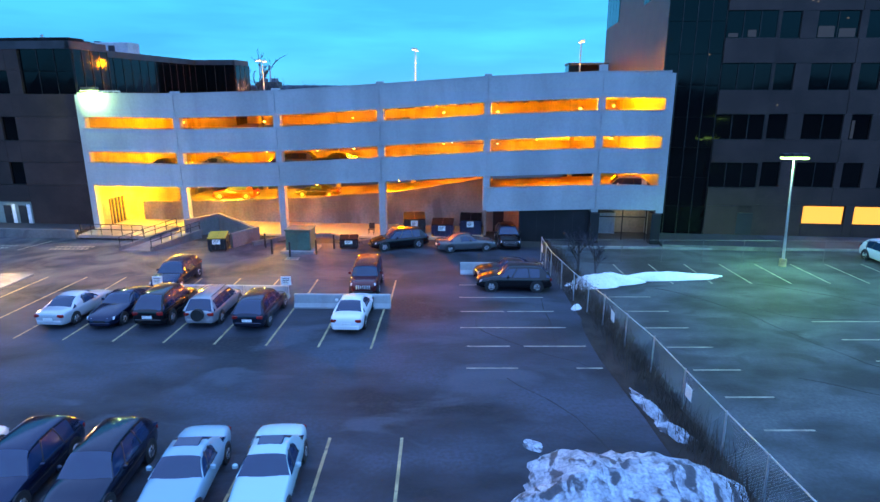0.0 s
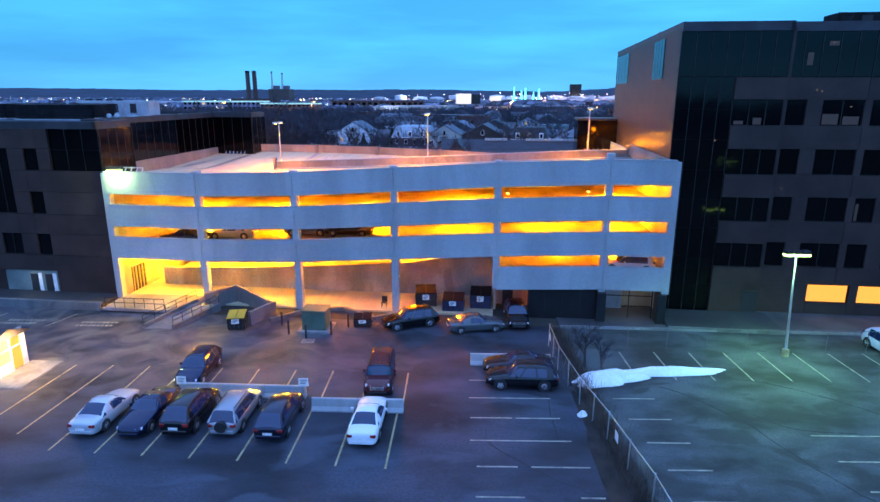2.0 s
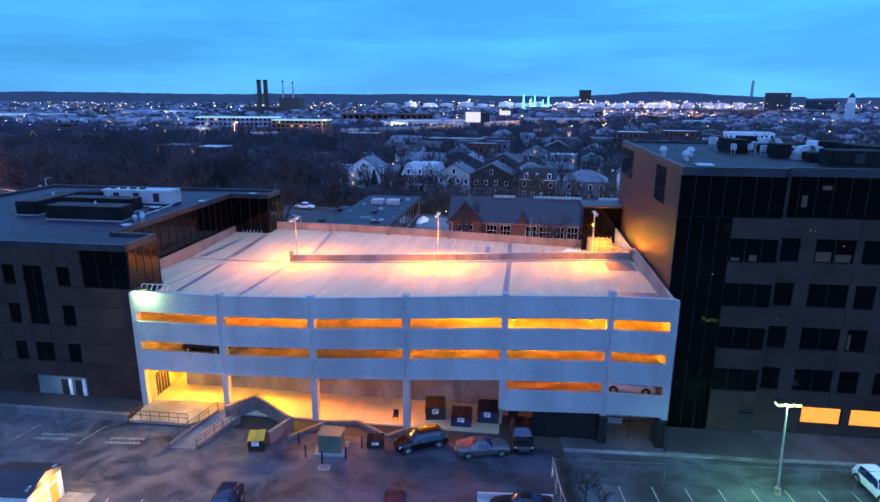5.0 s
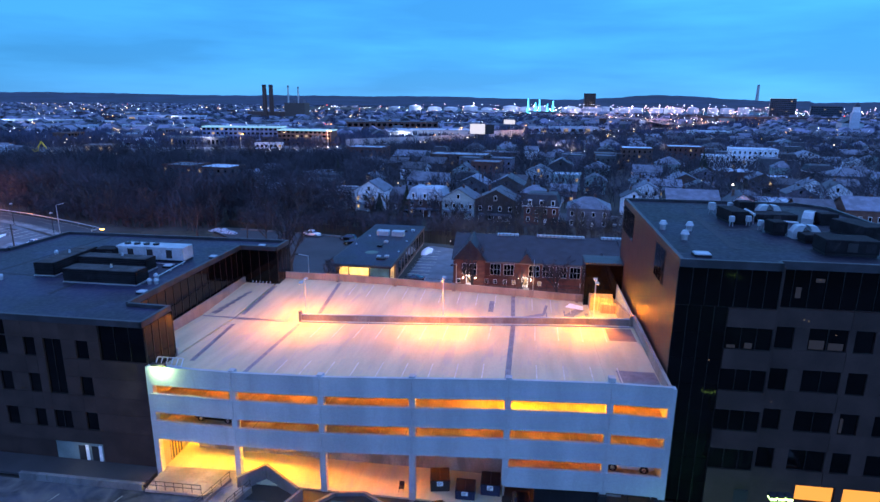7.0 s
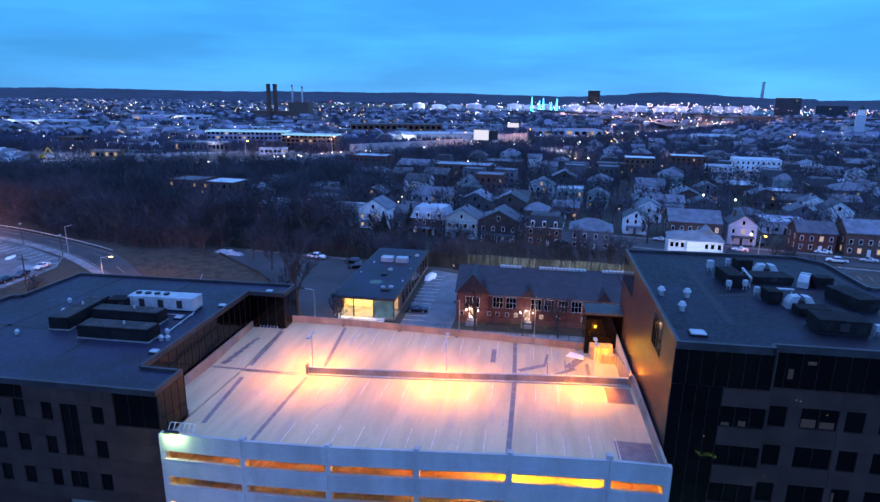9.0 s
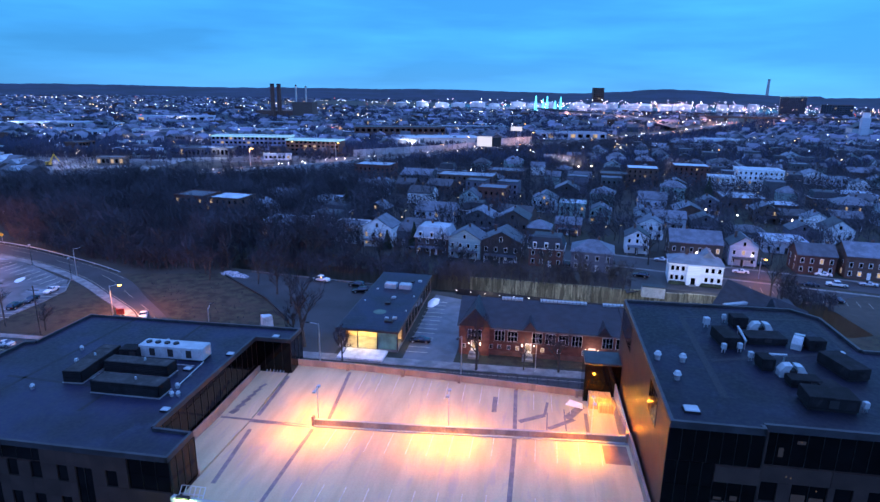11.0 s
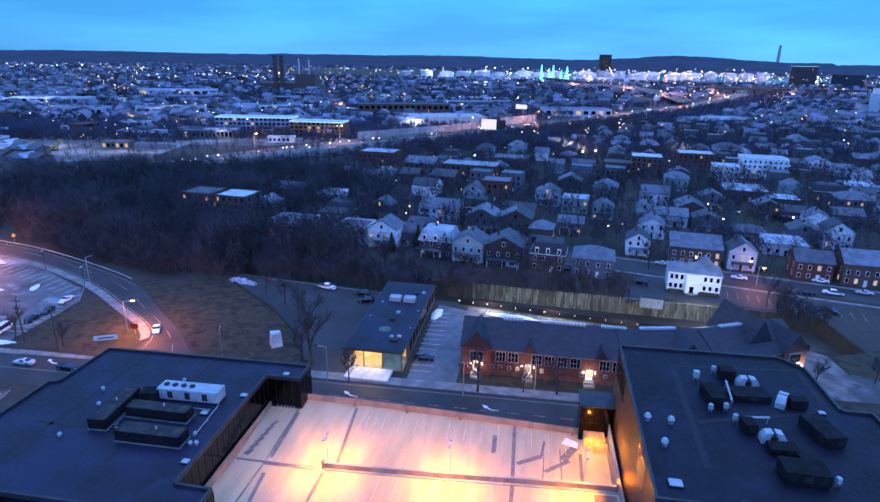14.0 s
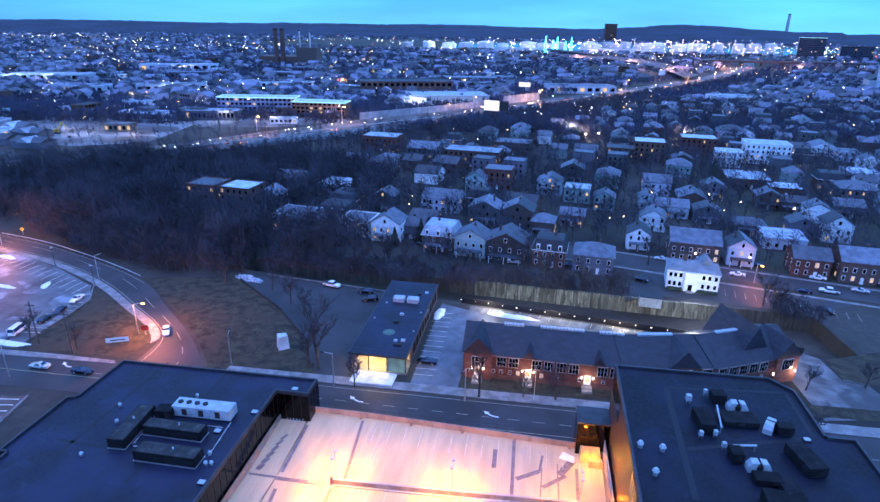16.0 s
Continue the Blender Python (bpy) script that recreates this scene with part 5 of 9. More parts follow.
def dumpster(x, y, w, d, h, turn, material, label, tag=True, lid=None):
    ob = thing("dumpster", label, "dumpster", pose(x, y, 0.006, 0, 0, turn), "waste bins")
    part("body", Mesh().loft([[(-w / 2, -d / 2 + 0.1, 0.12), (w / 2, -d / 2 + 0.1, 0.12), (w / 2, d / 2, 0.12), (-w / 2, d / 2, 0.12)], [(-w / 2, -d / 2, h * 0.8), (w / 2, -d / 2, h * 0.8), (w / 2, d / 2, h), (-w / 2, d / 2, h)]]), material, ob)
    for i in range(4):
        u = -w / 2 + w * (i + 0.5) / 4
        part("rib", Mesh().box(u - 0.04, -d / 2 - 0.03, 0.2, u + 0.04, -d / 2 + 0.09, h * 0.74), material, ob)
    for s in (-1, 1):
        a, b = sorted((s * 0.02, s * w / 2))
        part("lid", Mesh().prism([(a, -d / 2 - 0.05), (b, -d / 2 - 0.05), (b, d / 2), (a, d / 2)], [h * 0.8 + 0.01] * 2 + [h + 0.01] * 2, [h * 0.8 + 0.07] * 2 + [h + 0.07] * 2), lid or BINLID, ob)
        part("sleeve", Mesh().box(s * w / 2 - 0.06, -d * 0.25, h * 0.45, s * w / 2 + 0.06, d * 0.35, h * 0.6), material, ob)
        for q in (-1, 1):
            part("caster", Mesh().tube((s * w * 0.4 - 0.04, q * d * 0.35, 0.07), (s * w * 0.4 + 0.04, q * d * 0.35, 0.07), 0.07, k=8), RUBBER, ob)
    if tag:
        card = part("notice", Mesh().box(-0.33, -d / 2 - 0.06, h * 0.48, 0.27, -d / 2 - 0.035, h * 0.76), WHITECARD, ob, "white notice with dark print")
        for j in range(3):
            part("print_bar", Mesh().box(-0.25, -d / 2 - 0.066, h * (0.68 - 0.07 * j), 0.2 - 0.1 * j, -d / 2 - 0.061, h * (0.71 - 0.07 * j)), INK, card)


BINLID = mat("black_plastic_lid", (0.008, 0.008, 0.01), 0.85, var=0.3, bump=0.1, spec=0.15)
BINBLUE = mat("dark_blue_bin_paint", (0.018, 0.024, 0.06), 0.5, var=0.3, bump=0.1, stain=((0.05, 0.04, 0.035), 1.2, 0.6, 0.6))
BINBLACK = mat("black_bin_paint", (0.02, 0.02, 0.022), 0.5, var=0.3, bump=0.1, stain=((0.06, 0.045, 0.035), 1.2, 0.6, 0.6))
GREENBOX = mat("green_cabinet_paint", (0.07, 0.13, 0.095), 0.55, var=0.15, bump=0.05, stain=((0.05, 0.08, 0.06), 0.9, 0.58, 0.5))
YELLOWLID = mat("yellow_lid", (0.62, 0.36, 0.03), 0.5, var=0.1, bump=0.05)
dumpster(-2.3, 52.1, 1.9, 1.6, 1.75, 4, BINBLACK, "black steel dumpster with a white notice")
dumpster(0.25, 50.9, 1.9, 1.5, 1.45, -5, BINBLUE, "dark blue steel dumpster with a white notice")
dumpster(2.75, 51.7, 1.9, 1.6, 1.75, -5, BINBLUE, "tall dark blue steel dumpster with a white notice")
dumpster(-7.4, 46.9, 1.5, 1.0, 0.95, 5, BINBLACK, "low black waste cart with a white notice")
dumpster(-17.8, 46.2, 1.4, 1.3, 1.35, 8, BINBLACK, "black waste bin with a yellow lid", lid=YELLOWLID)

cab = thing("transformer_cabinet", "pale green electrical cabinet on a concrete pad", "utility cabinet", pose(-11.2, 46.3, 0, 0, 0, -4))
part("pad", Mesh().rounded(-1.35, -1.2, 0, 1.35, 1.2, 0.16, 0.03), WALK, cab)
part("body", Mesh().rounded(-1.0, -0.8, 0.16, 1.0, 0.8, 1.75, 0.05), GREENBOX, cab)
for s in (-1, 1):
    part("door", Mesh().rounded(s * 0.49 - 0.46, -0.84, 0.3, s * 0.49 + 0.46, -0.802, 1.6, 0.02), GREENBOX, cab)
part("lid", Mesh().rounded(-1.06, -0.88, 1.752, 1.06, 0.86, 1.84, 0.03), GREENBOX, cab)
for x, y in ((-13.2, 45.0), (-11.6, 44.2), (-9.7, 44.9), (-8.6, 46.6), (-14.3, 47.0)):
    bol = thing("bollard", "dark steel bollard guarding the cabinet", "bollard", pose(x, y, 0), "cabinet bollards")
    part("post", Mesh().tube((0, 0, 0), (0, 0, 1.15), 0.08, k=10), BLACKMETAL, bol)
    part("cap", Mesh().tube((0, 0, 1.15), (0, 0, 1.2), 0.08, 0.04, 10), BLACKMETAL, bol)
drain = thing("drain_cover", "pale drain cover set in the asphalt", "drain", pose(-11.3, 43.6, 0))
part("frame", Mesh().box(-0.5, -0.4, -0.02, 0.5, 0.4, 0.02), WALK, drain)
for j in range(5):
    part("slot", Mesh().box(-0.36 + 0.16 * j, -0.28, 0.02, -0.28 + 0.16 * j, 0.28, 0.026), INK, drain)


def wallrun(name, label, pts, heights, t=0.28, material=DIMCONC):
    ob = thing(name, label, "wall", kind="structure")
    for (p, q), (h0, h1) in zip(zip(pts, pts[1:]), zip(heights, heights[1:])):
        d = Vector((q[0] - p[0], q[1] - p[1])).normalized()
        n = Vector((-d.y, d.x)) * t / 2
        part("wall_run", Mesh().prism([(p[0] - n.x, p[1] - n.y), (q[0] - n.x, q[1] - n.y), (q[0] + n.x, q[1] + n.y), (p[0] + n.x, p[1] + n.y)], 0, [h0, h1, h1, h0]), material, ob)


wallrun("trim_wall", "grey concrete wing walls beside the loading bay", [(-22.3, 50.6), (-20.0, 52.6), (-16.0, 49.9)], [1.55, 1.75, 1.05])
wallrun("trim_wall", "grey concrete wing walls beside the loading bay", [(-17.0, 46.9), (-15.6, 49.6)], [1.2, 1.2])
wallrun("trim_wall", "worn concrete kerb before the service wall", [(9.2, 46.95), (18.6, 46.5), (34.0, 45.8)], [0.17] * 3, 0.3, WALK)
wallrun("trim_wall", "low concrete kerb wall of the bay", [(-15.5, 47.6), (-12.6, 50.4), (-9.6, 50.6), (-6.6, 48.3), (-4.8, 49.6)], [0.35, 0.35, 0.35, 0.3, 0.3], 0.3)
wallrun("trim_wall", "low concrete edge wall along the terrace", [(-45, 51.4), (-31.6, 50.2)], [0.75, 0.75], 0.4)
sheet("entrance_platform", [(-31.2, 49.7), (-25.2, 49.2), (-22.4, 51.2), (-22.2, 53.2), (-31.0, 53.6)], 0.42, WALK, "raised concrete entrance platform")
ramp = thing("entrance_ramp", "concrete wheelchair ramp with dark steel handrails", "ramp")
part("slope", Mesh().prism([(-25.6, 45.9), (-23.0, 45.7), (-20.9, 50.4), (-23.4, 51.6)], 0.0, [0.06, 0.06, 0.42, 0.42]), WALK, ramp)
for (ax, ay), (bx, by) in (((-25.6, 45.9), (-23.4, 51.5)), ((-23.0, 45.7), (-20.9, 50.3))):
    part("curb", Mesh().prism([(ax - 0.12, ay), (ax + 0.12, ay), (bx + 0.12, by), (bx - 0.12, by)], 0, [0.4, 0.4, 0.75, 0.75]), DIMCONC, ramp)
    for j in range(6):
        s = j / 5
        x, y, z = ax + (bx - ax) * s, ay + (by - ay) * s, 0.4 + 0.35 * s
        part("baluster", Mesh().tube((x, y, z - 0.1), (x, y, z + 0.75), 0.03, k=6), BLACKMETAL, ramp)
    for h in (0.4, 0.75):
        part("handrail", Mesh().tube((ax, ay, 0.4 + h), (bx, by, 0.75 + h), 0.03, k=6), BLACKMETAL, ramp)
rail = thing("platform_railing", "dark steel railing along the entrance platform", "railing")
for j in range(7):
    x = -31.0 + 0.93 * j
    part("baluster", Mesh().tube((x, 49.85 - 0.08 * j, 0.4), (x, 49.85 - 0.08 * j, 1.35), 0.03, k=6), BLACKMETAL, rail)
for z in (0.9, 1.35):
    part("handrail", Mesh().tube((-31.0, 49.85, z), (-25.4, 49.37, z), 0.03, k=6), BLACKMETAL, rail)
chair = thing("folding_chair", "dark metal chair standing beside the column", "chair", SITE @ pose(25.3, 0.9, 0.14))
part("seat", Mesh().box(-0.25, -0.25, 0.42, 0.25, 0.25, 0.47), BLACKMETAL, chair)
part("backrest", Mesh().box(-0.25, 0.22, 0.47, 0.25, 0.27, 0.95), BLACKMETAL, chair)
for x in (-0.22, 0.22):
    for y in (-0.22, 0.22):
        part("leg", Mesh().tube((x, y, 0), (x, y, 0.42), 0.02, k=5), BLACKMETAL, chair)

# attendant's booth
booth = thing("attendant_booth", "small white attendant booth lit yellow inside", "booth", pose(-32.6, 37.6, 0, 0, 0, -2))
part("wall", Mesh().box(-1.9, -1.75, 0, 1.9, -1.6, 2.5).box(-1.9, 1.6, 0, 1.9, 1.75, 2.5).box(-1.9, -1.6, 0, -1.75, 1.6, 2.5), WHITEPAINT, booth)
part("front", Mesh().box(1.75, -1.6, 0, 1.9, -1.25, 2.9).box(1.75, 1.35, 0, 1.9, 1.6, 2.9).box(1.75, -1.25, 0, 1.9, 0.25, 0.8).prism([(1.75, -1.6), (1.9, -1.6), (1.9, 1.6), (1.75, 1.6)], 2.45, 2.9), WHITEPAINT, booth)
part("window", Mesh().box(1.80, -1.25, 0.82, 1.84, 0.2, 2.42), glow("booth_interior", (1.0, 0.66, 0.16), 1.1), booth, "glazed front glowing yellow")
part("door", Mesh().box(1.80, 0.3, 0.1, 1.84, 1.3, 2.42), ROOM_ORANGE, booth, "glazed door glowing yellow")
part("mullion", Mesh().box(1.78, 0.2, 0, 1.95, 0.32, 2.45).box(1.78, -1.25, 1.7, 1.95, 1.35, 1.78), WHITEPAINT, booth)
part("roof", Mesh().loft([[(-2.2, -2.1, 2.55), (-2.2, 2.1, 2.55), (-2.2, 0, 3.3)], [(2.2, -2.1, 2.55), (2.2, 2.1, 2.55), (2.2, 0, 3.3)]]), SLATE, booth)
part("doorstep", Mesh().rounded(1.92, -2.2, 0, 4.3, 2.0, 0.1, 0.03), WALK, booth)
lamp("POINT", pose(-29.6, 37.6, 2.6), 420, (1.0, 0.62, 0.22), 0.2)


# ---- plant on the office roofs ----
def unit(label, u, v, z, lx, ly, h, material, turn=0, legs=0.25, fans=0):
    ob = thing("rooftop_unit", label, "air conditioner", SITE @ pose(u, v, z, 0, 0, turn), "roof plant")
    part("casing", Mesh().rounded(-lx / 2, -ly / 2, legs, lx / 2, ly / 2, legs + h, 0.06), material, ob)
    part("curb", Mesh().box(-lx / 2 + 0.1, -ly / 2 + 0.1, 0, lx / 2 - 0.1, ly / 2 - 0.1, legs - 0.003), GREYMETAL, ob)
    for j in range(max(1, int(lx // 1.3))):
        x = -lx / 2 + (j + 0.5) * lx / max(1, int(lx // 1.3))
        part("louvre", Mesh().box(x - 0.42, -ly / 2 - 0.02, legs + h * 0.15, x + 0.42, -ly / 2 + 0.01, legs + h * 0.8), BLACKMETAL if j % 2 else material, ob)
    for j in range(fans):
        x = -lx / 2 + (j + 0.7) * lx / (fans + 3)
        part("fan", Mesh().tube((x, 0, legs + h), (x, 0, legs + h + 0.2), 0.42, 0.42, 14), GREYMETAL, ob)
    return ob


def loc(x, y):
    p = SITE.inverted() @ Vector((x, y, 0))
    return p.x, p.y


ZW, ZE = 16.16, 24.26
SCREENTOP = mat("worn_screen_top", (0.026, 0.025, 0.026), 0.8, var=0.6, scale=0.9, var2=0.4, scale2=6, bump=0.3, stain=((0.09, 0.085, 0.08), 1.3, 0.60, 0.6))


def screen(label, x, y, lx, ly, h, turn):
    """A roofless louvred screen of dark slats round dark plant, with pale pipes on top."""
    ob = thing("plant_screen", label, "plant screen", pose(x, y, ZW, 0, 0, turn), "roof plant")
    part("plant", Mesh().rounded(-lx / 2 + 0.25, -ly / 2 + 0.25, 0.1, lx / 2 - 0.25, ly / 2 - 0.25, h - 0.22, 0.1), PLANT, ob)
    part("curb", Mesh().box(-lx / 2 - 0.08, -ly / 2 - 0.08, 0, lx / 2 + 0.08, ly / 2 + 0.08, 0.12), GALV, ob)
    for j in range(6):
        z = 0.16 + (h - 0.2) * j / 6
        slat = (h - 0.2) / 6 - 0.05
        part("slat", ring(Mesh(), [(-lx / 2, -ly / 2), (lx / 2, -ly / 2), (lx / 2, ly / 2), (-lx / 2, ly / 2)], z, z + slat, 0.12), PLANT, ob)
    part("lid", Mesh().rounded(-lx / 2 + 0.13, -ly / 2 + 0.13, h - 0.2, lx / 2 - 0.13, ly / 2 - 0.13, h - 0.04, 0.05), SCREENTOP, ob, "dull worn dark top")
    for j in range(int(lx // 1.6)):
        px = -lx / 2 + 0.8 + 1.6 * j
        part("seam", Mesh().box(px - 0.03, -ly / 2 + 0.2, h - 0.039, px + 0.03, ly / 2 - 0.2, h - 0.015), BLACKMETAL, ob)
    part("pipe_stub", Mesh().tube((lx * 0.08, 0.1, h - 0.05), (lx * 0.08, 0.1, h + 0.35), 0.14, 0.12, 8), ALU, ob)
    return ob


unit("long white rooftop air handler with fans", *loc(-42.7, 77.6), ZW, 9.7, 2.5, 1.75, ALU, 1.2, fans=4)
screen("dark louvred plant screen on the roof", -43.4, 67.2, 9.4, 2.5, 1.75, -5.5)
screen("dark louvred plant screen behind the longest one", -45.1, 72.6, 9.4, 2.2, 1.75, -6)
screen("long narrow dark plant screen on the roof", -51.9, 72.9, 8.6, 2.6, 1.75, 88)
unit("dark rooftop unit beside the screens", *loc(-48.6, 76.6), ZW, 2.6, 2.0, 1.5, PLANT, 6)
for x0, y0, x1, y1 in ((-49.9, 69.2, -39.8, 69.6), (-50.2, 69.6, -49.9, 75.6), (-47.5, 75.4, -38.5, 74.4), (-38.0, 68.0, -37.8, 75.8)):
    gas = thing("roof_pipe", "thin pale pipe run across the roof", "pipe", kind="", group="roof pipes")
    part("pipe", Mesh().tube((x0, y0, ZW + 0.22), (x1, y1, ZW + 0.22), 0.06, k=6), GALV, gas)
    for f in (0.1, 0.5, 0.9):
        part("block", Mesh().box(x0 + (x1 - x0) * f - 0.12, y0 + (y1 - y0) * f - 0.12, ZW + 0.0, x0 + (x1 - x0) * f + 0.12, y0 + (y1 - y0) * f + 0.12, ZW + 0.17), PRECAST, gas)


def hatch(u, v, z, s=1.1):
    ob = thing("skylight_hatch", "small pale roof hatch", "skylight", SITE @ pose(u, v, z), "roof hatches")
    part("curb", Mesh().box(-s / 2, -s * 0.4, 0, s / 2, s * 0.4, 0.22), GREYMETAL, ob)
    part("dome", Mesh().rounded(-s / 2 + 0.04, -s * 0.4 + 0.04, 0.22, s / 2 - 0.04, s * 0.4 - 0.04, 0.36, 0.08), ALU, ob)


def vent(u, v, z, r=0.32, h=0.7):
    ob = thing("roof_vent", "pale round roof vent", "vent", SITE @ pose(u, v, z), "roof vents")
    part("stem", Mesh().tube((0, 0, 0), (0, 0, h * 0.6), r * 0.7, k=10), GALV, ob)
    part("cap", Mesh().tube((0, 0, h * 0.6), (0, 0, h), r, r * 0.55, 12), ALU, ob)


for x, y in ((-30.5, 85.5), (-35.05, 78.7), (-39.0, 73.6), (-36.7, 62.9)):
    hatch(*loc(x, y), ZW)
for x, y in ((-57.3, 78.5), (-55.4, 74.4), (-56.2, 66.8), (-38.0, 68.5), (-37.7, 66.4), (-36.9, 66.5), (-46, 82.0)):
    vent(*loc(x, y), ZW)
for label, x, y, lx, ly, h, t in (("dark rooftop unit with ducting", 31.3, 70.6, 2.3, 4.6, 1.7, 6), ("dark metal rooftop unit", 35.3, 76.4, 2.2, 2.0, 1.7, 5), ("low dark duct box under the hoods", 36.4, 71.6, 5.4, 3.0, 0.9, 5), ("dark metal rooftop unit", 41.6, 69.6, 2.3, 1.6, 1.5, 5),
                                  ("dark metal rooftop unit", 33.0, 63.9, 1.7, 2.2, 1.6, 5), ("low dark duct box under the hoods", 35.2, 60.0, 3.6, 2.0, 0.9, 2), ("broad dark rooftop unit with lit slots", 35.3, 55.7, 5.2, 3.2, 1.7, -2), ("long dark rooftop unit", 41.4, 63.6, 2.9, 5.6, 1.6, 14), ("low dark duct run between the units", 37.2, 58.3, 2.4, 3.6, 0.8, 8)):
    unit(label, *loc(x, y), ZE, lx * 0.88, ly * 0.88, h * 0.75, PLANT, t)
for x, y, s in ((30.0, 67.7, 0.5), (32.0, 68.0, 0.5), (30.9, 75.6, 0.7), (34.0, 77.6, 0.5), (32.2, 65.6, 0.5), (38.3, 54.6, 0.5)):
    cube = thing("junction_box", "small pale metal box beside the rooftop plant", "metal box", SITE @ pose(*loc(x, y), ZE, 0, 0, 8), "junction boxes")
    part("casing", Mesh().rounded(-s / 2, -s / 2, 0.5, s / 2, s / 2, 0.5 + s * 1.3, 0.04), ALU, cube)
    for a in (-1, 1):
        part("leg", Mesh().box(a * s * 0.35 - 0.04, -0.04, 0, a * s * 0.35 + 0.04, 0.04, 0.5), GALV, cube)
for x0, y0, x1, y1 in ((32.9, 68.6, 34.3, 74.0), (33.0, 65.0, 36.2, 65.6), (33.6, 56.9, 36.2, 56.5)):
    duct = thing("roof_pipe", "short bright metal pipe at the rooftop plant", "pipe", group="roof pipes")
    part("pipe", Mesh().tube((x0, y0, ZE + 1.2), (x1, y1, ZE + 0.9), 0.14, k=8), ALU, duct)
    for f in (0.05, 0.95):
        part("leg", Mesh().box(x0 + (x1 - x0) * f - 0.05, y0 + (y1 - y0) * f - 0.05, ZE, x0 + (x1 - x0) * f + 0.05, y0 + (y1 - y0) * f + 0.05, ZE + 1.2 - 0.3 * f), GALV, duct)


def cowl(x, y, turn=0):
    """A pair of bright sheet-metal hoods, open towards each other."""
    u, v = loc(x, y)
    ob = thing("duct_cowl", "pair of bright sheet-metal duct hoods", "duct", SITE @ pose(u, v, ZE, 0, 0, turn) @ Matrix.Scale(0.72, 4), "duct cowls")
    for s in (-1, 1):
        part("hood", Mesh().loft([[(s * 0.5, -0.8, 0), (s * 1.9, -0.8, 0), (s * 1.9, 0.8, 0), (s * 0.5, 0.8, 0)], [(s * 0.6, -0.8, 1.3), (s * 1.9, -0.8, 1.0), (s * 1.9, 0.8, 1.0), (s * 0.6, 0.8, 1.3)], [(s * 0.2, -0.75, 2.0), (s * 1.3, -0.75, 1.9), (s * 1.3, 0.75, 1.9), (s * 0.2, 0.75, 2.0)]][::s]), ALU, ob)
    part("throat", Mesh().box(-0.5, -0.7, 0, 0.5, 0.7, 1.2), BLACKMETAL, ob)


cowl(37.3, 74.4)
cowl(40.0, 70.3, 60)
cowl(35.0, 62.0)
for x, y in ((21.5, 65.2), (24.2, 64.7), (22.1, 60.2)):
    vent(*loc(x, y), ZE, 0.45, 1.0)
hatch(*loc(21.3, 53.6), ZE, 1.5)
hatch(*loc(44.0, 68.3), ZE, 0.9)

# cars on the garage floors
for o, u, v, k, t in ((car("sedan", "black", "black sedan parked inside the garage"), 5.2, 3.3, 2, 90), (car("sedan", "silver", "silver sedan parked inside the garage"), 8.6, 6.4, 2, 96), (car("suv", "pewter", "grey suv parked inside the garage"), 16.0, 8.0, 2, 95), (car("sedan", "black", "dark sedan parked inside the garage"), 20.5, 7.4, 2, 92),
                      (car("suv", "white", "white suv parked inside the garage"), 47.0, 3.0, 3, 88)):
    o.matrix_basis = SITE @ pose(u, v, on_deck(u, v) - STOREY * k + 0.01, 0, 0, t)
for o, u, v, t in ((car("suv", "red", "red suv on the lower ramp"), 8.0, 12.0, 92), (car("sedan", "charcoal", "dark sedan on the lower ramp"), 17.0, 12.5, 92)):
    o.matrix_basis = SITE @ pose(u, v, 1.15 + 0.035 * (u - 9), 0, 0, t)


# ---- streets behind the garage ----
def strip(name, left, right, z, material, label, category="road"):
    """A road surface between two edge lines with as many points."""
    m = Mesh()
    for (a, b), (c, d) in zip(zip(left, left[1:]), zip(right, right[1:])):
        m.prism([a, c, d, b], z - 0.2, z)
    return tagged(part(name, m, material), label, category, kind="structure")


def site(u, v):
    p = SITE @ Vector((u, v, 0))
    return p.x, p.y


strip("road", [site(-130, 57), site(-8, 58), site(120, 60)], [site(-130, 43), site(-8, 47), site(120, 48)], 0.03, ROADBED, "dark street behind the garage")
strip("pavement", [site(-31, 61.0), site(120, 63.5)], [site(-31, 58.2), site(120, 60.2)], 0.14, WALK, "concrete pavement along the street", "pavement")
OUTER = [(-174, 195.5), (-146, 185.6), (-104, 163), (-84.5, 143.5), (-71.3, 129), (-63.4, 117.5), (-60.5, 111.5)]
INNER = [(-165, 183.6), (-140, 174.6), (-113.8, 159.8), (-94.6, 144.3), (-82.7, 133.9), (-78.3, 125.5), (-79.5, 112)]
def smooth(pts, n=6):
    """A soft curve through the points."""
    out = []
    for i in range(len(pts) - 1):
        p0, p1, p2, p3 = (Vector(pts[max(0, min(len(pts) - 1, i + k))]) for k in (-1, 0, 1, 2))
        for j in range(n):
            t = j / n
            q = 0.5 * (2 * p1 + (p2 - p0) * t + (2 * p0 - 5 * p1 + 4 * p2 - p3) * t * t + (3 * p1 - p0 - 3 * p2 + p3) * t ** 3)
            out.append((q.x, q.y))
    return out + [pts[-1]]


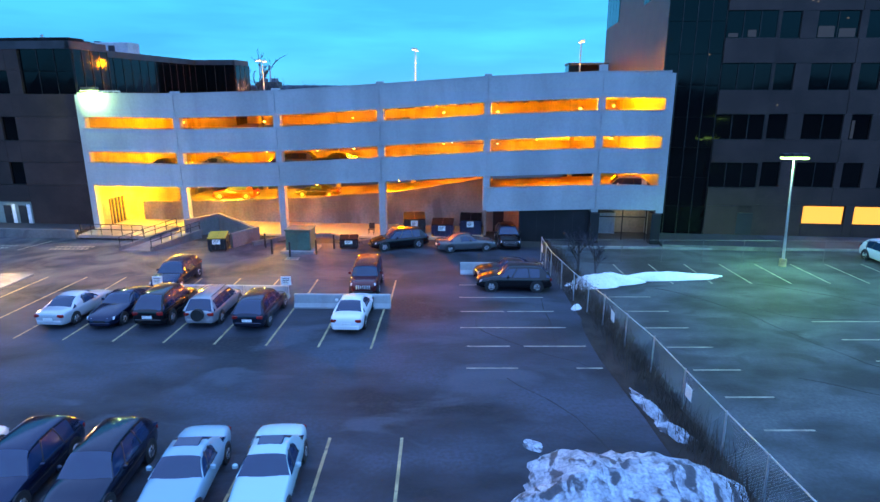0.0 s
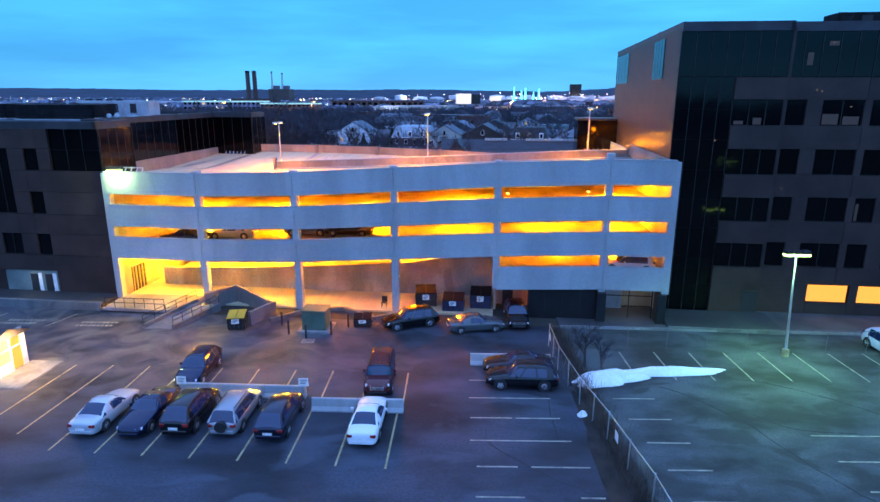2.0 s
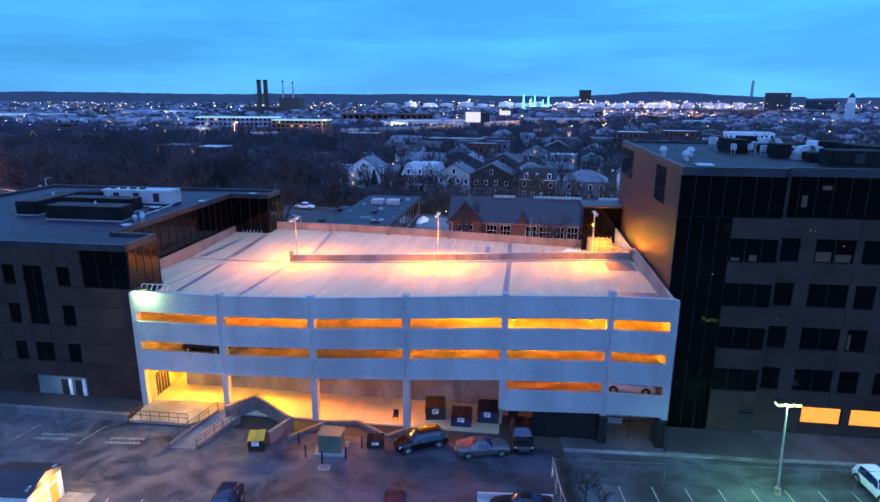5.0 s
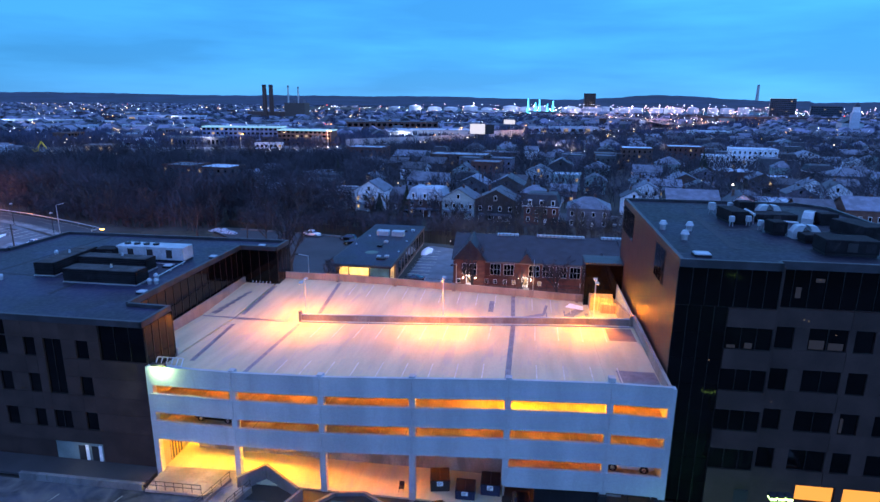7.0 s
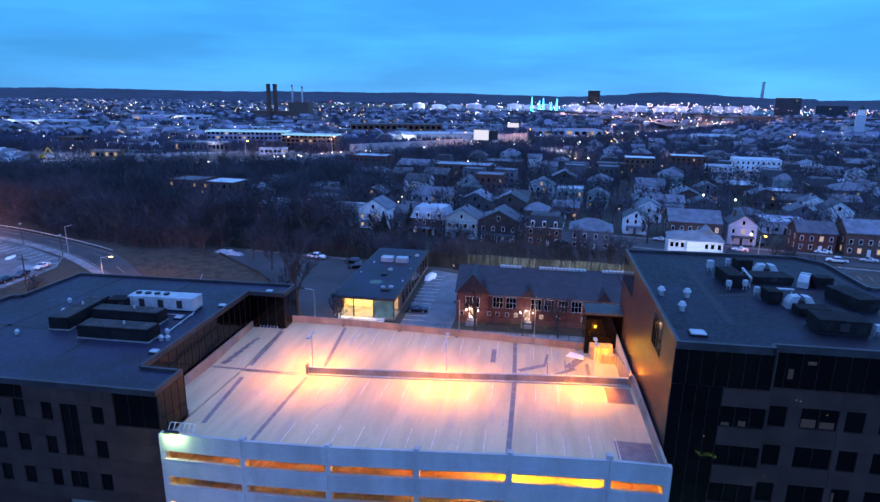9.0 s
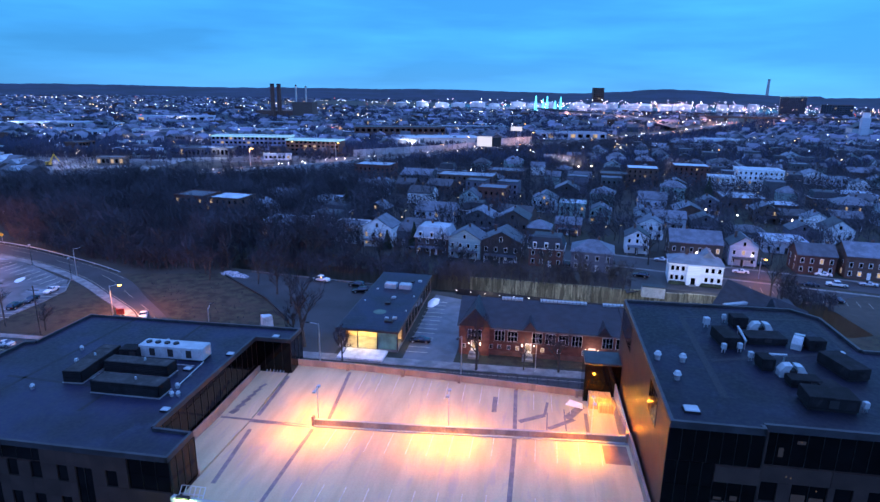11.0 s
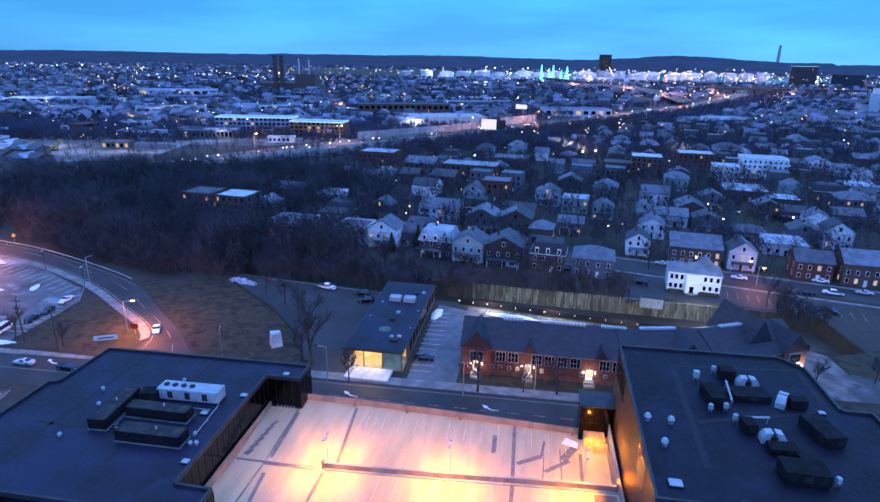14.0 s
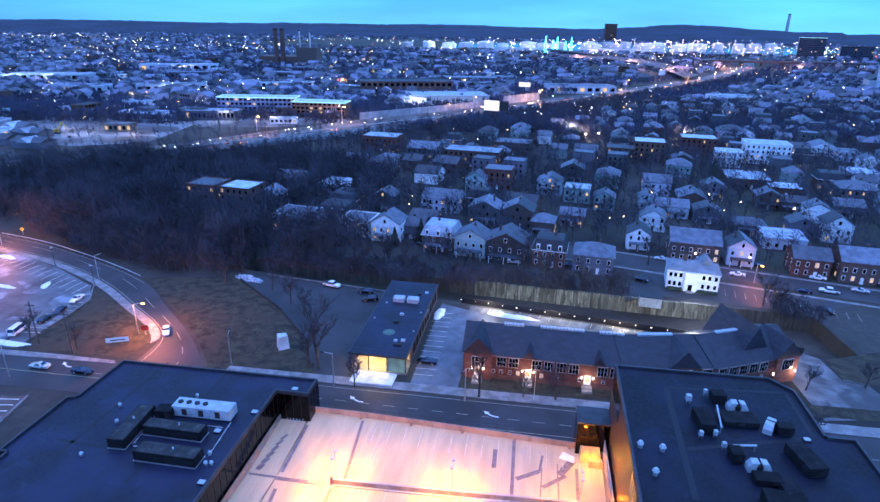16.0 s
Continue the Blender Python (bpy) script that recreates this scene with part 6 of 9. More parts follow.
OUTER, INNER = smooth(OUTER), smooth(INNER)
strip("road", OUTER, INNER, 0.04, ROADBED, "curving slip road under an orange lamp")
for f, w in ((0.07, 0.14), (0.42, 0.16), (0.93, 0.16)):
    pts = [(a[0] + (b[0] - a[0]) * f, a[1] + (b[1] - a[1]) * f) for a, b in zip(OUTER, INNER)]
    for i, ((x0, y0), (x1, y1)) in enumerate(zip(pts, pts[1:])):
        if f < 0.1 and i < 13 or f == 0.42 and i % 4 < 2 or f > 0.9:
            line(x0, y0, x1, y1, w, LINEPAINT, 0.06)
verge = INNER[:30]
strip("pavement", [(x + 0.1, y - 0.3) for x, y in verge], [(x - 1.2, y - 2.3) for x, y in verge], 0.15, WALK, "concrete pavement along the slip road", "pavement")
sheet("parking_lot", [(-190, 191), (-190, 120), (-110.6, 120), (-110.2, 130.9), (-109.3, 138.4), (-109.3, 147), (-114.0, 156.0), (-116.3, 157.0), (-132.8, 167.8), (-152.5, 177.9)], 0.03, mat("slushy_asphalt", (0.085, 0.092, 0.105), 0.6, var=0.5, scale=0.12, var2=0.25, scale2=3, bump=0.2, stain=((0.34, 0.38, 0.44), 0.11, 0.55, 0.63)), "parking lot with melting snow beside the slip road", "parking lot")
sheet("grass", [(-110.4, 120), (-82, 117.5), (-80.3, 125.5), (-84.9, 133), (-96.5, 143.0), (-114.6, 156), (-113.8, 156.0), (-109.1, 147), (-109.1, 138.4), (-110.0, 130.9)], 0.035, GRASS, "dull winter grass beside the slip road", "grass")
wallrun("trim_wall", "pale kerb between the lot and the grass", [(-113.9, 156.1), (-109.2, 147), (-109.2, 138.4), (-110.1, 130.9)], [0.18] * 4, 0.3, WALK)
sheet("grass", [(-60, 111.5), (-62, 117.5), (-70, 129.2), (-83.5, 144), (-103, 163.5), (-72, 167), (-54, 147), (-43, 132), (-37.5, 119), (-35, 112.5)], 0.03, GRASS, "dull winter grass bank", "grass")
for i in range(13):
    f = i / 12
    line(-152.6 + 36.9 * f, 176.8 - 20.6 * f, -153.7 + 36.9 * f, 171.0 - 20.8 * f, 0.2, DECKLINE, 0.05)
for i in range(8):
    line(-109.8, 145 - 2.5 * i, -115.4, 145 - 2.5 * i, 0.18, DECKLINE, 0.05)
for x, y, rx, ry, h, t in ((-155.5, 175.0, 4.2, 1.3, 0.7, -22), (-139, 153, 4.5, 1.0, 0.3, -15), (-128, 155, 1.2, 2.6, 0.25, 20), (-117, 122.2, 9, 1.3, 0.5, -6)):
    mound("snow_bank", "ploughed old snow at the lot's edge", x, y, rx, ry, h, CLEANSNOW, t, 0.6, 30, x)
sheet("parking_lot", [(-72, 164.5), (-54, 146.6), (-43, 131.6), (-37.2, 118.6), (-34.5, 112.3), (-28.6, 112.2), (-24, 159), (-65, 169)], 0.035, DARKLOT, "dark parking lot beside the pavilion", "parking lot")
wallrun("trim_wall", "black kerb wall round the pavilion lot", [(-72, 164.5), (-54, 146.6), (-43, 131.6), (-37.2, 118.6)], [0.5, 0.5, 0.5, 0.5], 0.5, BLACKMETAL)
wallrun("trim_wall", "pale concrete kerb at the back of the lot", [(-66, 169.2), (-24, 159.6)], [0.4, 0.4], 0.4)
mound("snow_bank", "old snow heap in the lot's corner", -70, 166, 5.5, 2.0, 0.9, SNOW, -30, 0.5, 30, 31)
sheet("parking_lot", [(-14, 111.8), (-3.4, 111), (1.5, 149), (-9.2, 154)], 0.035, mat("cold_asphalt", (0.10, 0.115, 0.14), 0.6, var=0.25, scale=0.3, var2=0.2, scale2=3, bump=0.15), "striped drive between pavilion and school", "parking lot")
for i in range(13):
    line(-13.6 + 0.25 * i, 117 + 2.6 * i, -8.8 + 0.25 * i, 116.6 + 2.6 * i, 0.16, DECKLINE, 0.05)
mound("snow_bank", "white heap of ploughed snow", -9.3, 147.5, 1.4, 3.6, 1.0, CLEANSNOW, -10, 0.4, 26, 37)
mound("snow_bank", "ridge of old snow behind the school", 10.5, 147.5, 7.5, 1.3, 0.7, CLEANSNOW, -12, 0.4, 26, 41)
sheet("lane", [(-2, 145.0), (80, 126.0), (80, 133.5), (-1, 153.3)], 0.03, SALTED, "pale lit service lane behind the school", "road")
for i in range(24):
    line(4 + 2.7 * i, 149.5 - 0.65 * i, 4.9 + 2.7 * i, 152.2 - 0.65 * i, 0.14, LINEPAINT, 0.05)

# the red light on this lot is mixed into the paving colour
sheet("parking_lot", [(-94.7, 86.2), (-93.1, 92.6), (-93.8, 101.4), (-107.1, 100.9)], 0.05, mat("red_lit_paving", (0.10, 0.065, 0.06), 0.85, var=0.3, scale=0.3), "small paved lot beside the street, red light in its colour", "parking lot")
for j in range(5):
    line(-105.1 + 0.2 * j, 99.7 - 2.0 * j, -94.8 + 0.2 * j, 100.2 - 2.0 * j, 0.3, DECKLINE, 0.07)
wallrun("trim_wall", "pale kerb round the small paved lot", [(-93.8, 101.4), (-93.1, 92.6)], [0.35, 0.35], 0.35, WALK)
sheet("pavement", [(-120.8, 117.1), (-96.4, 116.0), (-83.0, 115.2), (-83.7, 116.4), (-97.7, 117.9), (-122.9, 119.6)], 0.14, WALK, "concrete pavement across the street")

# ---- pavilion with the lit glass front ----
pav = thing("glass_pavilion", "low flat-roofed pavilion with a lit glass front", "pavilion", pose(-21.7, 116.9, 0, 0, 0, -6.2))
W2 = 6.6
part("floor", Mesh().box(-W2, 0, 0, W2, 40.5, 0.25), WALK, pav)
part("wall", Mesh().box(-W2, 5.0, 0.25, -W2 + 0.3, 40.5, 4.3).box(W2 - 0.3, 5.0, 0.25, W2, 40.5, 4.3).box(-W2 + 0.3, 40.2, 0.25, W2 - 0.3, 40.5, 4.3), BRICKDARK, pav)
part("wall", Mesh().box(-W2 + 0.31, 6.5, 0.25, W2 - 0.31, 6.8, 4.3), mat("room_wall", (0.6, 0.5, 0.35), 0.8), pav)
part("roof", Mesh().box(-W2 - 0.25, -0.3, 4.3, W2 + 0.25, 40.8, 4.75), COPING, pav)
part("roof_membrane", Mesh().box(-W2, 0, 4.75, W2, 40.5, 4.8), ROOFING, pav)
for j in range(4):
    u = -W2 + 0.1 + (2 * W2 - 0.2) * j / 3
    part("mullion", Mesh().box(u - 0.1, 0.1, 0.25, u + 0.1, 0.3, 4.3), BLACKMETAL, pav)
for s in (-1, 1):
    for j in range(9):
        part("side_window", Mesh().box(s * W2 - 0.03, 8 + 3.5 * j, 0.9, s * W2 + 0.03, 10.4 + 3.5 * j, 3.8), DARKGLASS, pav)
part("blind", Mesh().box(2.3, 0.35, 0.4, W2 - 0.3, 0.42, 4.2), mat("teal_blind", (0.10, 0.28, 0.24), 0.8), pav, "drawn teal blind")
part("terrace", Mesh().rounded(-5.2, -5.2, 0.0, 4.6, -0.3, 0.45, 0.1), mat("thin_wet_snow", (0.62, 0.65, 0.70), 0.8, var=0.2, scale=0.6), pav, "terrace under thin wet snow")
for x, y in ((-1.6, 28), (2.2, 28)):
    part("roof_unit", Mesh().rounded(x - 1.5, y - 1.1, 4.8, x + 1.5, y + 1.1, 6.0, 0.08), ALU, pav)
for x, y, w in ((0.5, 16, 1.2), (3.5, 5, 1.8), (3, 33, 1.0)):
    part("roof_curb", Mesh().rounded(x - w / 2, y - 0.6, 4.8, x + w / 2, y + 0.6, 5.2, 0.06), GREYMETAL, pav)
part("roof_patch", Mesh().tube((0.0, 10.5, 4.802), (0.0, 10.5, 4.83), 1.5, 1.4, 18), GREENBOX, pav, "round green roof patch")
for x, y, w in ((1.0, 20.0, 1.0), (4.3, 7.0, 0.9), (2.6, 6.6, 0.8), (-4.6, 26.0, 0.4), (5.6, 22.0, 0.4), (-5.4, 17.0, 0.35), (4.8, 34.0, 0.9), (5.8, 12.0, 0.35)):
    part("roof_vent", Mesh().rounded(x - w / 2, y - w / 2, 4.8, x + w / 2, y + w / 2, 4.95 + 0.3 * w, 0.05), ALU, pav)
for j in range(9):
    part("roof_joint", Mesh().box(-W2 + 0.2, 4.4 * j + 2.0, 4.801, W2 - 0.2, 4.4 * j + 2.12, 4.815), COPING, pav)
lamp("POINT", pav.matrix_basis @ pose(-2.2, 3.4, 3.4), 1300, (1.0, 0.70, 0.20), 0.3)
lamp("POINT", pav.matrix_basis @ pose(3.6, 3.4, 3.4), 250, (0.9, 0.8, 0.5), 0.3)

# ---- brick school ----
SCHOOL = pose(-2.2, 117.6, 0, 0, 0, -6.0)
school = thing("brick_school", "long red brick school with slate roof and lit doors", "school", SCHOOL)


def gable_roof(m, x0, y0, x1, y1, z0, z1, along="x", over=0.4):
    if along == "x":
        ym = (y0 + y1) / 2
        return m.loft([[(x0 - over, y0 - over, z0), (x0 - over, y1 + over, z0), (x0 - over, ym, z1)], [(x1 + over, y0 - over, z0), (x1 + over, y1 + over, z0), (x1 + over, ym, z1)]])
    xm = (x0 + x1) / 2
    return m.loft([[(x0 - over, y0 - over, z0), (xm, y0 - over, z1), (x1 + over, y0 - over, z0)], [(x0 - over, y1 + over, z0), (xm, y1 + over, z1), (x1 + over, y1 + over, z0)]])


def sash(parent, x, z, w, h, y=0.0, lit=False):
    """A white-framed window on a wall that faces -y."""
    f = part("window", Mesh().box(x - w / 2, y - 0.08, z, x + w / 2, y - 0.003, z + h), WHITEPAINT, parent)
    nx = max(1, round(w / 0.8))
    for i in range(nx):
        for j in range(2):
            a, b = x - w / 2 + 0.06 + (w - 0.06) * i / nx, x - w / 2 + (w - 0.06) * (i + 1) / nx
            part("pane", Mesh().box(a, y - 0.1, z + 0.06 + (h - 0.06) * j / 2, b, y - 0.082, z + (h - 0.06) * (j + 1) / 2), ROOM_WARM if lit else DARKGLASS, f)


LEN, DEEP = 36.0, 15.0
part("wall", Mesh().box(0, 0, 0, LEN, DEEP, 6.2), BRICK, school)
part("plinth", Mesh().box(-0.08, -0.1, 0, LEN + 0.08, -0.003, 1.1), BRICKDARK, school)
part("roof", gable_roof(Mesh(), 0, 0, LEN, DEEP, 6.2, 10.2), SLATE, school)
for gx0, gw in ((0.3, 6.2),):
    part("gable_wall", Mesh().prism([(gx0, -0.7), (gx0 + gw, -0.7), (gx0 + gw, -0.01), (gx0, -0.01)], 0, 6.4), BRICK, school)
    part("gable", Mesh().loft([[(gx0, -0.7, 6.4), (gx0 + gw / 2, -0.7, 10.2), (gx0 + gw, -0.7, 6.4)][::-1], [(gx0, 0.2, 6.4), (gx0 + gw / 2, 0.2, 10.2), (gx0 + gw, 0.2, 6.4)][::-1]]), BRICK, school)
    part("gable_roof", gable_roof(Mesh(), gx0, -0.6, gx0 + gw, 8, 6.5, 10.5, "y", 0.3), SLATE, school)
for gx0 in (13.6, 28.6):
    part("dormer", gable_roof(Mesh(), gx0, -0.4, gx0 + 2.4, 4, 6.2, 8.3, "y", 0.2), SLATE, school)
for x, w in ((3.4, 2.6), (8.6, 1.9), (11.3, 1.9), (16.4, 1.9), (19.1, 1.9), (21.8, 1.9), (24.5, 1.9), (30.6, 1.9), (33.3, 1.9)):
    sash(school, x, 3.35, w * 1.12, 2.35, -0.7 if 0.3 < x < 6.5 else 0)
for x in (1.2, 6.9, 8.6, 10.6, 12.4, 17.6, 21.0, 26.0, 31.0, 34.5):
    sash(school, x, 1.5, 0.75, 0.9, -0.7 if 0.3 < x < 6.5 else 0, x in (12.4, 17.6))
for x in (3.4, 14.6, 27.6):
    y = -0.7 if x < 6 else 0
    door = part("door", Mesh().box(x - 0.7, y - 0.14, 1.0, x + 0.7, y - 0.004, 3.2), WHITEPAINT, school, "white panelled door under a lit arch")
    part("pane", Mesh().box(x - 0.5, y - 0.16, 1.6, x + 0.5, y - 0.145, 2.9), ROOM_WARM, door)
    part("steps", Mesh().box(x - 1.1, y - 2.3, 0, x + 1.1, y - 0.15, 0.5).box(x - 1.0, y - 1.4, 0.5, x + 1.0, y - 0.15, 0.95), WALK, school)
    for s in (-1, 1):
        part("wall_lantern", Mesh().rounded(x + s * 1.25 - 0.08, y - 0.22, 2.55, x + s * 1.25 + 0.08, y - 0.01, 2.85, 0.03), WARM_GLOW, school)
    lamp("POINT", SCHOOL @ pose(x, y - 0.9, 2.8), 150, (1.0, 0.74, 0.42), 0.25)
for x0, x1 in ((8.5, 13.0), (16.8, 26.6), (30.0, 35.4)):
    sky_ = part("roof_skylight", Mesh().box(x0, DEEP / 2 - 0.5, 10.0, x1, DEEP / 2 + 0.5, 10.42), ALU, school, "pale ridge skylight")
    for j in range(int((x1 - x0) / 0.8)):
        part("glazing_bar", Mesh().box(x0 + 0.8 * j + 0.36, DEEP / 2 - 0.52, 9.95, x0 + 0.8 * j + 0.44, DEEP / 2 + 0.52, 10.45), GREYMETAL, sky_)
part("eave_band", Mesh().box(-0.1, -0.16, 5.85, LEN, -0.004, 6.15), WALK, school, "pale stone band under the eaves")
part("stone_band", Mesh().box(-0.1, -0.14, 3.0, LEN, -0.005, 3.16), BRICKDARK, school)
def school_wing(m, length, label, gable):
    """A stretch of the school that bends away from the one before it."""
    ob = thing("school_wing", label, "school", m, "school wings")
    part("wall", Mesh().box(0, 0, 0, length, DEEP, 6.2), BRICK, ob)
    part("plinth", Mesh().box(0, -0.1, 0, length, -0.003, 1.1), BRICKDARK, ob)
    part("eave_band", Mesh().box(0, -0.16, 5.85, length, -0.004, 6.15), WALK, ob, "pale stone band under the eaves")
    part("roof", gable_roof(Mesh(), -1.0, 0, length, DEEP, 6.2, 10.2), SLATE, ob)
    g0, gw = gable
    part("gable_wall", Mesh().prism([(g0, -0.7), (g0 + gw, -0.7), (g0 + gw, -0.17), (g0, -0.17)], 0, 6.4), BRICK, ob)
    part("gable", Mesh().loft([[(g0, -0.7, 6.4), (g0 + gw / 2, -0.7, 10.2), (g0 + gw, -0.7, 6.4)][::-1], [(g0, 0.2, 6.4), (g0 + gw / 2, 0.2, 10.2), (g0 + gw, 0.2, 6.4)][::-1]]), BRICK, ob)
    part("gable_roof", gable_roof(Mesh(), g0, -0.6, g0 + gw, 8, 6.5, 10.5, "y", 0.3), SLATE, ob)
    sash(ob, g0 + gw / 2, 3.35, min(gw * 0.5, 3.2), 2.6, -0.7)
    for j in range(int(length / 2.7)):
        x = 1.3 + 2.7 * j
        if g0 - 1.2 < x < g0 + gw + 1.2 or x > length - 1.0:
            continue
        sash(ob, x, 3.35, 2.1, 2.35)
        sash(ob, x, 1.5, 0.75, 0.9)
    part("roof_skylight", Mesh().box(length * 0.2, DEEP / 2 - 0.5, 10.0, length * 0.6, DEEP / 2 + 0.5, 10.42), ALU, ob, "pale ridge skylight")
    return ob


MIDWING = SCHOOL @ pose(LEN - 0.05, 0, 0, 0, 0, 12)
school_wing(MIDWING, 20.0, "bent middle wing of the brick school, gabled front", (9.0, 6.4))
WING = MIDWING @ pose(19.95, 0, 0, 0, 0, 13)
endwing = school_wing(WING, 21.0, "angled end wing of the brick school, lit corner", (15.0, 6.0))
part("tall_roof", gable_roof(Mesh(), 8, 3, 15, 15, 6.4, 13.0, "y", 0.4), SLATE, endwing, "steep slate roof over the stair hall")
for x in (14.4, 20.4):
    part("wall_lantern", Mesh().rounded(x, -0.92, 2.5, x + 0.18, -0.71, 2.82, 0.03), WARM_GLOW, endwing)
lamp("POINT", WING @ pose(20.4, -1.8, 2.8), 260, (1.0, 0.74, 0.42), 0.25)
sheet("lawn", [site(29, 63), site(118, 66), site(118, 70), site(29, 68)], 0.06, GRASS, "thin winter lawn before the school", "grass")
flag = thing("flagpole", "bare white flagpole on the lawn", "flagpole", pose(13.2, 109.2, 0))
part("pole", Mesh().tube((0, 0, 0), (0, 0, 8.5), 0.08, 0.04), GALV, flag)
part("finial", Mesh().tube((0, 0, 8.5), (0, 0, 8.65), 0.09, 0.03), GALV, flag)

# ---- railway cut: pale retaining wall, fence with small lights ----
DARKWALL = mat("dark_cut_wall", (0.055, 0.053, 0.045), 0.9, var=0.3, scale=0.3, bump=0.3, streak=(2, 1, 0.3))
cut = thing("retaining_wall", "stained pale concrete retaining wall of the railway cut", "wall", kind="structure")
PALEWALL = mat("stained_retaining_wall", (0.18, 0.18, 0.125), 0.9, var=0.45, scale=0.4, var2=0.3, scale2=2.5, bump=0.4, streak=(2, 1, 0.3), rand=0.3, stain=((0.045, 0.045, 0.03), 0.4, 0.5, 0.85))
fx = lambda s: (FAR_EDGE[0][0] + (FAR_EDGE[1][0] - FAR_EDGE[0][0]) * s, FAR_EDGE[0][1] + (FAR_EDGE[1][1] - FAR_EDGE[0][1]) * s)
nx_ = lambda s: (NEAR_EDGE[0][0] + (NEAR_EDGE[1][0] - NEAR_EDGE[0][0]) * s, NEAR_EDGE[0][1] + (NEAR_EDGE[1][1] - NEAR_EDGE[0][1]) * s)
for i in range(34):
    (x0, y0), (x1, y1) = fx((i + 0.02) / 34), fx((i + 0.98) / 34)
    e = random.uniform(0, 0.15)
    # pale panels between x 0 and 70, dark ones elsewhere
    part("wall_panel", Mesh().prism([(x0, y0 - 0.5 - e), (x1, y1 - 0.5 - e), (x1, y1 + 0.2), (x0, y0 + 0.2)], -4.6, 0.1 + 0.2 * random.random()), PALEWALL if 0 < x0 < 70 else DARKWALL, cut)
lights = thing("fence_line", "dark fence with a row of small white lights", "fence")
for i in range(44):
    s = 0.42 + 0.5 * i / 44
    x, y = nx_(s)
    part("post", Mesh().tube((x, y - 0.8, 0), (x, y - 0.8, 1.9), 0.06, k=5), BLACKMETAL, lights)
    if i % 2 == 0 and i < 34:
        part("light", Mesh().rounded(x - 0.09, y - 0.95, 1.1, x + 0.09, y - 0.85, 1.28, 0.03), glow("fence_light_glow", (1.0, 0.95, 0.8), 3) if i == 0 else bpy.data.materials["fence_light_glow"], lights)
p0, p1 = nx_(0.42), nx_(0.92)
part("screen", Mesh().prism([(p0[0], p0[1] - 0.75), (p1[0], p1[1] - 0.75), (p1[0], p1[1] - 0.65), (p0[0], p0[1] - 0.65)], 0.05, 1.8), BLACKMETAL, lights)
for s in (0.47, 0.57, 0.67, 0.77, 0.87):
    x, y = nx_(s)
    lamp("POINT", pose(x, y - 1.2, 3.4), 1300, (1.0, 0.92, 0.62), 0.3)

# ---- street of houses beyond the cut ----
strip("road", [(30, 207), (52, 200.5), (90, 190), (200, 148)], [(24, 195), (52, 186.5), (81, 179.5), (195, 138)], 0.03, ROADBED, "residential street with parked cars")
for x0, y0, x1, y1 in ((40, 204.5, 200, 149.5), (30, 193, 195, 136.6)):
    line(x0, y0, x1, y1, 1.4, WALK, 0.08)
sheet("parking_lot", [(47, 167), (57, 186), (112, 165), (95, 157)], 0.03, ROADBED, "small dark lot round the white house", "parking lot")
for i in range(7):
    line(74 + 2.6 * i, 172.5 - 0.9 * i, 72.6 + 2.6 * i, 167.8 - 0.9 * i, 0.14, LINEPAINT, 0.06)
    line(92 + 2.7 * i, 163.5 - 0.9 * i, 90.5 + 2.7 * i, 159.0 - 0.9 * i, 0.14, LINEPAINT, 0.06)

SIDING = {"white": mat("white_siding", (0.68, 0.75, 0.80), 0.7, var=0.12, scale=0.4, bump=0.15, streak=(0.3, 0.3, 6), rand=0.12), "pale": mat("pale_siding", (0.38, 0.47, 0.54), 0.7, var=0.12, scale=0.4, bump=0.15, streak=(0.3, 0.3, 6), rand=0.3, hue=0.06),
          "grey": mat("grey_siding", (0.095, 0.105, 0.125), 0.75, var=0.15, scale=0.4, bump=0.15, streak=(0.3, 0.3, 6), rand=0.35, hue=0.08), "brown": mat("brown_siding", (0.075, 0.055, 0.048), 0.75, var=0.15, scale=0.4, bump=0.15, streak=(0.3, 0.3, 6), rand=0.3),
          "teal": mat("teal_siding", (0.20, 0.33, 0.33), 0.7, var=0.1, scale=0.4, bump=0.15, streak=(0.3, 0.3, 6)), "pink": mat("pink_siding", (0.20, 0.11, 0.11), 0.7, var=0.1, scale=0.4, bump=0.15, streak=(0.3, 0.3, 6)), "dark": mat("dark_siding", (0.035, 0.034, 0.037), 0.75, bump=0.15, rand=0.3),
          "brick": BRICK, "brickdark": BRICKDARK}
TONE = {"white": "white clapboard", "pale": "pale clapboard", "grey": "grey clapboard", "brown": "brown-stained", "teal": "pale teal", "pink": "faded pink", "dark": "dark", "brick": "red brick", "brickdark": "dark brick"}
SHAPE = {"flat": "flat-roofed block", "gablex": "house with a gabled roof", "gabley": "gable-fronted house", "hip": "house with a hipped roof", "mansard": "house with a dark mansard roof", "mansardlight": "house with a pale gambrel roof"}


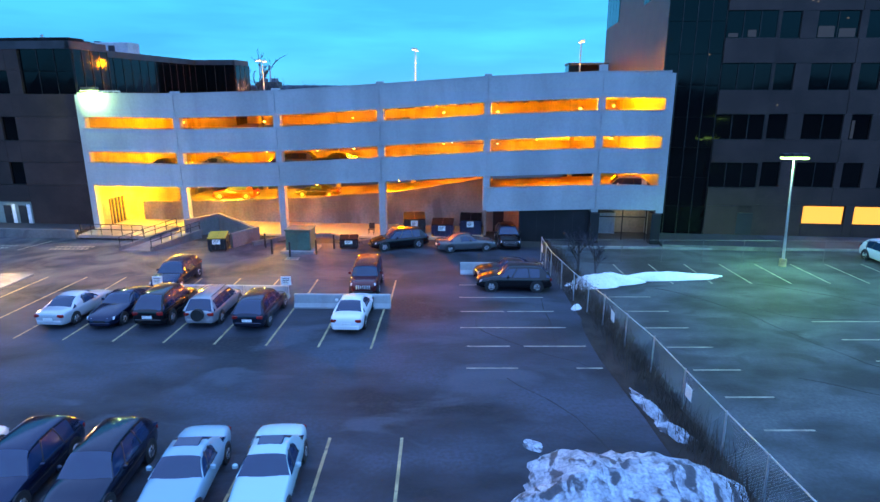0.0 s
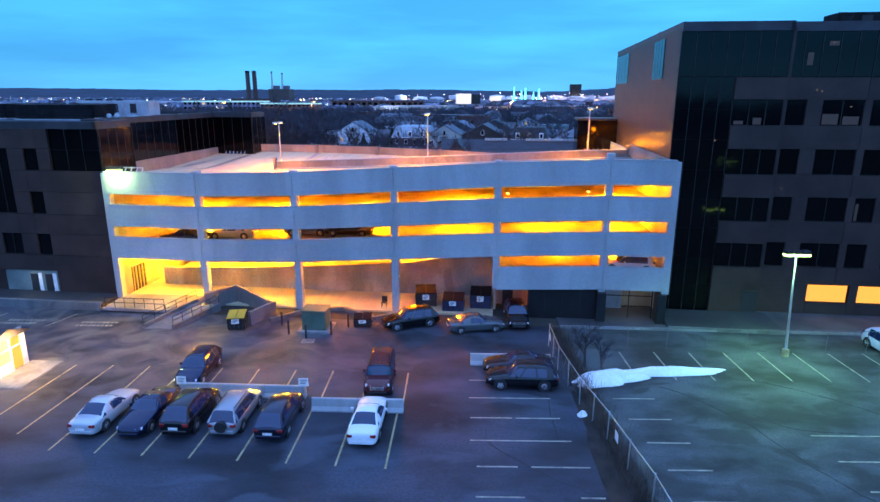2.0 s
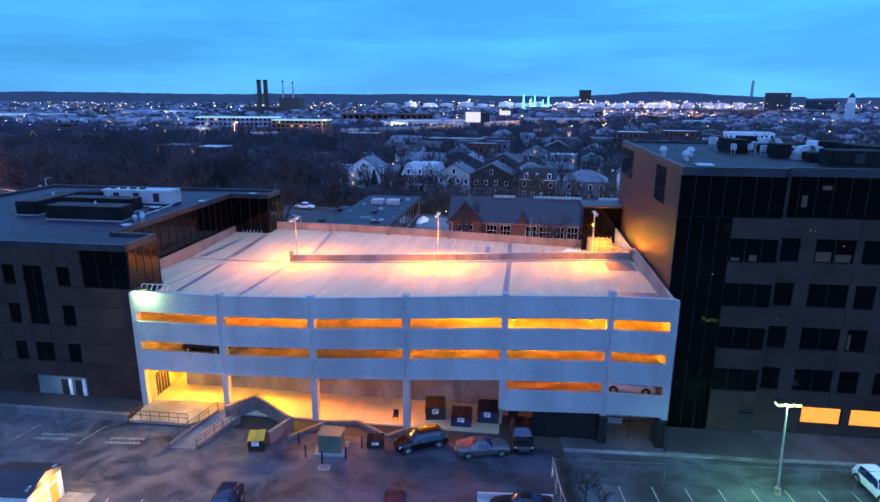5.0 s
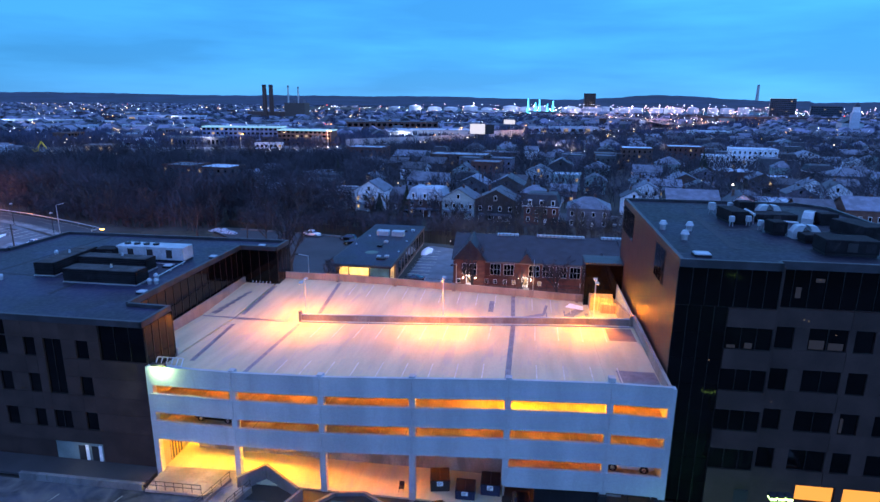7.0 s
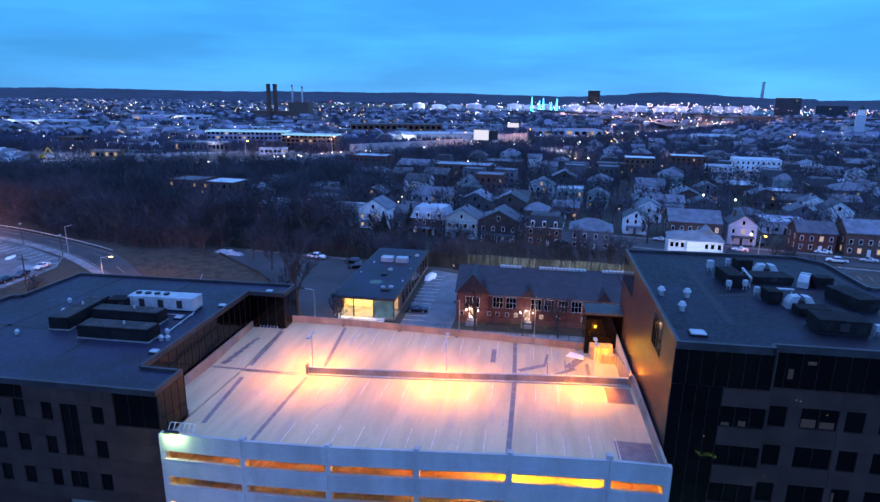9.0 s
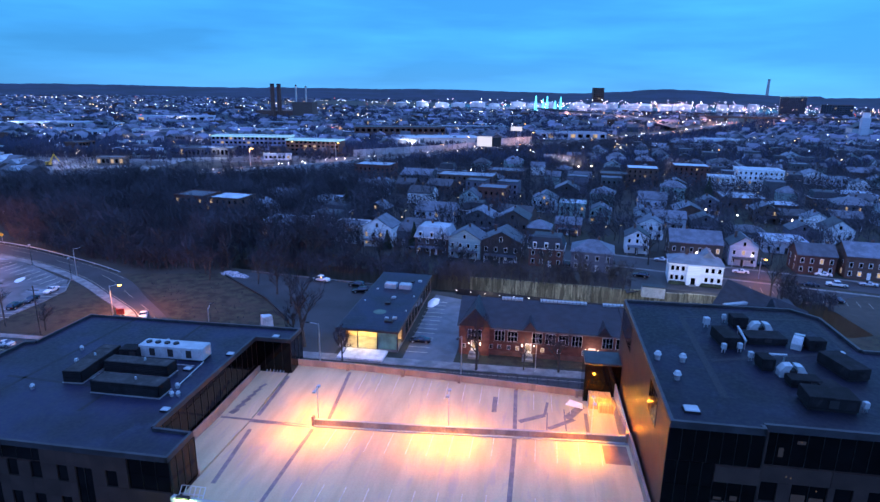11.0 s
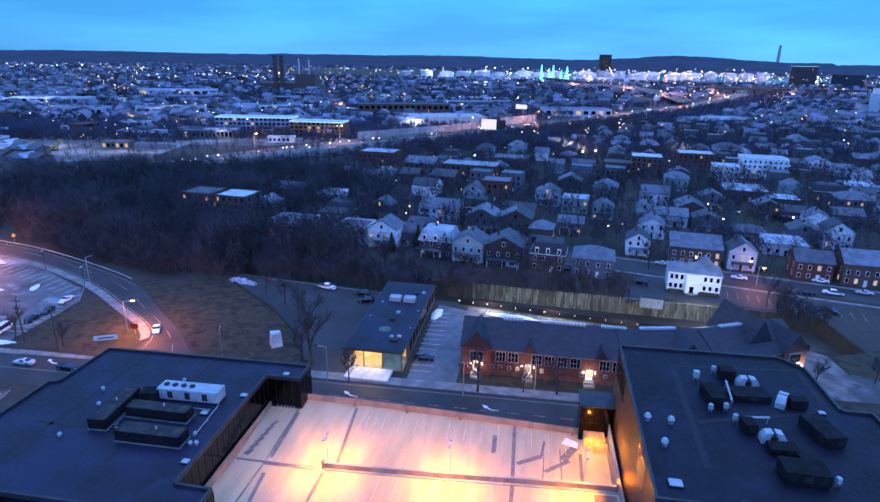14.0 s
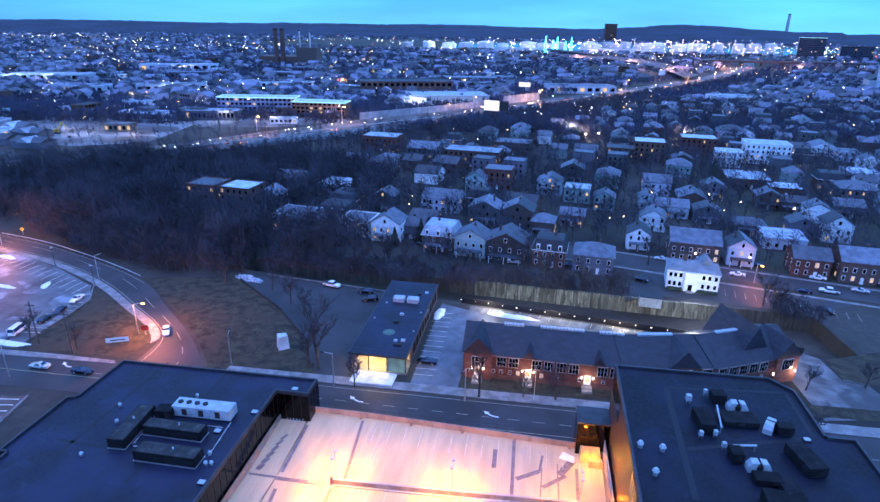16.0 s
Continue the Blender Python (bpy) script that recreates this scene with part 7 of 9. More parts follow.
def house(x, y, w, h, form, tone, turn=-12, deep=None, lights=0.11, fine=True):
    """A town house; x, y the foot of its front, w its front, h its height to the ridge."""
    d = deep or max(9.0, min(w * 0.9, 16))
    ob = thing("house" if w < 22 else "apartment_house", f"{TONE[tone]} {SHAPE[form]} among bare trees", "house", pose(x, y + d / 2, 0, 0, 0, turn))
    x0, x1, y0, y1 = -w / 2, w / 2, -d / 2, d / 2
    eave = h - 0.4 if form == "flat" else (h * 0.62 if form.startswith("mansard") else max(h * 0.68, 3.2))
    wall, over = SIDING[tone], 0.35
    roofing = SLATE if form == "mansard" else (PALEROOF if form == "mansardlight" or (form == "flat" and tone in ("white", "pale", "teal", "brick", "brickdark") and random.random() < 0.8) else SHINGLE)
    if form in ("flat", "hip") or form.startswith("mansard"):
        part("wall", Mesh().box(x0, y0, -0.2, x1, y1, eave), wall, ob)
    elif form == "gablex":
        part("wall", Mesh().loft([[(x0, y0, -0.2), (x0, y0, eave), (x0, 0, h), (x0, y1, eave), (x0, y1, -0.2)][::-1], [(x1, y0, -0.2), (x1, y0, eave), (x1, 0, h), (x1, y1, eave), (x1, y1, -0.2)][::-1]]), wall, ob)
    else:
        part("wall", Mesh().loft([[(x0, y0, -0.2), (x1, y0, -0.2), (x1, y0, eave), (0, y0, h), (x0, y0, eave)], [(x0, y1, -0.2), (x1, y1, -0.2), (x1, y1, eave), (0, y1, h), (x0, y1, eave)]][::-1]), wall, ob)
    t = 0.22
    if form == "flat":
        part("roof", Mesh().box(x0 + 0.25, y0 + 0.25, eave, x1 - 0.25, y1 - 0.25, eave + 0.12), roofing, ob)
        part("cornice", ring(Mesh(), [(x0 - 0.15, y0 - 0.15), (x1 + 0.15, y0 - 0.15), (x1 + 0.15, y1 + 0.15), (x0 - 0.15, y1 + 0.15)], eave - 0.15, h, 0.4), wall if tone != "white" else WHITEPAINT, ob)
    elif form == "hip":
        k = min(w, d) * 0.42
        part("roof", Mesh().loft([[(x0 - over, y0 - over, eave), (x1 + over, y0 - over, eave), (x1 + over, y1 + over, eave), (x0 - over, y1 + over, eave)], [(x0 + k, -0.2, h), (x1 - k, -0.2, h), (x1 - k, 0.2, h), (x0 + k, 0.2, h)]]), roofing, ob)
    elif form.startswith("mansard"):
        k = 0.9
        part("mansard", Mesh().loft([[(x0 - over, y0 - over, eave), (x1 + over, y0 - over, eave), (x1 + over, y1 + over, eave), (x0 - over, y1 + over, eave)], [(x0 + k, y0 + k, h - 0.3), (x1 - k, y0 + k, h - 0.3), (x1 - k, y1 - k, h - 0.3), (x0 + k, y1 - k, h - 0.3)], [(x0 + k + 1.5, y0 + k + 1.5, h), (x1 - k - 1.5, y0 + k + 1.5, h), (x1 - k - 1.5, y1 - k - 1.5, h), (x0 + k + 1.5, y1 - k - 1.5, h)]]), roofing, ob)
        part("cornice", ring(Mesh(), [(x0 - 0.45, y0 - 0.45), (x1 + 0.45, y0 - 0.45), (x1 + 0.45, y1 + 0.45), (x0 - 0.45, y1 + 0.45)], eave - 0.25, eave - 0.005, 0.5), WHITEPAINT, ob)
    elif form == "gablex":
        for s in (-1, 1):
            ya, yb = (y0 - over, 0) if s < 0 else (0, y1 + over)
            za, zb = (eave - 0.12, h) if s < 0 else (h, eave - 0.12)
            part("roof_slope", Mesh().prism([(x0 - over, ya), (x1 + over, ya), (x1 + over, yb), (x0 - over, yb)], [za + 0.01, za + 0.01, zb + 0.01, zb + 0.01], [za + t, za + t, zb + t, zb + t]), roofing, ob)
    else:
        for s in (-1, 1):
            xa, xb = (x0 - over, 0) if s < 0 else (0, x1 + over)
            za, zb = (eave - 0.12, h) if s < 0 else (h, eave - 0.12)
            part("roof_slope", Mesh().prism([(xa, y0 - over), (xb, y0 - over), (xb, y1 + over), (xa, y1 + over)], [za + 0.01, zb + 0.01, zb + 0.01, za + 0.01], [za + t, zb + t, zb + t, za + t]), roofing, ob)
    if form != "flat":
        cx = random.uniform(-0.25, 0.25) * w
        part("chimney", Mesh().box(cx - 0.35, 0.4, eave, cx + 0.35, 1.2, h + 0.9), BRICKDARK, ob)
    floors = max(1, int(eave // 2.7))
    n = max(2, int(w // 2.6))
    dark_, warm_ = Mesh(), Mesh()

    def pane(px, pz, face):
        lit_ = random.random() < lights
        m = ROOM_WARM if lit_ else DARKGLASS
        if not fine or y > 208:
            box = (px - 0.45, y0 - 0.1, pz, px + 0.45, y0 - 0.003, pz + 1.4) if face == 0 else (*sorted((face * (w / 2 + 0.003), face * (w / 2 + 0.1))), px - 0.45, px + 0.45)
            if face == 0:
                (warm_ if lit_ else dark_).box(*box)
            else:
                (warm_ if lit_ else dark_).box(box[0], box[2], pz, box[1], box[3], pz + 1.4)
            return
        if face == 0:
            f = part("window", Mesh().box(px - 0.52, y0 - 0.09, pz - 0.08, px + 0.52, y0 - 0.003, pz + 1.5), WHITEPAINT, ob)
            part("pane", Mesh().box(px - 0.40, y0 - 0.11, pz + 0.04, px + 0.40, y0 - 0.092, pz + 1.38), m, f)
        else:
            a, b = sorted((face * (w / 2 + 0.003), face * (w / 2 + 0.09)))
            f = part("window", Mesh().box(a, px - 0.52, pz - 0.08, b, px + 0.52, pz + 1.5), WHITEPAINT, ob)
            a, b = sorted((face * (w / 2 + 0.092), face * (w / 2 + 0.11)))
            part("pane", Mesh().box(a, px - 0.40, pz + 0.04, b, px + 0.40, pz + 1.38), m, f)

    for j in range(floors):
        pz = 0.95 + j * 2.75
        for i in range(n):
            px = x0 + w * (i + 0.5) / n
            if j == 0 and i == n // 2:
                part("door", Mesh().box(px - 0.5, y0 - 0.08, 0, px + 0.5, y0 - 0.004, 2.15), BLACKMETAL if tone in ("white", "pale") else WHITEPAINT, ob)
                continue
            pane(px, pz, 0)
        if fine:
            face = -1 if x > 60 else 1
            for i in range(2):
                pane(y0 + d * (i + 0.5) / 2, pz, face)
    if form == "gabley" and fine:
        pane(0, eave + 0.1, 0)
    if form.startswith("mansard") and fine:
        for i in range(max(2, n - 1)):
            px = x0 + w * (i + 0.5) / max(2, n - 1)
            part("dormer", Mesh().box(px - 0.6, y0 - 0.25, eave + 0.2, px + 0.6, y0 + 1.0, eave + 1.9), WHITEPAINT, ob)
            part("dormer_pane", Mesh().box(px - 0.38, y0 - 0.28, eave + 0.4, px + 0.38, y0 - 0.252, eave + 1.6), DARKGLASS, ob)
    if fine and form != "flat" and random.random() < 0.6:
        part("porch_roof", Mesh().prism([(x0 * 0.8, y0 - 2.0), (x1 * 0.8, y0 - 2.0), (x1 * 0.8, y0 - 0.12), (x0 * 0.8, y0 - 0.12)], [2.45, 2.45, 2.75, 2.75], [2.6, 2.6, 2.95, 2.95]), SHINGLE, ob)
        for s in (-0.78, 0, 0.78):
            part("porch_post", Mesh().box(s * w / 2 - 0.08, y0 - 1.95, -0.1, s * w / 2 + 0.08, y0 - 1.8, 2.46), WHITEPAINT, ob)
    for m_, t_ in ((dark_, DARKGLASS), (warm_, ROOM_WARM)):
        if m_.v:
            tagged(part("glazing", m_, t_, ob), kind="stuff")
    return ob
HOMES = []
HOMES.append(house(-55, 219, 12.4, 8.3, 'mansard', 'white'))
HOMES.append(house(-44, 207, 11.9, 6.7, 'flat', 'white'))
HOMES.append(house(-32, 203, 10.8, 10.3, 'gabley', 'white'))
HOMES.append(house(-23, 207, 9.2, 7.2, 'gablex', 'grey'))
HOMES.append(house(-12, 195, 11.8, 9.5, 'mansardlight', 'brickdark'))
HOMES.append(house(-1, 191, 10.8, 9.8, 'gabley', 'pale'))
HOMES.append(house(11, 187, 12.8, 10.3, 'gabley', 'dark'))
HOMES.append(house(25, 184, 10.7, 9.8, 'mansard', 'brick'))
HOMES.append(house(39, 180, 12.8, 9.0, 'hip', 'grey'))
HOMES.append(house(-14, 241, 16.2, 8.4, 'gablex', 'pale'))
HOMES.append(house(4, 227, 12.4, 9.5, 'gabley', 'grey'))
HOMES.append(house(17, 223, 12.2, 10.3, 'gabley', 'brown'))
HOMES.append(house(26, 216, 8.9, 7.7, 'hip', 'brown'))
HOMES.append(house(39, 229, 9.8, 6.3, 'gablex', 'pink'))
HOMES.append(house(46, 262, 11.5, 6.8, 'flat', 'teal'))
HOMES.append(house(56, 252, 9.0, 8.0, 'gabley', 'teal'))
HOMES.append(house(35, 274, 11.6, 9.0, 'gabley', 'pale'))
HOMES.append(house(49, 299, 12.0, 10.0, 'gabley', 'dark'))
HOMES.append(house(11, 281, 13.5, 9.9, 'flat', 'brick'))
HOMES.append(house(0, 275, 9.2, 9.4, 'gabley', 'pale'))
HOMES.append(house(-2, 327, 31.2, 9.1, 'flat', 'brickdark'))
HOMES.append(house(-31, 345, 18.0, 8.9, 'gablex', 'grey'))
HOMES.append(house(-22, 364, 7.6, 7.1, 'gabley', 'white'))
HOMES.append(house(-59, 360, 22.7, 9.8, 'flat', 'brick'))
HOMES.append(house(-112, 230, 13.3, 12.0, 'flat', 'brick'))
HOMES.append(house(-97, 228, 13.8, 11.6, 'flat', 'brickdark'))
HOMES.append(house(-88, 237, 10.7, 9.0, 'gabley', 'pale'))
HOMES.append(house(-88, 269, 14.6, 7.9, 'gablex', 'grey'))
HOMES.append(house(-70, 211, 13.5, 6.5, 'flat', 'pale'))
HOMES.append(house(-63, 257, 15.4, 6.4, 'flat', 'pale'))
HOMES.append(house(-39, 243, 9.3, 8.3, 'gabley', 'dark'))
HOMES.append(house(-66, 318, 12.5, 6.7, 'gablex', 'grey'))
HOMES.append(house(-50, 303, 12.9, 8.4, 'gablex', 'pale'))
HOMES.append(house(76, 194, 16.2, 9.6, 'gablex', 'brown'))
HOMES.append(house(59, 204, 8.0, 8.3, 'gabley', 'white'))
HOMES.append(house(86, 279, 12.6, 9.1, 'gablex', 'pale'))
HOMES.append(house(111, 276, 10.3, 8.5, 'gabley', 'grey'))
HOMES.append(house(83, 244, 13.0, 6.9, 'gablex', 'pale'))
HOMES.append(house(75, 256, 6.3, 6.5, 'gabley', 'pale'))
HOMES.append(house(95, 238, 10.4, 7.4, 'gabley', 'grey'))
HOMES.append(house(130, 262, 10.2, 8.3, 'gabley', 'brown'))
HOMES.append(house(107, 225, 11.5, 5.8, 'hip', 'grey'))
HOMES.append(house(90, 192, 8.5, 9.5, 'gabley', 'pale'))
HOMES.append(house(113, 209, 14.1, 4.5, 'flat', 'pale'))
HOMES.append(house(109, 184, 10.9, 8.9, 'gablex', 'brick'))
HOMES.append(house(126, 224, 9.6, 7.6, 'gabley', 'grey'))
HOMES.append(house(136, 219, 9.8, 10.3, 'gabley', 'white'))
HOMES.append(house(123, 180, 13.1, 10.3, 'gablex', 'brickdark'))
HOMES.append(house(159, 252, 12.1, 7.2, 'gablex', 'grey'))
HOMES.append(house(136, 370, 20.7, 12.0, 'flat', 'brick'))
HOMES.append(house(171, 356, 24.5, 12.0, 'flat', 'white'))
HOMES.append(house(145, 346, 13.7, 8.8, 'flat', 'white'))
HOMES.append(house(102, 353, 17.4, 12.0, 'flat', 'brickdark'))
HOMES.append(house(84, 348, 15.5, 9.0, 'flat', 'brickdark'))
HOMES.append(house(218, 385, 14.5, 8.8, 'gabley', 'white'))
HOMES.append(house(225, 370, 12.9, 6.3, 'flat', 'pale'))
HOMES.append(house(205, 318, 16.6, 4.9, 'flat', 'pale'))
HOMES.append(house(148, 283, 14.9, 4.5, 'flat', 'brickdark'))
HOMES.append(house(178, 277, 16.5, 9.1, 'hip', 'grey'))
HOMES.append(house(139, 258, 11.4, 6.3, 'gablex', 'brown'))
HOMES.append(house(180, 432, 18.4, 10.3, 'hip', 'pale'))
HOMES.append(house(259, 492, 14.8, 10.3, 'gabley', 'pale'))
HOMES.append(house(22, 363, 22.1, 7.6, 'flat', 'brickdark'))
HOMES.append(house(137, 296, 21.1, 5.2, 'flat', 'brickdark', deep=22))
HOMES.append(house(-20, 222, 10.5, 5.6, 'gablex', 'grey'))
WHROOF = mat("grey_blue_roof", (0.17, 0.19, 0.22), 0.8, var=0.2, scale=0.4, bump=0.2)
WH = thing("white_house", "bright white two-storey clapboard house with a pale roof", "house", pose(65.9, 170.0, 0, 0, 0, -14))
HOMES.append(WH)
part("wall", Mesh().box(-7.4, 0, -0.2, 7.4, 9.5, 6.1), SIDING["white"], WH)
part("wall_wing", Mesh().box(-2.4, -1.1, -0.2, 1.2, -0.01, 6.0), SIDING["white"], WH)
part("roof", Mesh().loft([[(-7.8, -0.4, 6.1), (7.8, -0.4, 6.1), (7.8, 9.9, 6.1), (-7.8, 9.9, 6.1)], [(-3.6, 4.6, 8.2), (3.6, 4.6, 8.2), (3.6, 4.9, 8.2), (-3.6, 4.9, 8.2)]]), WHROOF, WH)
part("cross_gable", gable_roof(Mesh(), 0.8, 3.5, 6.0, 9.6, 6.4, 9.4, "y", 0.3), WHROOF, WH)
part("cornice", ring(Mesh(), [(-7.65, -0.25), (7.65, -0.25), (7.65, 9.75), (-7.65, 9.75)], 5.85, 6.09, 0.3), WHITEPAINT, WH)
for z_ in (1.1, 3.9):
    for px_ in (-6.4, -5.0, -3.5, 3.0, 4.6, 6.4):
        fr = part("window", Mesh().box(px_ - 0.5, -0.09, z_, px_ + 0.5, -0.003, z_ + 1.5), WHITEPAINT, WH)
        part("pane", Mesh().box(px_ - 0.42, -0.11, z_ + 0.08, px_ + 0.42, -0.092, z_ + 1.42), DARKGLASS, fr)
part("door", Mesh().box(-1.2, -1.2, 0.0, 0.0, -1.105, 2.3), DARKGLASS, WH)
part("steps", Mesh().box(-1.5, -2.4, 0, 0.3, -1.11, 0.35), WALK, WH)
part("chimney", Mesh().box(-3.0, 4.0, 7.6, -2.2, 4.9, 9.8), BRICKDARK, WH)
for a_, b_ in ((-7.2, -2.6), (1.5, 7.3)):
    hg = part("hedge", Mesh().rounded(a_, -1.6, 0, b_, -0.6, 1.0, 0.3), CONIFER, WH)
lamp("POINT", pose(64.5, 159.0, 5.5), 1300, (0.85, 0.93, 1.0), 0.4)
sheet("parking_lot", [(44, 160.5), (46, 174), (56, 184), (57.2, 167.5)], 0.04, DARKLOT, "dark lot beside the white house", "parking lot")


# ---- bare trees ----
def bare_tree(name, height, seed, limbs=7, twigs=3):
    """A tapered trunk that forks into limbs, branches and fine twigs."""
    rnd = random.Random(seed)
    wood, fine = Mesh(), Mesh()

    def grow(p, d, length, r, depth):
        q = p + d * length
        if depth >= 3:
            for s in (1, -1):
                o = Vector((rnd.gauss(0, 1), rnd.gauss(0, 1), rnd.gauss(0, 1))).normalized() * max(r * 1.6, 0.05)
                fine.face(p - o, p + o, q + o * 0.2)
        else:
            wood.tube(p, q, r, r * 0.62, 6 if depth == 0 else (4 if depth == 1 else 3), False)
        if depth == 4:
            return
        n = (limbs, 5, 5, twigs)[depth]
        for i in range(n):
            s = 0.35 + 0.65 * (i + rnd.random() * 0.6) / n
            a = rnd.uniform(0, 2 * math.pi)
            side = Vector((math.cos(a), math.sin(a), 0))
            lean = rnd.uniform(0.55, 1.15)
            nd = (d + side * lean + Vector((0, 0, 0.28))).normalized()
            grow(p + d * length * s, nd, length * rnd.uniform(0.42, 0.62), max(r * 0.45, 0.012), depth + 1)

    grow(Vector((0, 0, -0.2)), Vector((rnd.gauss(0, 0.05), rnd.gauss(0, 0.05), 1)).normalized(), height * 0.55, height * 0.020, 0)
    ob = thing(name, "bare grey-brown winter tree with fine twigs", "tree", group="bare trees")
    part("trunk", wood, BARK, ob)
    part("crown", fine, TWIG, ob)
    return ob


TREES = [bare_tree("bare_tree", h, i + 3) for i, h in enumerate((13, 15, 11, 17, 9, 14))]
for i, tr in enumerate(TREES):
    tr.matrix_basis = pose((-38.3, -50, -62, -70, -25.8, 1.5)[i], (118.7, 176, 182, 200, 110.6, 109.2)[i], 0)
placed = [(o.matrix_basis.translation.x, o.matrix_basis.translation.y) for o in HOMES]


def free(x, y, gap=8.5):
    return all((x - a) ** 2 + (y - b - 0) ** 2 > gap * gap for a, b in placed)


def plant(x, y, s=None, kind=None):
    s = s or random.uniform(0.7, 1.15)
    o = copy_thing(kind or random.choice(TREES), pose(x, y, 0, 0, 0, random.uniform(0, 360)))
    o.scale = (s * random.uniform(0.9, 1.25), s * random.uniform(0.9, 1.25), s)
    return o


for x, y, s in ((-52, 150, 0.9), (-60, 158, 1.0), (-75, 160, 0.8), (-57, 171, 0.8), (-46, 143, 0.8), (-35.5, 117.5, 1.25), (17.9, 109.6, 0.75), (11.0, 110.0, 0.45), (83.6, 161.2, 0.8), (-96, 121, 0.7), (-110, 124, 0.7), (58, 110, 0.6), (74, 118, 0.6), (88, 120, 0.7), (66, 100, 0.6), (10.5, 38.0, 0.30), (9.6, 39.4, 0.28)):
    plant(x, y, s)
woods = 0
while woods < 120:
    x, y = random.uniform(-205, -45), random.uniform(168, 305)
    if y > (186 - 0.15 * (x + 75) if x > -76 else 176 - 0.28 * (x + 76)) and y < 330 + 0.75 * (x + 200) - 22 and free(x, y, 10):
        plant(x, y)
        woods += 1
kept = random.getstate()
for x, y, h in ((-78.5, 165.5, 0.8), (-84, 170, 1.0), (-92, 169, 0.9), (-101, 170.5, 0.8), (-108, 173.5, 1.0), (-116, 177, 0.9), (-124, 181, 1.0), (-133, 184.5, 0.9), (-141, 188.5, 1.0), (-96, 177, 1.1), (-112, 183, 1.1), (-128, 190, 1.1), (-74, 171, 0.9)):
    plant(x, y, h)
random.setstate(kept)
for i in range(46):
    x = random.uniform(-60, 90)
    if 46 < x < 84:
        continue
    plant(x, 181 - 0.16 * (x + 75) + 3 + random.uniform(-1.5, 6), random.uniform(0.5, 0.95))
street_trees = 0
while street_trees < 110:
    x, y = random.uniform(-80, 250), random.uniform(190, 460)
    if free(x, y, 9) and y < 300 + 0.78 * (x + 230) - 30:
        plant(x, y, random.uniform(0.5, 0.9))
        street_trees += 1


def conifer(x, y, h):
    ob = thing("conifer", "dark evergreen standing among the houses", "tree", pose(x, y, 0), "evergreens")
    part("trunk", Mesh().tube((0, 0, -0.2), (0, 0, h * 0.9), 0.25, 0.05, 6), BARK, ob)
    m = Mesh()
    for i in range(420):
        t = random.random() ** 0.8
        a, r = random.uniform(0, 6.28), (1 - t) * h * 0.27 * random.uniform(0.4, 1.1)
        z = 0.8 + t * (h - 0.8)
        c = Vector((math.cos(a) * r, math.sin(a) * r, z - r * 0.25))
        q = 0.28 * (1.2 - t) + 0.12
        m.face((0.2 * c.x, 0.2 * c.y, z), (c.x - math.sin(a) * q * 2, c.y + math.cos(a) * q * 2, c.z), (c.x * 1.15, c.y * 1.15, c.z - q), (c.x + math.sin(a) * q * 2, c.y - math.cos(a) * q * 2, c.z))
    part("crown", m, CONIFER, ob)


for x, y, h in ((-54, 252, 13), (-20, 205, 9), (-29, 200, 7), (118, 300, 15), (60, 262, 8), (30, 205, 6)):
    conifer(x, y, h)

HW_NEAR = [(-330, 245), (-267, 270), (-227, 286), (-199, 308), (-168, 333), (-144, 363), (-118, 386), (-84, 417), (-31, 471), (9, 517), (57, 580), (116, 648), (199, 747), (302, 877), (400, 1013), (528, 1224), (640, 1500)]
HW_FAR = [(-345, 262), (-283, 287), (-246, 312), (-216, 337), (-185, 369), (-159, 403), (-132, 434), (-95, 478), (-35, 533), (9, 579), (62, 638), (126, 708), (218, 819), (331, 965), (436, 1129), (540, 1307), (660, 1600)]


def lane(f):
    """A line along the highway, f of the way from its near to its far edge."""
    return [(a[0] + (b[0] - a[0]) * f, a[1] + (b[1] - a[1]) * f) for a, b in zip(HW_NEAR, HW_FAR)]


def from_highway(x, y):
    """Metres from the highway's middle line; negative on its near side."""
    best = (1e9, 0)
    mid = lane(0.5)
    for (x0, y0), (x1, y1) in zip(mid, mid[1:]):
        dx, dy = x1 - x0, y1 - y0
        f = max(0, min(1, ((x - x0) * dx + (y - y0) * dy) / (dx * dx + dy * dy)))
        best = min(best, (math.hypot(x - x0 - f * dx, y - y0 - f * dy), 1 if dx * (y - y0) - dy * (x - x0) > 0 else -1))
    return best[0] * best[1]


# ---- more houses along the further streets ----
kinds = ("gablex", "gabley", "gabley", "hip", "flat", "mansard")
tones = ("white", "white", "pale", "pale", "teal", "grey", "grey", "brown", "brick", "brickdark")
grid = Matrix.Translation((40, 196, 0)) @ Matrix.Rotation(radians(-15), 4, "Z")
protos = [house(-1000 - 30 * i, -900, random.uniform(8.5, 13.5), random.uniform(7, 10.5), random.choice(kinds), random.choice(tones), 0, None, 0.09, False) for i in range(16)]
many = 0
for row in range(0, 13):
    for side in (16, 40):
        for col in range(-17, 30):
            p = grid @ Vector((col * 17 + random.uniform(-3, 3), 62 * row + side + random.uniform(-2, 2), 0))
            if p.y > 700 or from_highway(p.x, p.y) > -85 or p.x < -70 or p.x > 70 + p.y * 0.75 or not free(p.x, p.y, 15) or random.random() < 0.12 or (p.y < 215 and p.x < 140):
                continue
            if many < 200:
                copy_thing(random.choice(protos), pose(p.x, p.y, 0, 0, 0, -15 + random.choice((0, 0, 90, 180)) + random.uniform(-4, 4)))
                placed.append((p.x, p.y))
                many += 1
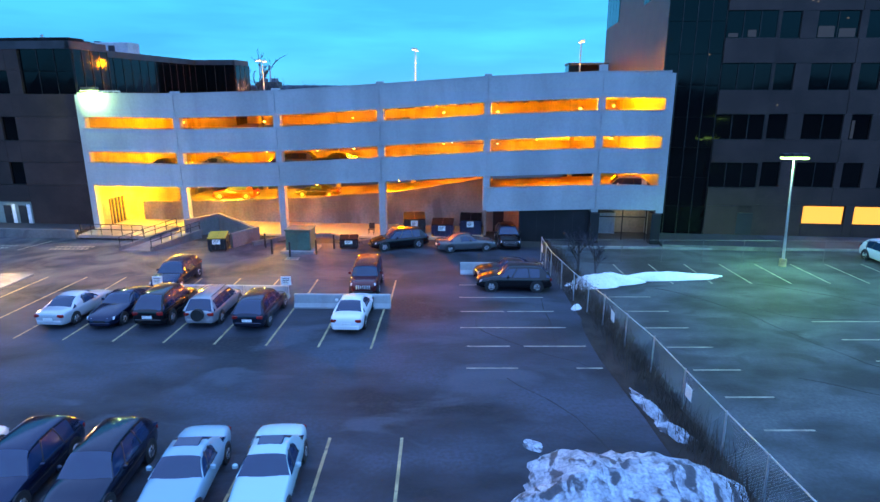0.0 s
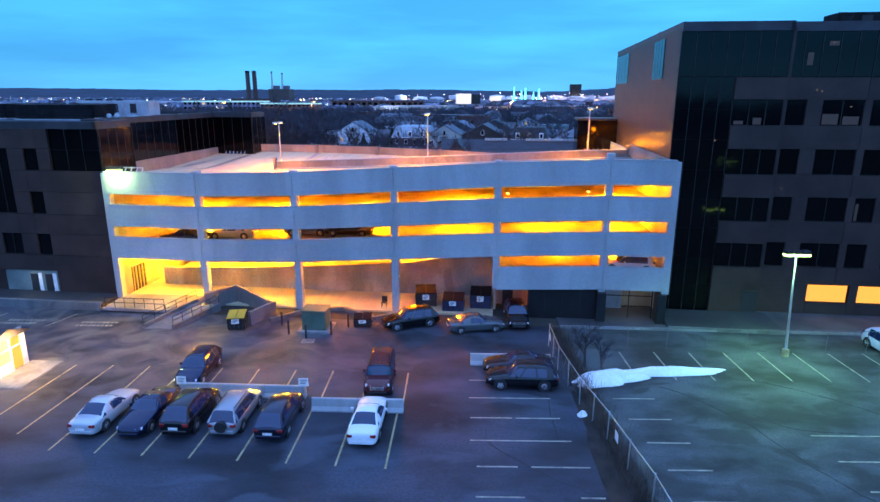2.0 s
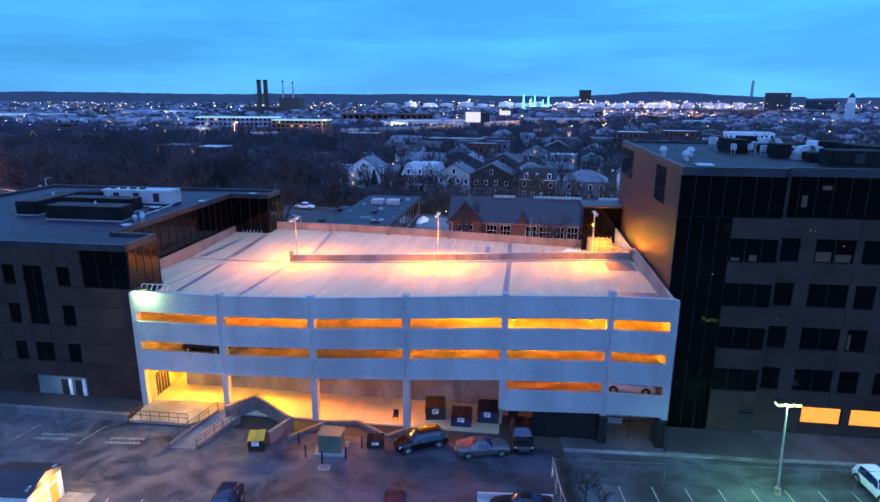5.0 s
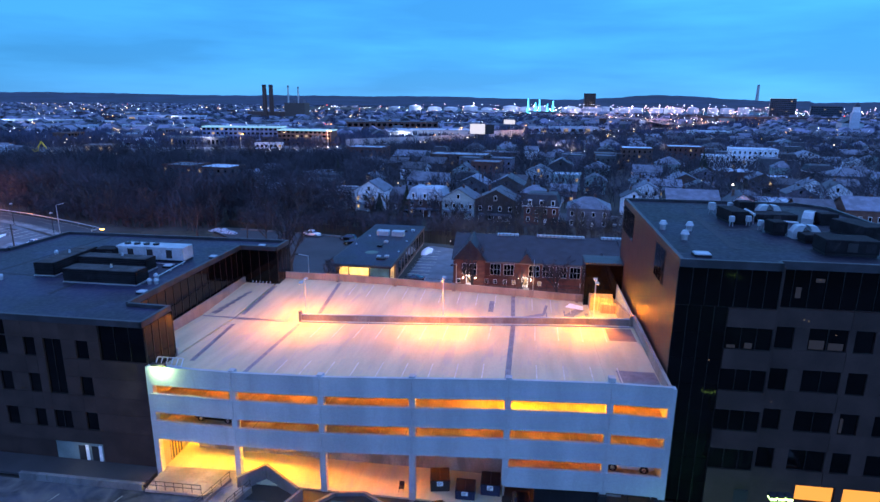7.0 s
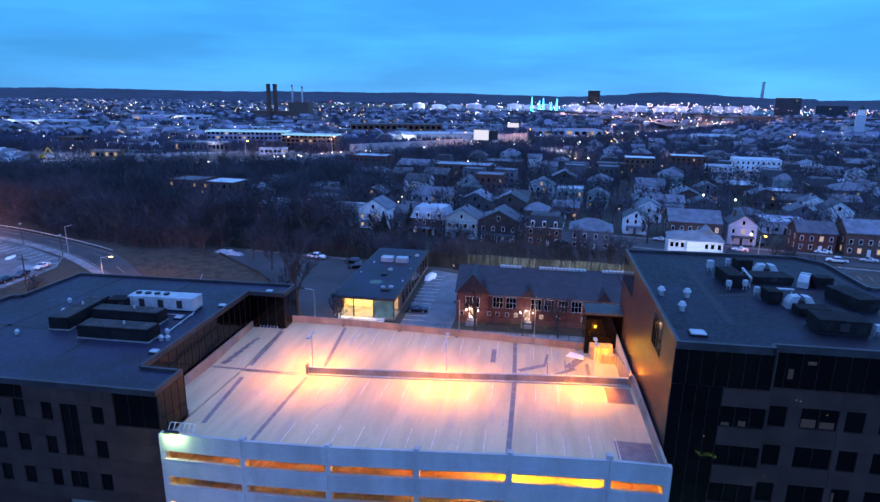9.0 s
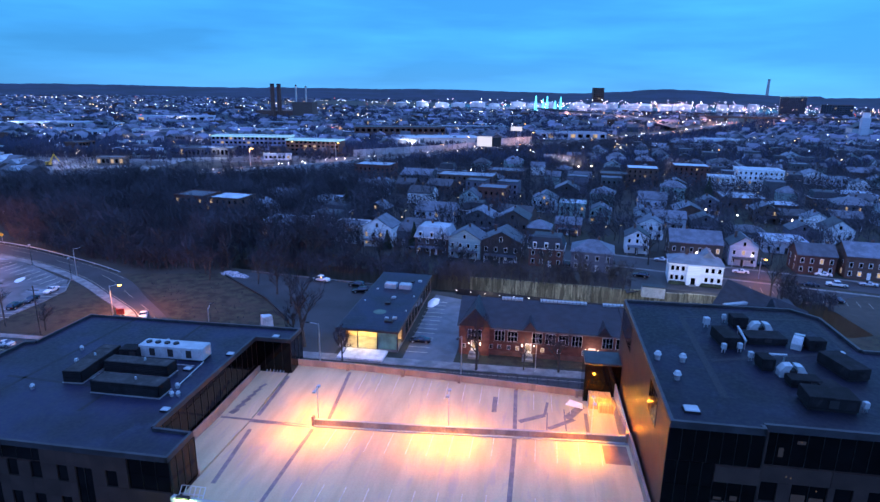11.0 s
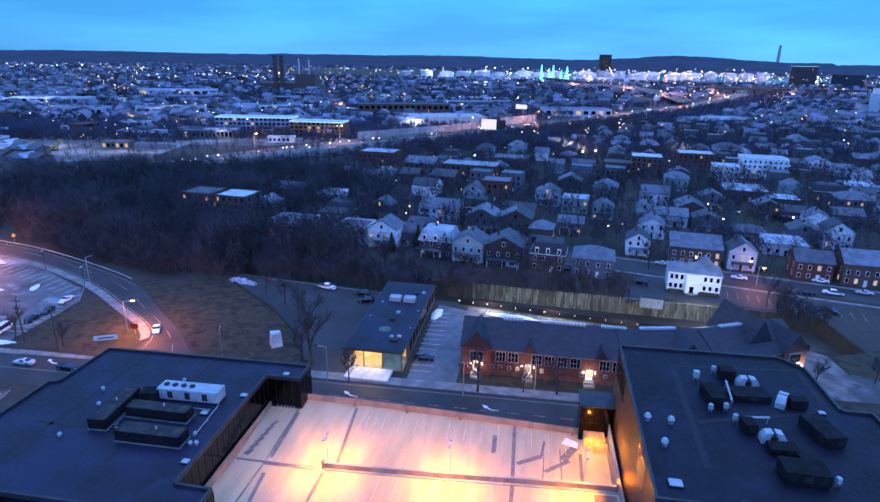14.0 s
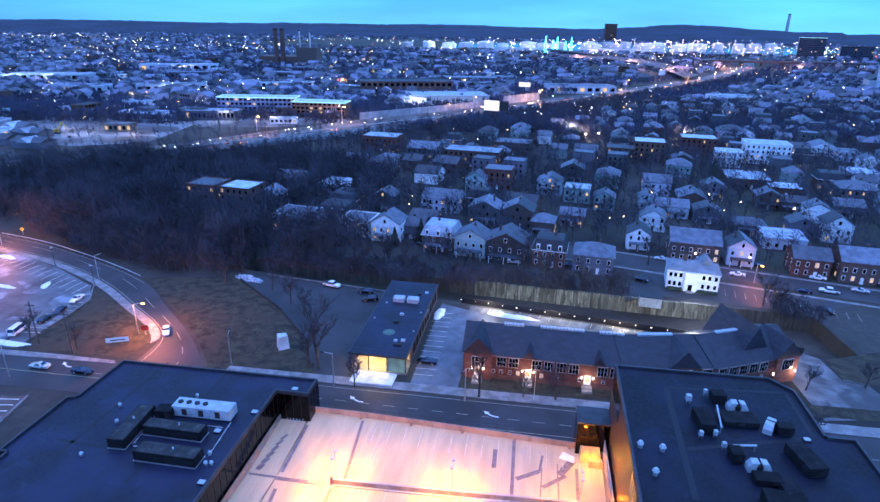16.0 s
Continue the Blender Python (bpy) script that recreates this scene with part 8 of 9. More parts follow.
for i, o in enumerate(protos):
    o.matrix_basis = pose(190 + 21 * i, 440 + 9 * i, 0, 0, 0, -15)
# hedge of scrub and thin stems that fills the gaps between houses and woods
scrub = Mesh()


def twigs(m, x, y, h, n=34):
    """A far leafless tree: stem, spreading limbs, and a loose round crown of fine twigs."""
    m.face((x - 0.15, y, -0.1), (x + 0.15, y, -0.1), (x + random.uniform(-0.3, 0.3), y, h * 0.75))
    r0, mid = h * random.uniform(0.26, 0.40), h * random.uniform(0.56, 0.66)
    for _ in range(5):
        a, f = random.uniform(0, 6.28), random.uniform(0.4, 0.8)
        m.face((x - 0.07, y, h * 0.3), (x + 0.07, y, h * 0.34), (x + r0 * f * math.cos(a), y + r0 * f * math.sin(a), mid + h * random.uniform(-0.05, 0.2)))
    for _ in range(n):
        a, q, e = random.uniform(0, 6.28), random.uniform(0.45, 1.0), random.uniform(-0.9, 1.35)
        c = Vector((x + r0 * q * math.cos(a) * math.cos(e), y + r0 * q * math.sin(a) * math.cos(e), mid + (h - mid) * q * math.sin(e)))
        d = Vector((math.cos(a) * math.cos(e) + random.gauss(0, 0.45), math.sin(a) * math.cos(e) + random.gauss(0, 0.45), math.sin(e) + random.gauss(0.15, 0.4))) * h * random.uniform(0.08, 0.15)
        w = random.uniform(0.05, 0.13)
        m.face(c - d + Vector((-w, 0, 0)), c - d + Vector((w, 0, w)), c + d)
        m.face(c + Vector((0, 0, -w)), c + Vector((w, 0, w)), c + d * 0.6 + Vector((random.gauss(0, 0.5), random.gauss(0, 0.5), random.gauss(0, 0.4))) * h * 0.07)


fans = 0
while fans < 2000:
    x, y = random.uniform(-230, -40), random.uniform(172, 320)
    if y > (187 - 0.15 * (x + 75) if x > -76 else 177 - 0.28 * (x + 76)) and y < 330 + 0.75 * (x + 200) - 16 and free(x, y, 9):
        twigs(scrub, x, y, random.uniform(7, 15), 44)
        fans += 1
while fans < 7800:
    x, y = random.uniform(-80, 420), random.uniform(186, 640)
    if from_highway(x, y) < -27 and free(x, y, 6.6) and not (x > 20 and abs((y - 196) + 0.33 * (x - 45)) < 13):
        twigs(scrub, x, y, random.uniform(5.5, 12.5), 34)
        fans += 1
for _ in range(520):
    x = random.uniform(-70, 95)
    if 46 < x < 84:
        continue
    y = 181 - 0.16 * (x + 75)
    twigs(scrub, x, y + random.uniform(0.5, 6), random.uniform(2, 6), 22)
    if x < 0 or x > 68:
        twigs(scrub, x, y - random.uniform(0.8, 4), random.uniform(2, 6), 22)
for _ in range(420):
    twigs(scrub, random.uniform(-430, -110), random.uniform(345, 480), random.uniform(4, 9), 22)
for _ in range(240):
    f = random.random()
    x, y = -101 + 55 * f + random.gauss(0, 9), 163 - 42 * f + random.gauss(0, 7)
    if -100 < x < -40 and y > 116 and (x + 66) * 0.83 + (y - 163) * 0.56 < -3 and (x + 71) * 0.75 + (y - 129) * 0.66 > 3:
        twigs(scrub, x, y, random.uniform(0.15, 0.4), 14)
for _ in range(1500):
    i = random.randrange(1, len(HW_NEAR) - 3)
    f = random.random()
    x, y = HW_NEAR[i][0] + (HW_NEAR[i + 1][0] - HW_NEAR[i][0]) * f + random.uniform(4, 34), HW_NEAR[i][1] + (HW_NEAR[i + 1][1] - HW_NEAR[i][1]) * f - random.uniform(4, 24)
    twigs(scrub, x, y, random.uniform(4, 9), 20)
kept = random.getstate()
for _ in range(420):
    f, g = random.random(), random.random() ** 1.5
    x, y = -165 + 92 * f, 197.5 - 29 * min(1, f / 0.7) + 7 * max(0, f - 0.7) + 20 * g
    if from_highway(x, y) < -20:
        twigs(scrub, x, y, random.uniform(3, 7) + 6 * g, 40)
random.setstate(kept)
tagged(part("scrub", scrub, TWIG), "leafless scrub and saplings between the houses", "scrub", kind="stuff")


# ---- highway with its sound walls ----
HIGHWAY = mat("worn_highway_concrete", (0.085, 0.082, 0.085), 0.75, var=0.3, scale=0.05, var2=0.2, scale2=1.0, bump=0.1, streak=(1, 1, 1), stain=((0.05, 0.05, 0.052), 0.06, 0.52, 0.6))
strip("road", HW_FAR, HW_NEAR, 1.2, HIGHWAY, "broad raised highway")
for f in (0.08, 0.3, 0.46, 0.54, 0.7, 0.92):
    for (x0, y0), (x1, y1) in zip(lane(f), lane(f)[1:]):
        line(x0, y0, x1, y1, 0.5, LINEPAINT, 1.23)
median = thing("median_barrier", "pale concrete barrier down the middle of the highway", "barrier", kind="structure")
for (x0, y0), (x1, y1) in zip(lane(0.5), lane(0.5)[1:]):
    part("segment", Mesh().prism([(x0, y0 - 0.3), (x1, y1 - 0.3), (x1, y1 + 0.3), (x0, y0 + 0.3)], 1.0, 2.1), PRECAST, median)
strip("road", [(-235, 205), (-220, 235), (-217, 250), (-210, 263), (-205, 275), (-199, 292)], [(-222, 196), (-206, 218), (-202, 231), (-197, 245), (-195, 261), (-192, 284)], 1.15, HIGHWAY, "slip road rising to the highway between bare trees")
RAMPWALL = [(-222, 196), (-206, 218), (-202, 231), (-197, 245), (-195, 261), (-192, 284)]
wallrun("trim_wall", "pale parapet along the highway slip road", RAMPWALL, [2.1] * 6, 0.4, PRECAST)
SOUND = mat("ribbed_sound_wall", (0.30, 0.33, 0.36), 0.8, var=0.2, scale=0.2, bump=0.2, rand=0.15)


def sound_wall(pts, z0, h, label):
    ob = thing("sound_wall", label, "wall", kind="structure")
    for (x0, y0), (x1, y1) in zip(pts, pts[1:]):
        n = max(1, int(math.hypot(x1 - x0, y1 - y0) // 6))
        for i in range(n):
            a, b = i / n, (i + 0.96) / n
            part("wall_panel", Mesh().prism([(x0 + (x1 - x0) * a, y0 + (y1 - y0) * a), (x0 + (x1 - x0) * b, y0 + (y1 - y0) * b), (x0 + (x1 - x0) * b, y0 + (y1 - y0) * b + 0.5), (x0 + (x1 - x0) * a, y0 + (y1 - y0) * a + 0.5)], 0, z0 + h + 0.1 * (i % 2)), SOUND, ob)


sound_wall(HW_NEAR[5:11], 1.2, 3.4, "ribbed grey sound wall along the highway")
sound_wall(HW_FAR[7:10], 1.2, 5.4, "tall ribbed grey sound wall along the far side")
sound_wall([(24, 597), (62, 638)], 1.2, 7.5, "tall ribbed end of the far sound wall")
bridge = thing("underpass", "amber-lit underpass below the highway", "underpass")
part("opening", Mesh().box(-36, 463, 0.1, -22, 464, 3.9), glow("underpass_glow", (1.0, 0.42, 0.08), 0.35, False), bridge)
part("lintel", Mesh().box(-38, 462.6, 3.92, -20, 464, 5.0), PRECAST, bridge)


def block(x, y, w, d, h, tone, label, turn=0, floors=0, roofing=None, rim=None, cols=0, lit=0.15, single=False):
    """A large plain building; floors and cols: its grid of windows."""
    ob = thing("large_building", label, "building", pose(x, y, 0, 0, 0, turn))
    part("wall", Mesh().box(-w / 2, 0, 0, w / 2, d, h), tone, ob)
    part("roof", Mesh().box(-w / 2 + 0.4, 0.4, h, w / 2 - 0.4, d - 0.4, h + 0.15), roofing or ROOFING, ob)
    part("cornice", ring(Mesh(), [(-w / 2 - 0.3, -0.3), (w / 2 + 0.3, -0.3), (w / 2 + 0.3, d + 0.3), (-w / 2 - 0.3, d + 0.3)], h - 0.4, h + 0.5, 0.8), rim or PRECAST, ob)
    dark, warm = Mesh(), Mesh()
    for j in range(floors):
        for i in range(cols):
            px, pz = -w / 2 + w * (i + 0.5) / cols, h * (j + 0.3) / floors
            pane = (px - w / cols * 0.3, -0.12, pz, px + w / cols * 0.3, -0.004, pz + h / floors * 0.5)
            if single:
                part("window", Mesh().box(*pane), ROOM_WARM if random.random() < lit else DARKGLASS, ob)
            else:
                (warm if random.random() < lit else dark).box(*pane)
    for m, t in ((dark, DARKGLASS), (warm, ROOM_WARM)):
        if m.v:
            tagged(part("glazing", m, t, ob), kind="stuff")
    return ob


BLUEWALL = mat("blue_grey_cladding", (0.12, 0.17, 0.30), 0.6, var=0.15, scale=0.1, bump=0.05)
EAVEGLOW = glow("lit_eave", (0.30, 0.80, 1.0), 0.42, False)
block(-186, 498, 66, 18, 14, BLUEWALL, "long four-storey apartment block with a lit cornice", 4, 4, PALEROOF, EAVEGLOW, 18, 0.08)
block(-131, 488, 45, 18, 12.5, BRICKDARK, "long apartment block with a lit cornice", -4, 4, PALEROOF, EAVEGLOW, 12, 0.08)
block(-28, 585, 78, 40, 9, SIDING["pale"], "long pale warehouse beyond the highway", 12, roofing=PALEROOF)
block(-62, 570, 26, 20, 8, SIDING["white"], "floodlit white metal shed", 12, roofing=PALEROOF)
bill = thing("billboard", "lit white billboard on a single post", "billboard", pose(11, 462, 0, 0, 0, -18))
part("post", Mesh().tube((0, 0, 0), (0, 0, 13), 0.6, 0.5), BLACKMETAL, bill)
part("panel", Mesh().box(-7.2, -0.3, 13, 4.6, 0.2, 20.5), glow("billboard_white", (0.9, 0.95, 1.0), 0.42, False), bill, "blank glowing white panel")
part("back_panel", Mesh().prism([(4.7, -0.2), (10.5, 5), (10.2, 5.4), (4.6, 0.2)], 13, 20), BLACKMETAL, bill)
bill2 = thing("billboard", "small lit billboard further along the highway", "billboard", pose(47, 640, 0, 0, 0, -20))
part("post", Mesh().tube((0, 0, 0), (0, 0, 14), 0.6, 0.5), BLACKMETAL, bill2)
part("panel", Mesh().box(-6, -0.3, 14, 6, 0.2, 18.5), bpy.data.materials["billboard_white"], bill2)
YARD = mat("gravel_yard", (0.15, 0.155, 0.165), 0.9, var=0.5, scale=0.04, var2=0.3, scale2=0.6, bump=0.3, stain=((0.05, 0.05, 0.055), 0.03, 0.5, 0.8))
sheet("yard", [(-345, 372), (-250, 352), (-212, 372), (-215, 452), (-345, 470)], 0.05, YARD, "pale gravel work yard beyond the highway", "yard")
sheet("yard", [(-222, 452), (-205, 430), (-150, 440), (-104, 476), (-104, 492), (-150, 486), (-222, 494)], 0.06, YARD, "pale yard before the apartment blocks", "yard")
# half-built site with a yellow excavator arm
dig = thing("excavator", "yellow excavator on the work site", "excavator", pose(-288, 392, 0))
YEL = mat("machine_yellow", (0.65, 0.42, 0.03), 0.5)
part("tracks", Mesh().rounded(-2, -1.4, 0, 2, 1.4, 1.0, 0.2), BLACKMETAL, dig)
part("cab", Mesh().rounded(-1.6, -1.3, 1.0, 1.4, 1.3, 3.0, 0.2), YEL, dig)
part("boom", Mesh().tube((0.8, 0, 2.2), (4.5, 0, 8.0), 0.45, 0.35, 6), YEL, dig)
part("arm", Mesh().tube((4.5, 0, 8.0), (7.8, 0, 3.2), 0.35, 0.3, 6), YEL, dig)

# ---- power station ----
plant_ = thing("power_station", "old brick power station with four dark stacks", "power station", pose(-352, 1085, 0))
part("hall", Mesh().box(-40, 0, 0, 62, 50, 14), BRICKDARK, plant_)
part("boiler_house", Mesh().box(30, -6, 0, 66, 30, 30), SIDING["brown"], plant_)
part("penthouse", Mesh().box(34, 0, 30, 44, 20, 36).box(52, 0, 30, 62, 20, 36), SIDING["grey"], plant_)
for x, r, h in ((-7, 3.6, 61), (5, 3.6, 61), (36, 1.3, 60), (54, 1.3, 58)):
    st = part("chimney", Mesh().tube((x, 0, 0), (x, 0, h), r * 1.15, r, 14), BRICKDARK if r > 2 else GALV, plant_)
    part("band", Mesh().tube((x, 0, h - 3), (x, 0, h - 0.5), r * 1.08, r * 1.08, 14), BLACKMETAL, st)

# ---- harbour: water, floodlit tanks, causeway with blue-lit towers ----
tagged(part("water", Mesh().prism([(-130, 1960), (900, 1850), (1500, 2500), (700, 3000), (-60, 2500)], -0.3, 0.25), WATER), "dark harbour water", "water", kind="structure")
TANK = mat("white_tank_paint", (0.62, 0.63, 0.66), 0.6, var=0.15, scale=0.05, bump=0, rand=0.4)


def tank(x, y, r, h):
    ob = thing("storage_tank", "round white oil storage tank under floodlights", "tank", pose(x, y, 0), "oil tanks")
    part("shell", Mesh().tube((0, 0, 0), (0, 0, h), r, r, 24), TANK, ob)
    part("dome", Mesh().tube((0, 0, h), (0, 0, h + r * 0.14), r, r * 0.25, 24), TANK, ob)


for i in range(16):
    tank(-230 + 62 * i + random.uniform(-14, 14), 1960 + 9 * i + random.uniform(-60, 60), random.uniform(16, 26), random.uniform(13, 20))
for i in range(12):
    tank(380 + 66 * i, 2270 + random.uniform(-90, 60), random.uniform(16, 26), random.uniform(14, 20))
for x, y, c, w in ((-120, 1880, COOL, 1.1e5), (150, 1900, COOL, 1.3e5), (430, 1960, (1.0, 0.72, 0.9), 1.6e5), (640, 2060, COOL, 1.3e5), (900, 2150, (1, 0.8, 0.7), 1.3e5), (330, 1800, (1, 0.7, 0.8), 1.1e5)):
    lamp("POINT", pose(x, y, 38), w * 0.42, c, 3)
block(120, 1800, 160, 40, 9, TANK, "long pale harbour shed under floodlights", 2, roofing=PALEROOF)
block(420, 1830, 220, 50, 10, TANK, "long pale harbour shed under floodlights", 2, roofing=PALEROOF)
CYAN = glow("cyan_tower_light", (0.05, 0.75, 1.0), 2.2, False)
caus = thing("harbour_bridge", "harbour bridge with blue-lit towers", "bridge", pose(220, 1700, 0))
part("deck", Mesh().prism([(-40, 60), (40, -220), (70, -220), (0, 60)], 8, 10), ROADBED, caus)
for i, (x, y, h) in enumerate(((-38, 60, 44), (-14, 85, 34), (-2, 90, 42), (22, 95, 30), (40, 110, 40))):
    part("tower", Mesh().tube((x, y, 0), (x, y, h), 4.0, 1.0, 6), CYAN, caus)
STEELBROWN = mat("dark_bridge_steel", (0.05, 0.04, 0.042), 0.7, var=0.2, scale=0.05)
tagged(part("viaduct", Mesh().prism([(485, 1322), (1250, 1300), (1250, 1316), (485, 1338)], 6.5, 10.5), STEELBROWN), "long dark steel viaduct across the harbour flats", "viaduct")
for i in range(18):
    x = 500 + 42 * i
    tagged(part("viaduct_pier", Mesh().box(x - 1.8, 1328 - 0.029 * (x - 485), 0, x + 1.8, 1333 - 0.029 * (x - 485), 6.5), STEELBROWN), "square dark viaduct pier over the flats", "pier", "viaduct piers")
strip("road", [(198, 1540), (304, 1527), (353, 1399), (365, 1213), (331, 955)], [(182, 1406), (274, 1372), (308, 1264), (315, 1093), (293, 896)], 6.5, HIGHWAY, "curving lit ramp of the harbour interchange")
for x, y, w in ((230, 1450, 5e4), (320, 1340, 6e4), (330, 1090, 6e4), (480, 1250, 7e4), (620, 1250, 5e4)):
    lamp("POINT", pose(x, y, 17), w, (1.0, 0.45, 0.30), 1.0)

# ---- landmarks on the skyline ----
TOWER = mat("dark_tower_glass", (0.035, 0.05, 0.08), 0.3, bump=0)
off = block(862, 1690, 62, 34, 52, TOWER, "wide office tower with lit top floors on the skyline", -24, 10, ROOFING, EAVEGLOW, 14, 0.03)
block(985, 1700, 74, 30, 32, TOWER, "lower office block beside the tower", -24, 6, ROOFING, BRICKDARK, 12, 0.04)
chim = thing("power_chimney", "single tall grey chimney on the skyline", "chimney", pose(1872, 4000, 0))
part("shaft", Mesh().tube((0, 0, 0), (0, 0, 150), 11, 7.5, 14), PRECAST, chim)
part("cap", Mesh().tube((0, 0, 150), (0, 0, 154), 8.2, 8.2, 14), BLACKMETAL, chim)
block(672, 3300, 56, 40, 80, BRICKDARK, "pair of tower blocks on the far ridge", 0, 8, ROOFING, BRICKDARK, 6, 0.03)
church = thing("church_tower", "pale church tower with a belfry", "church", pose(512, 818, 0, 0, 0, -20))
part("nave", Mesh().box(-12, 4, 0, 12, 40, 14), SIDING["pale"], church)
part("roof", gable_roof(Mesh(), -12, 4, 12, 40, 14, 21, "y"), SLATE, church)
part("tower", Mesh().box(-5, -5, 0, 5, 5, 28), SIDING["pale"], church)
part("belfry", Mesh().box(-3.6, -3.6, 28, 3.6, 3.6, 35), WHITEPAINT, church)
part("spire", Mesh().loft([[(-3.8, -3.8, 35), (3.8, -3.8, 35), (3.8, 3.8, 35), (-3.8, 3.8, 35)], [(-0.3, -0.3, 41), (0.3, -0.3, 41), (0.3, 0.3, 41), (-0.3, 0.3, 41)]]), SLATE, church)

# ---- sheds and blocks of the far town ----
far = [block(-2000 - 90 * i, -1200, w, d, h, t, l, 0, f, r, t, c, 0.05, False) for i, (w, d, h, t, l, f, r, c) in enumerate((
    (26, 15, 6, SIDING["pale"], "pale flat-roofed shed in the far town", 1, FARROOF, 9), (18, 12, 9, BRICKDARK, "dark brick block in the far town", 3, ROOFING, 6),
    (44, 18, 7, SIDING["grey"], "long grey warehouse in the far town", 1, FARROOF, 14), (15, 11, 8, BRICK, "red brick block in the far town", 2, SHINGLE, 5), (11, 9, 7, SIDING["white"], "white flat block in the far town", 2, SHINGLE, 4), (22, 12, 6, SIDING["brown"], "brown shed in the far town", 1, ROOFING, 8), (12, 10, 8, SIDING["grey"], "grey flat block in the far town", 2, SHINGLE, 4)))]
count = 0
while count < 105:
    y = 430 + 1350 * random.random() ** 1.2
    x = random.uniform(-0.88, 0.78) * y
    if -90 < from_highway(x, y) < 55 or (y < 700 and from_highway(x, y) < 0):
        continue
    if free(x, y, 22):
        copy_thing(random.choice(far), pose(x, y, 0, 0, 0, random.choice((-20, -8, 5, 12, 70)) + random.uniform(-4, 4)))
        placed.append((x, y))
        count += 1
for i, o in enumerate(far):
    o.matrix_basis = pose(-420 + 70 * i, 760 + 40 * i, 0, 0, 0, -10)
# the countless small houses of the far town
shells, tops = Mesh(), Mesh()
count = 0
while count < 2600:
    y = 560 + 2500 * random.random() ** 1.3
    x = random.uniform(-0.92, 0.85) * y
    if (1840 < y < 2700 and -700 < x < 1300) or -85 < from_highway(x, y) < 45 or not free(x, y, 14):
        continue
    a, w, d, h = random.choice((0, 0.3, -0.25, 1.2, 1.57)) + random.uniform(-0.1, 0.1), random.uniform(4, 7), random.uniform(4, 8), random.uniform(3.5, 7.5)
    q = lambda u, v, z: (x + u * math.cos(a) - v * math.sin(a), y + u * math.sin(a) + v * math.cos(a), z)
    shells.loft([[q(-w, -d, 0), q(w, -d, 0), q(w, d, 0), q(-w, d, 0)], [q(-w, -d, h), q(w, -d, h), q(w, d, h), q(-w, d, h)]])
    tops.loft([[q(-w - 0.4, -d - 0.4, h), q(w + 0.4, -d - 0.4, h), q(0, -d - 0.4, h + w * 0.6)], [q(-w - 0.4, d + 0.4, h), q(w + 0.4, d + 0.4, h), q(0, d + 0.4, h + w * 0.6)]])
    count += 1
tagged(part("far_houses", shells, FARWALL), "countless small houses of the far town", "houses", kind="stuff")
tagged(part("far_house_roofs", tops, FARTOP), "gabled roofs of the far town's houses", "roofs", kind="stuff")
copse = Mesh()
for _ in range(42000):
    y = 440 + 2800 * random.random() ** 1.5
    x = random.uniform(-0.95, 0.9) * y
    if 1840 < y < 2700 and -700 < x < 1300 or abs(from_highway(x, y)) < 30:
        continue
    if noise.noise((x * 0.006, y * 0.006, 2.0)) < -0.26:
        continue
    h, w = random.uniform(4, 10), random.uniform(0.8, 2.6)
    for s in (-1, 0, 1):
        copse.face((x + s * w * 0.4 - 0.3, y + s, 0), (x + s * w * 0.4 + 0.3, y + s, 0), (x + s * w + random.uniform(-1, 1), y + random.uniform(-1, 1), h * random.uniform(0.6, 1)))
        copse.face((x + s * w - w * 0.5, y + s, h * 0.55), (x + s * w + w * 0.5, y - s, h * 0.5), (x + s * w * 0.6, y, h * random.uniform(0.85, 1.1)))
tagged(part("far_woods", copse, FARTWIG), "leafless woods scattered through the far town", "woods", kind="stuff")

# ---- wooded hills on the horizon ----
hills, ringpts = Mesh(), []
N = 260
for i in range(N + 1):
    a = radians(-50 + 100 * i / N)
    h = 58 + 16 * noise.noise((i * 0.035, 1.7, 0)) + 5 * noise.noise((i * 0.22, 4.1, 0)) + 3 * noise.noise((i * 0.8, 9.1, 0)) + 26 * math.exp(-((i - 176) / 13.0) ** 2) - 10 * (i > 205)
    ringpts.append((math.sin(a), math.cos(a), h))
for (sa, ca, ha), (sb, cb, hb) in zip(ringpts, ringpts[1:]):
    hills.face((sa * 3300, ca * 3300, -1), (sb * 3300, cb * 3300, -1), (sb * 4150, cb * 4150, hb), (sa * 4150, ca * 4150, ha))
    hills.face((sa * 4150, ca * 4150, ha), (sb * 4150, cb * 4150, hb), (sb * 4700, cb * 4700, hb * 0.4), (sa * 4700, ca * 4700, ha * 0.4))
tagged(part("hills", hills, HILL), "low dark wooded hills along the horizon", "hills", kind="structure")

# ---- town lights ----
def sparks(name, label, col, strength, spots):
    m = Mesh()
    for x, y, z, r in spots:
        m.v += [(x + r, y, z), (x, y + r, z), (x - r, y, z), (x, y - r, z), (x, y, z + r), (x, y, z - r)]
        n = len(m.v) - 6
        m.f += [(n, n + 1, n + 4), (n + 1, n + 2, n + 4), (n + 2, n + 3, n + 4), (n + 3, n, n + 4), (n + 1, n, n + 5), (n + 2, n + 1, n + 5), (n + 3, n + 2, n + 5), (n, n + 3, n + 5)]
    return tagged(part(name, m, glow(name + "_glow", col, strength, False)), label, "lights", kind="stuff")


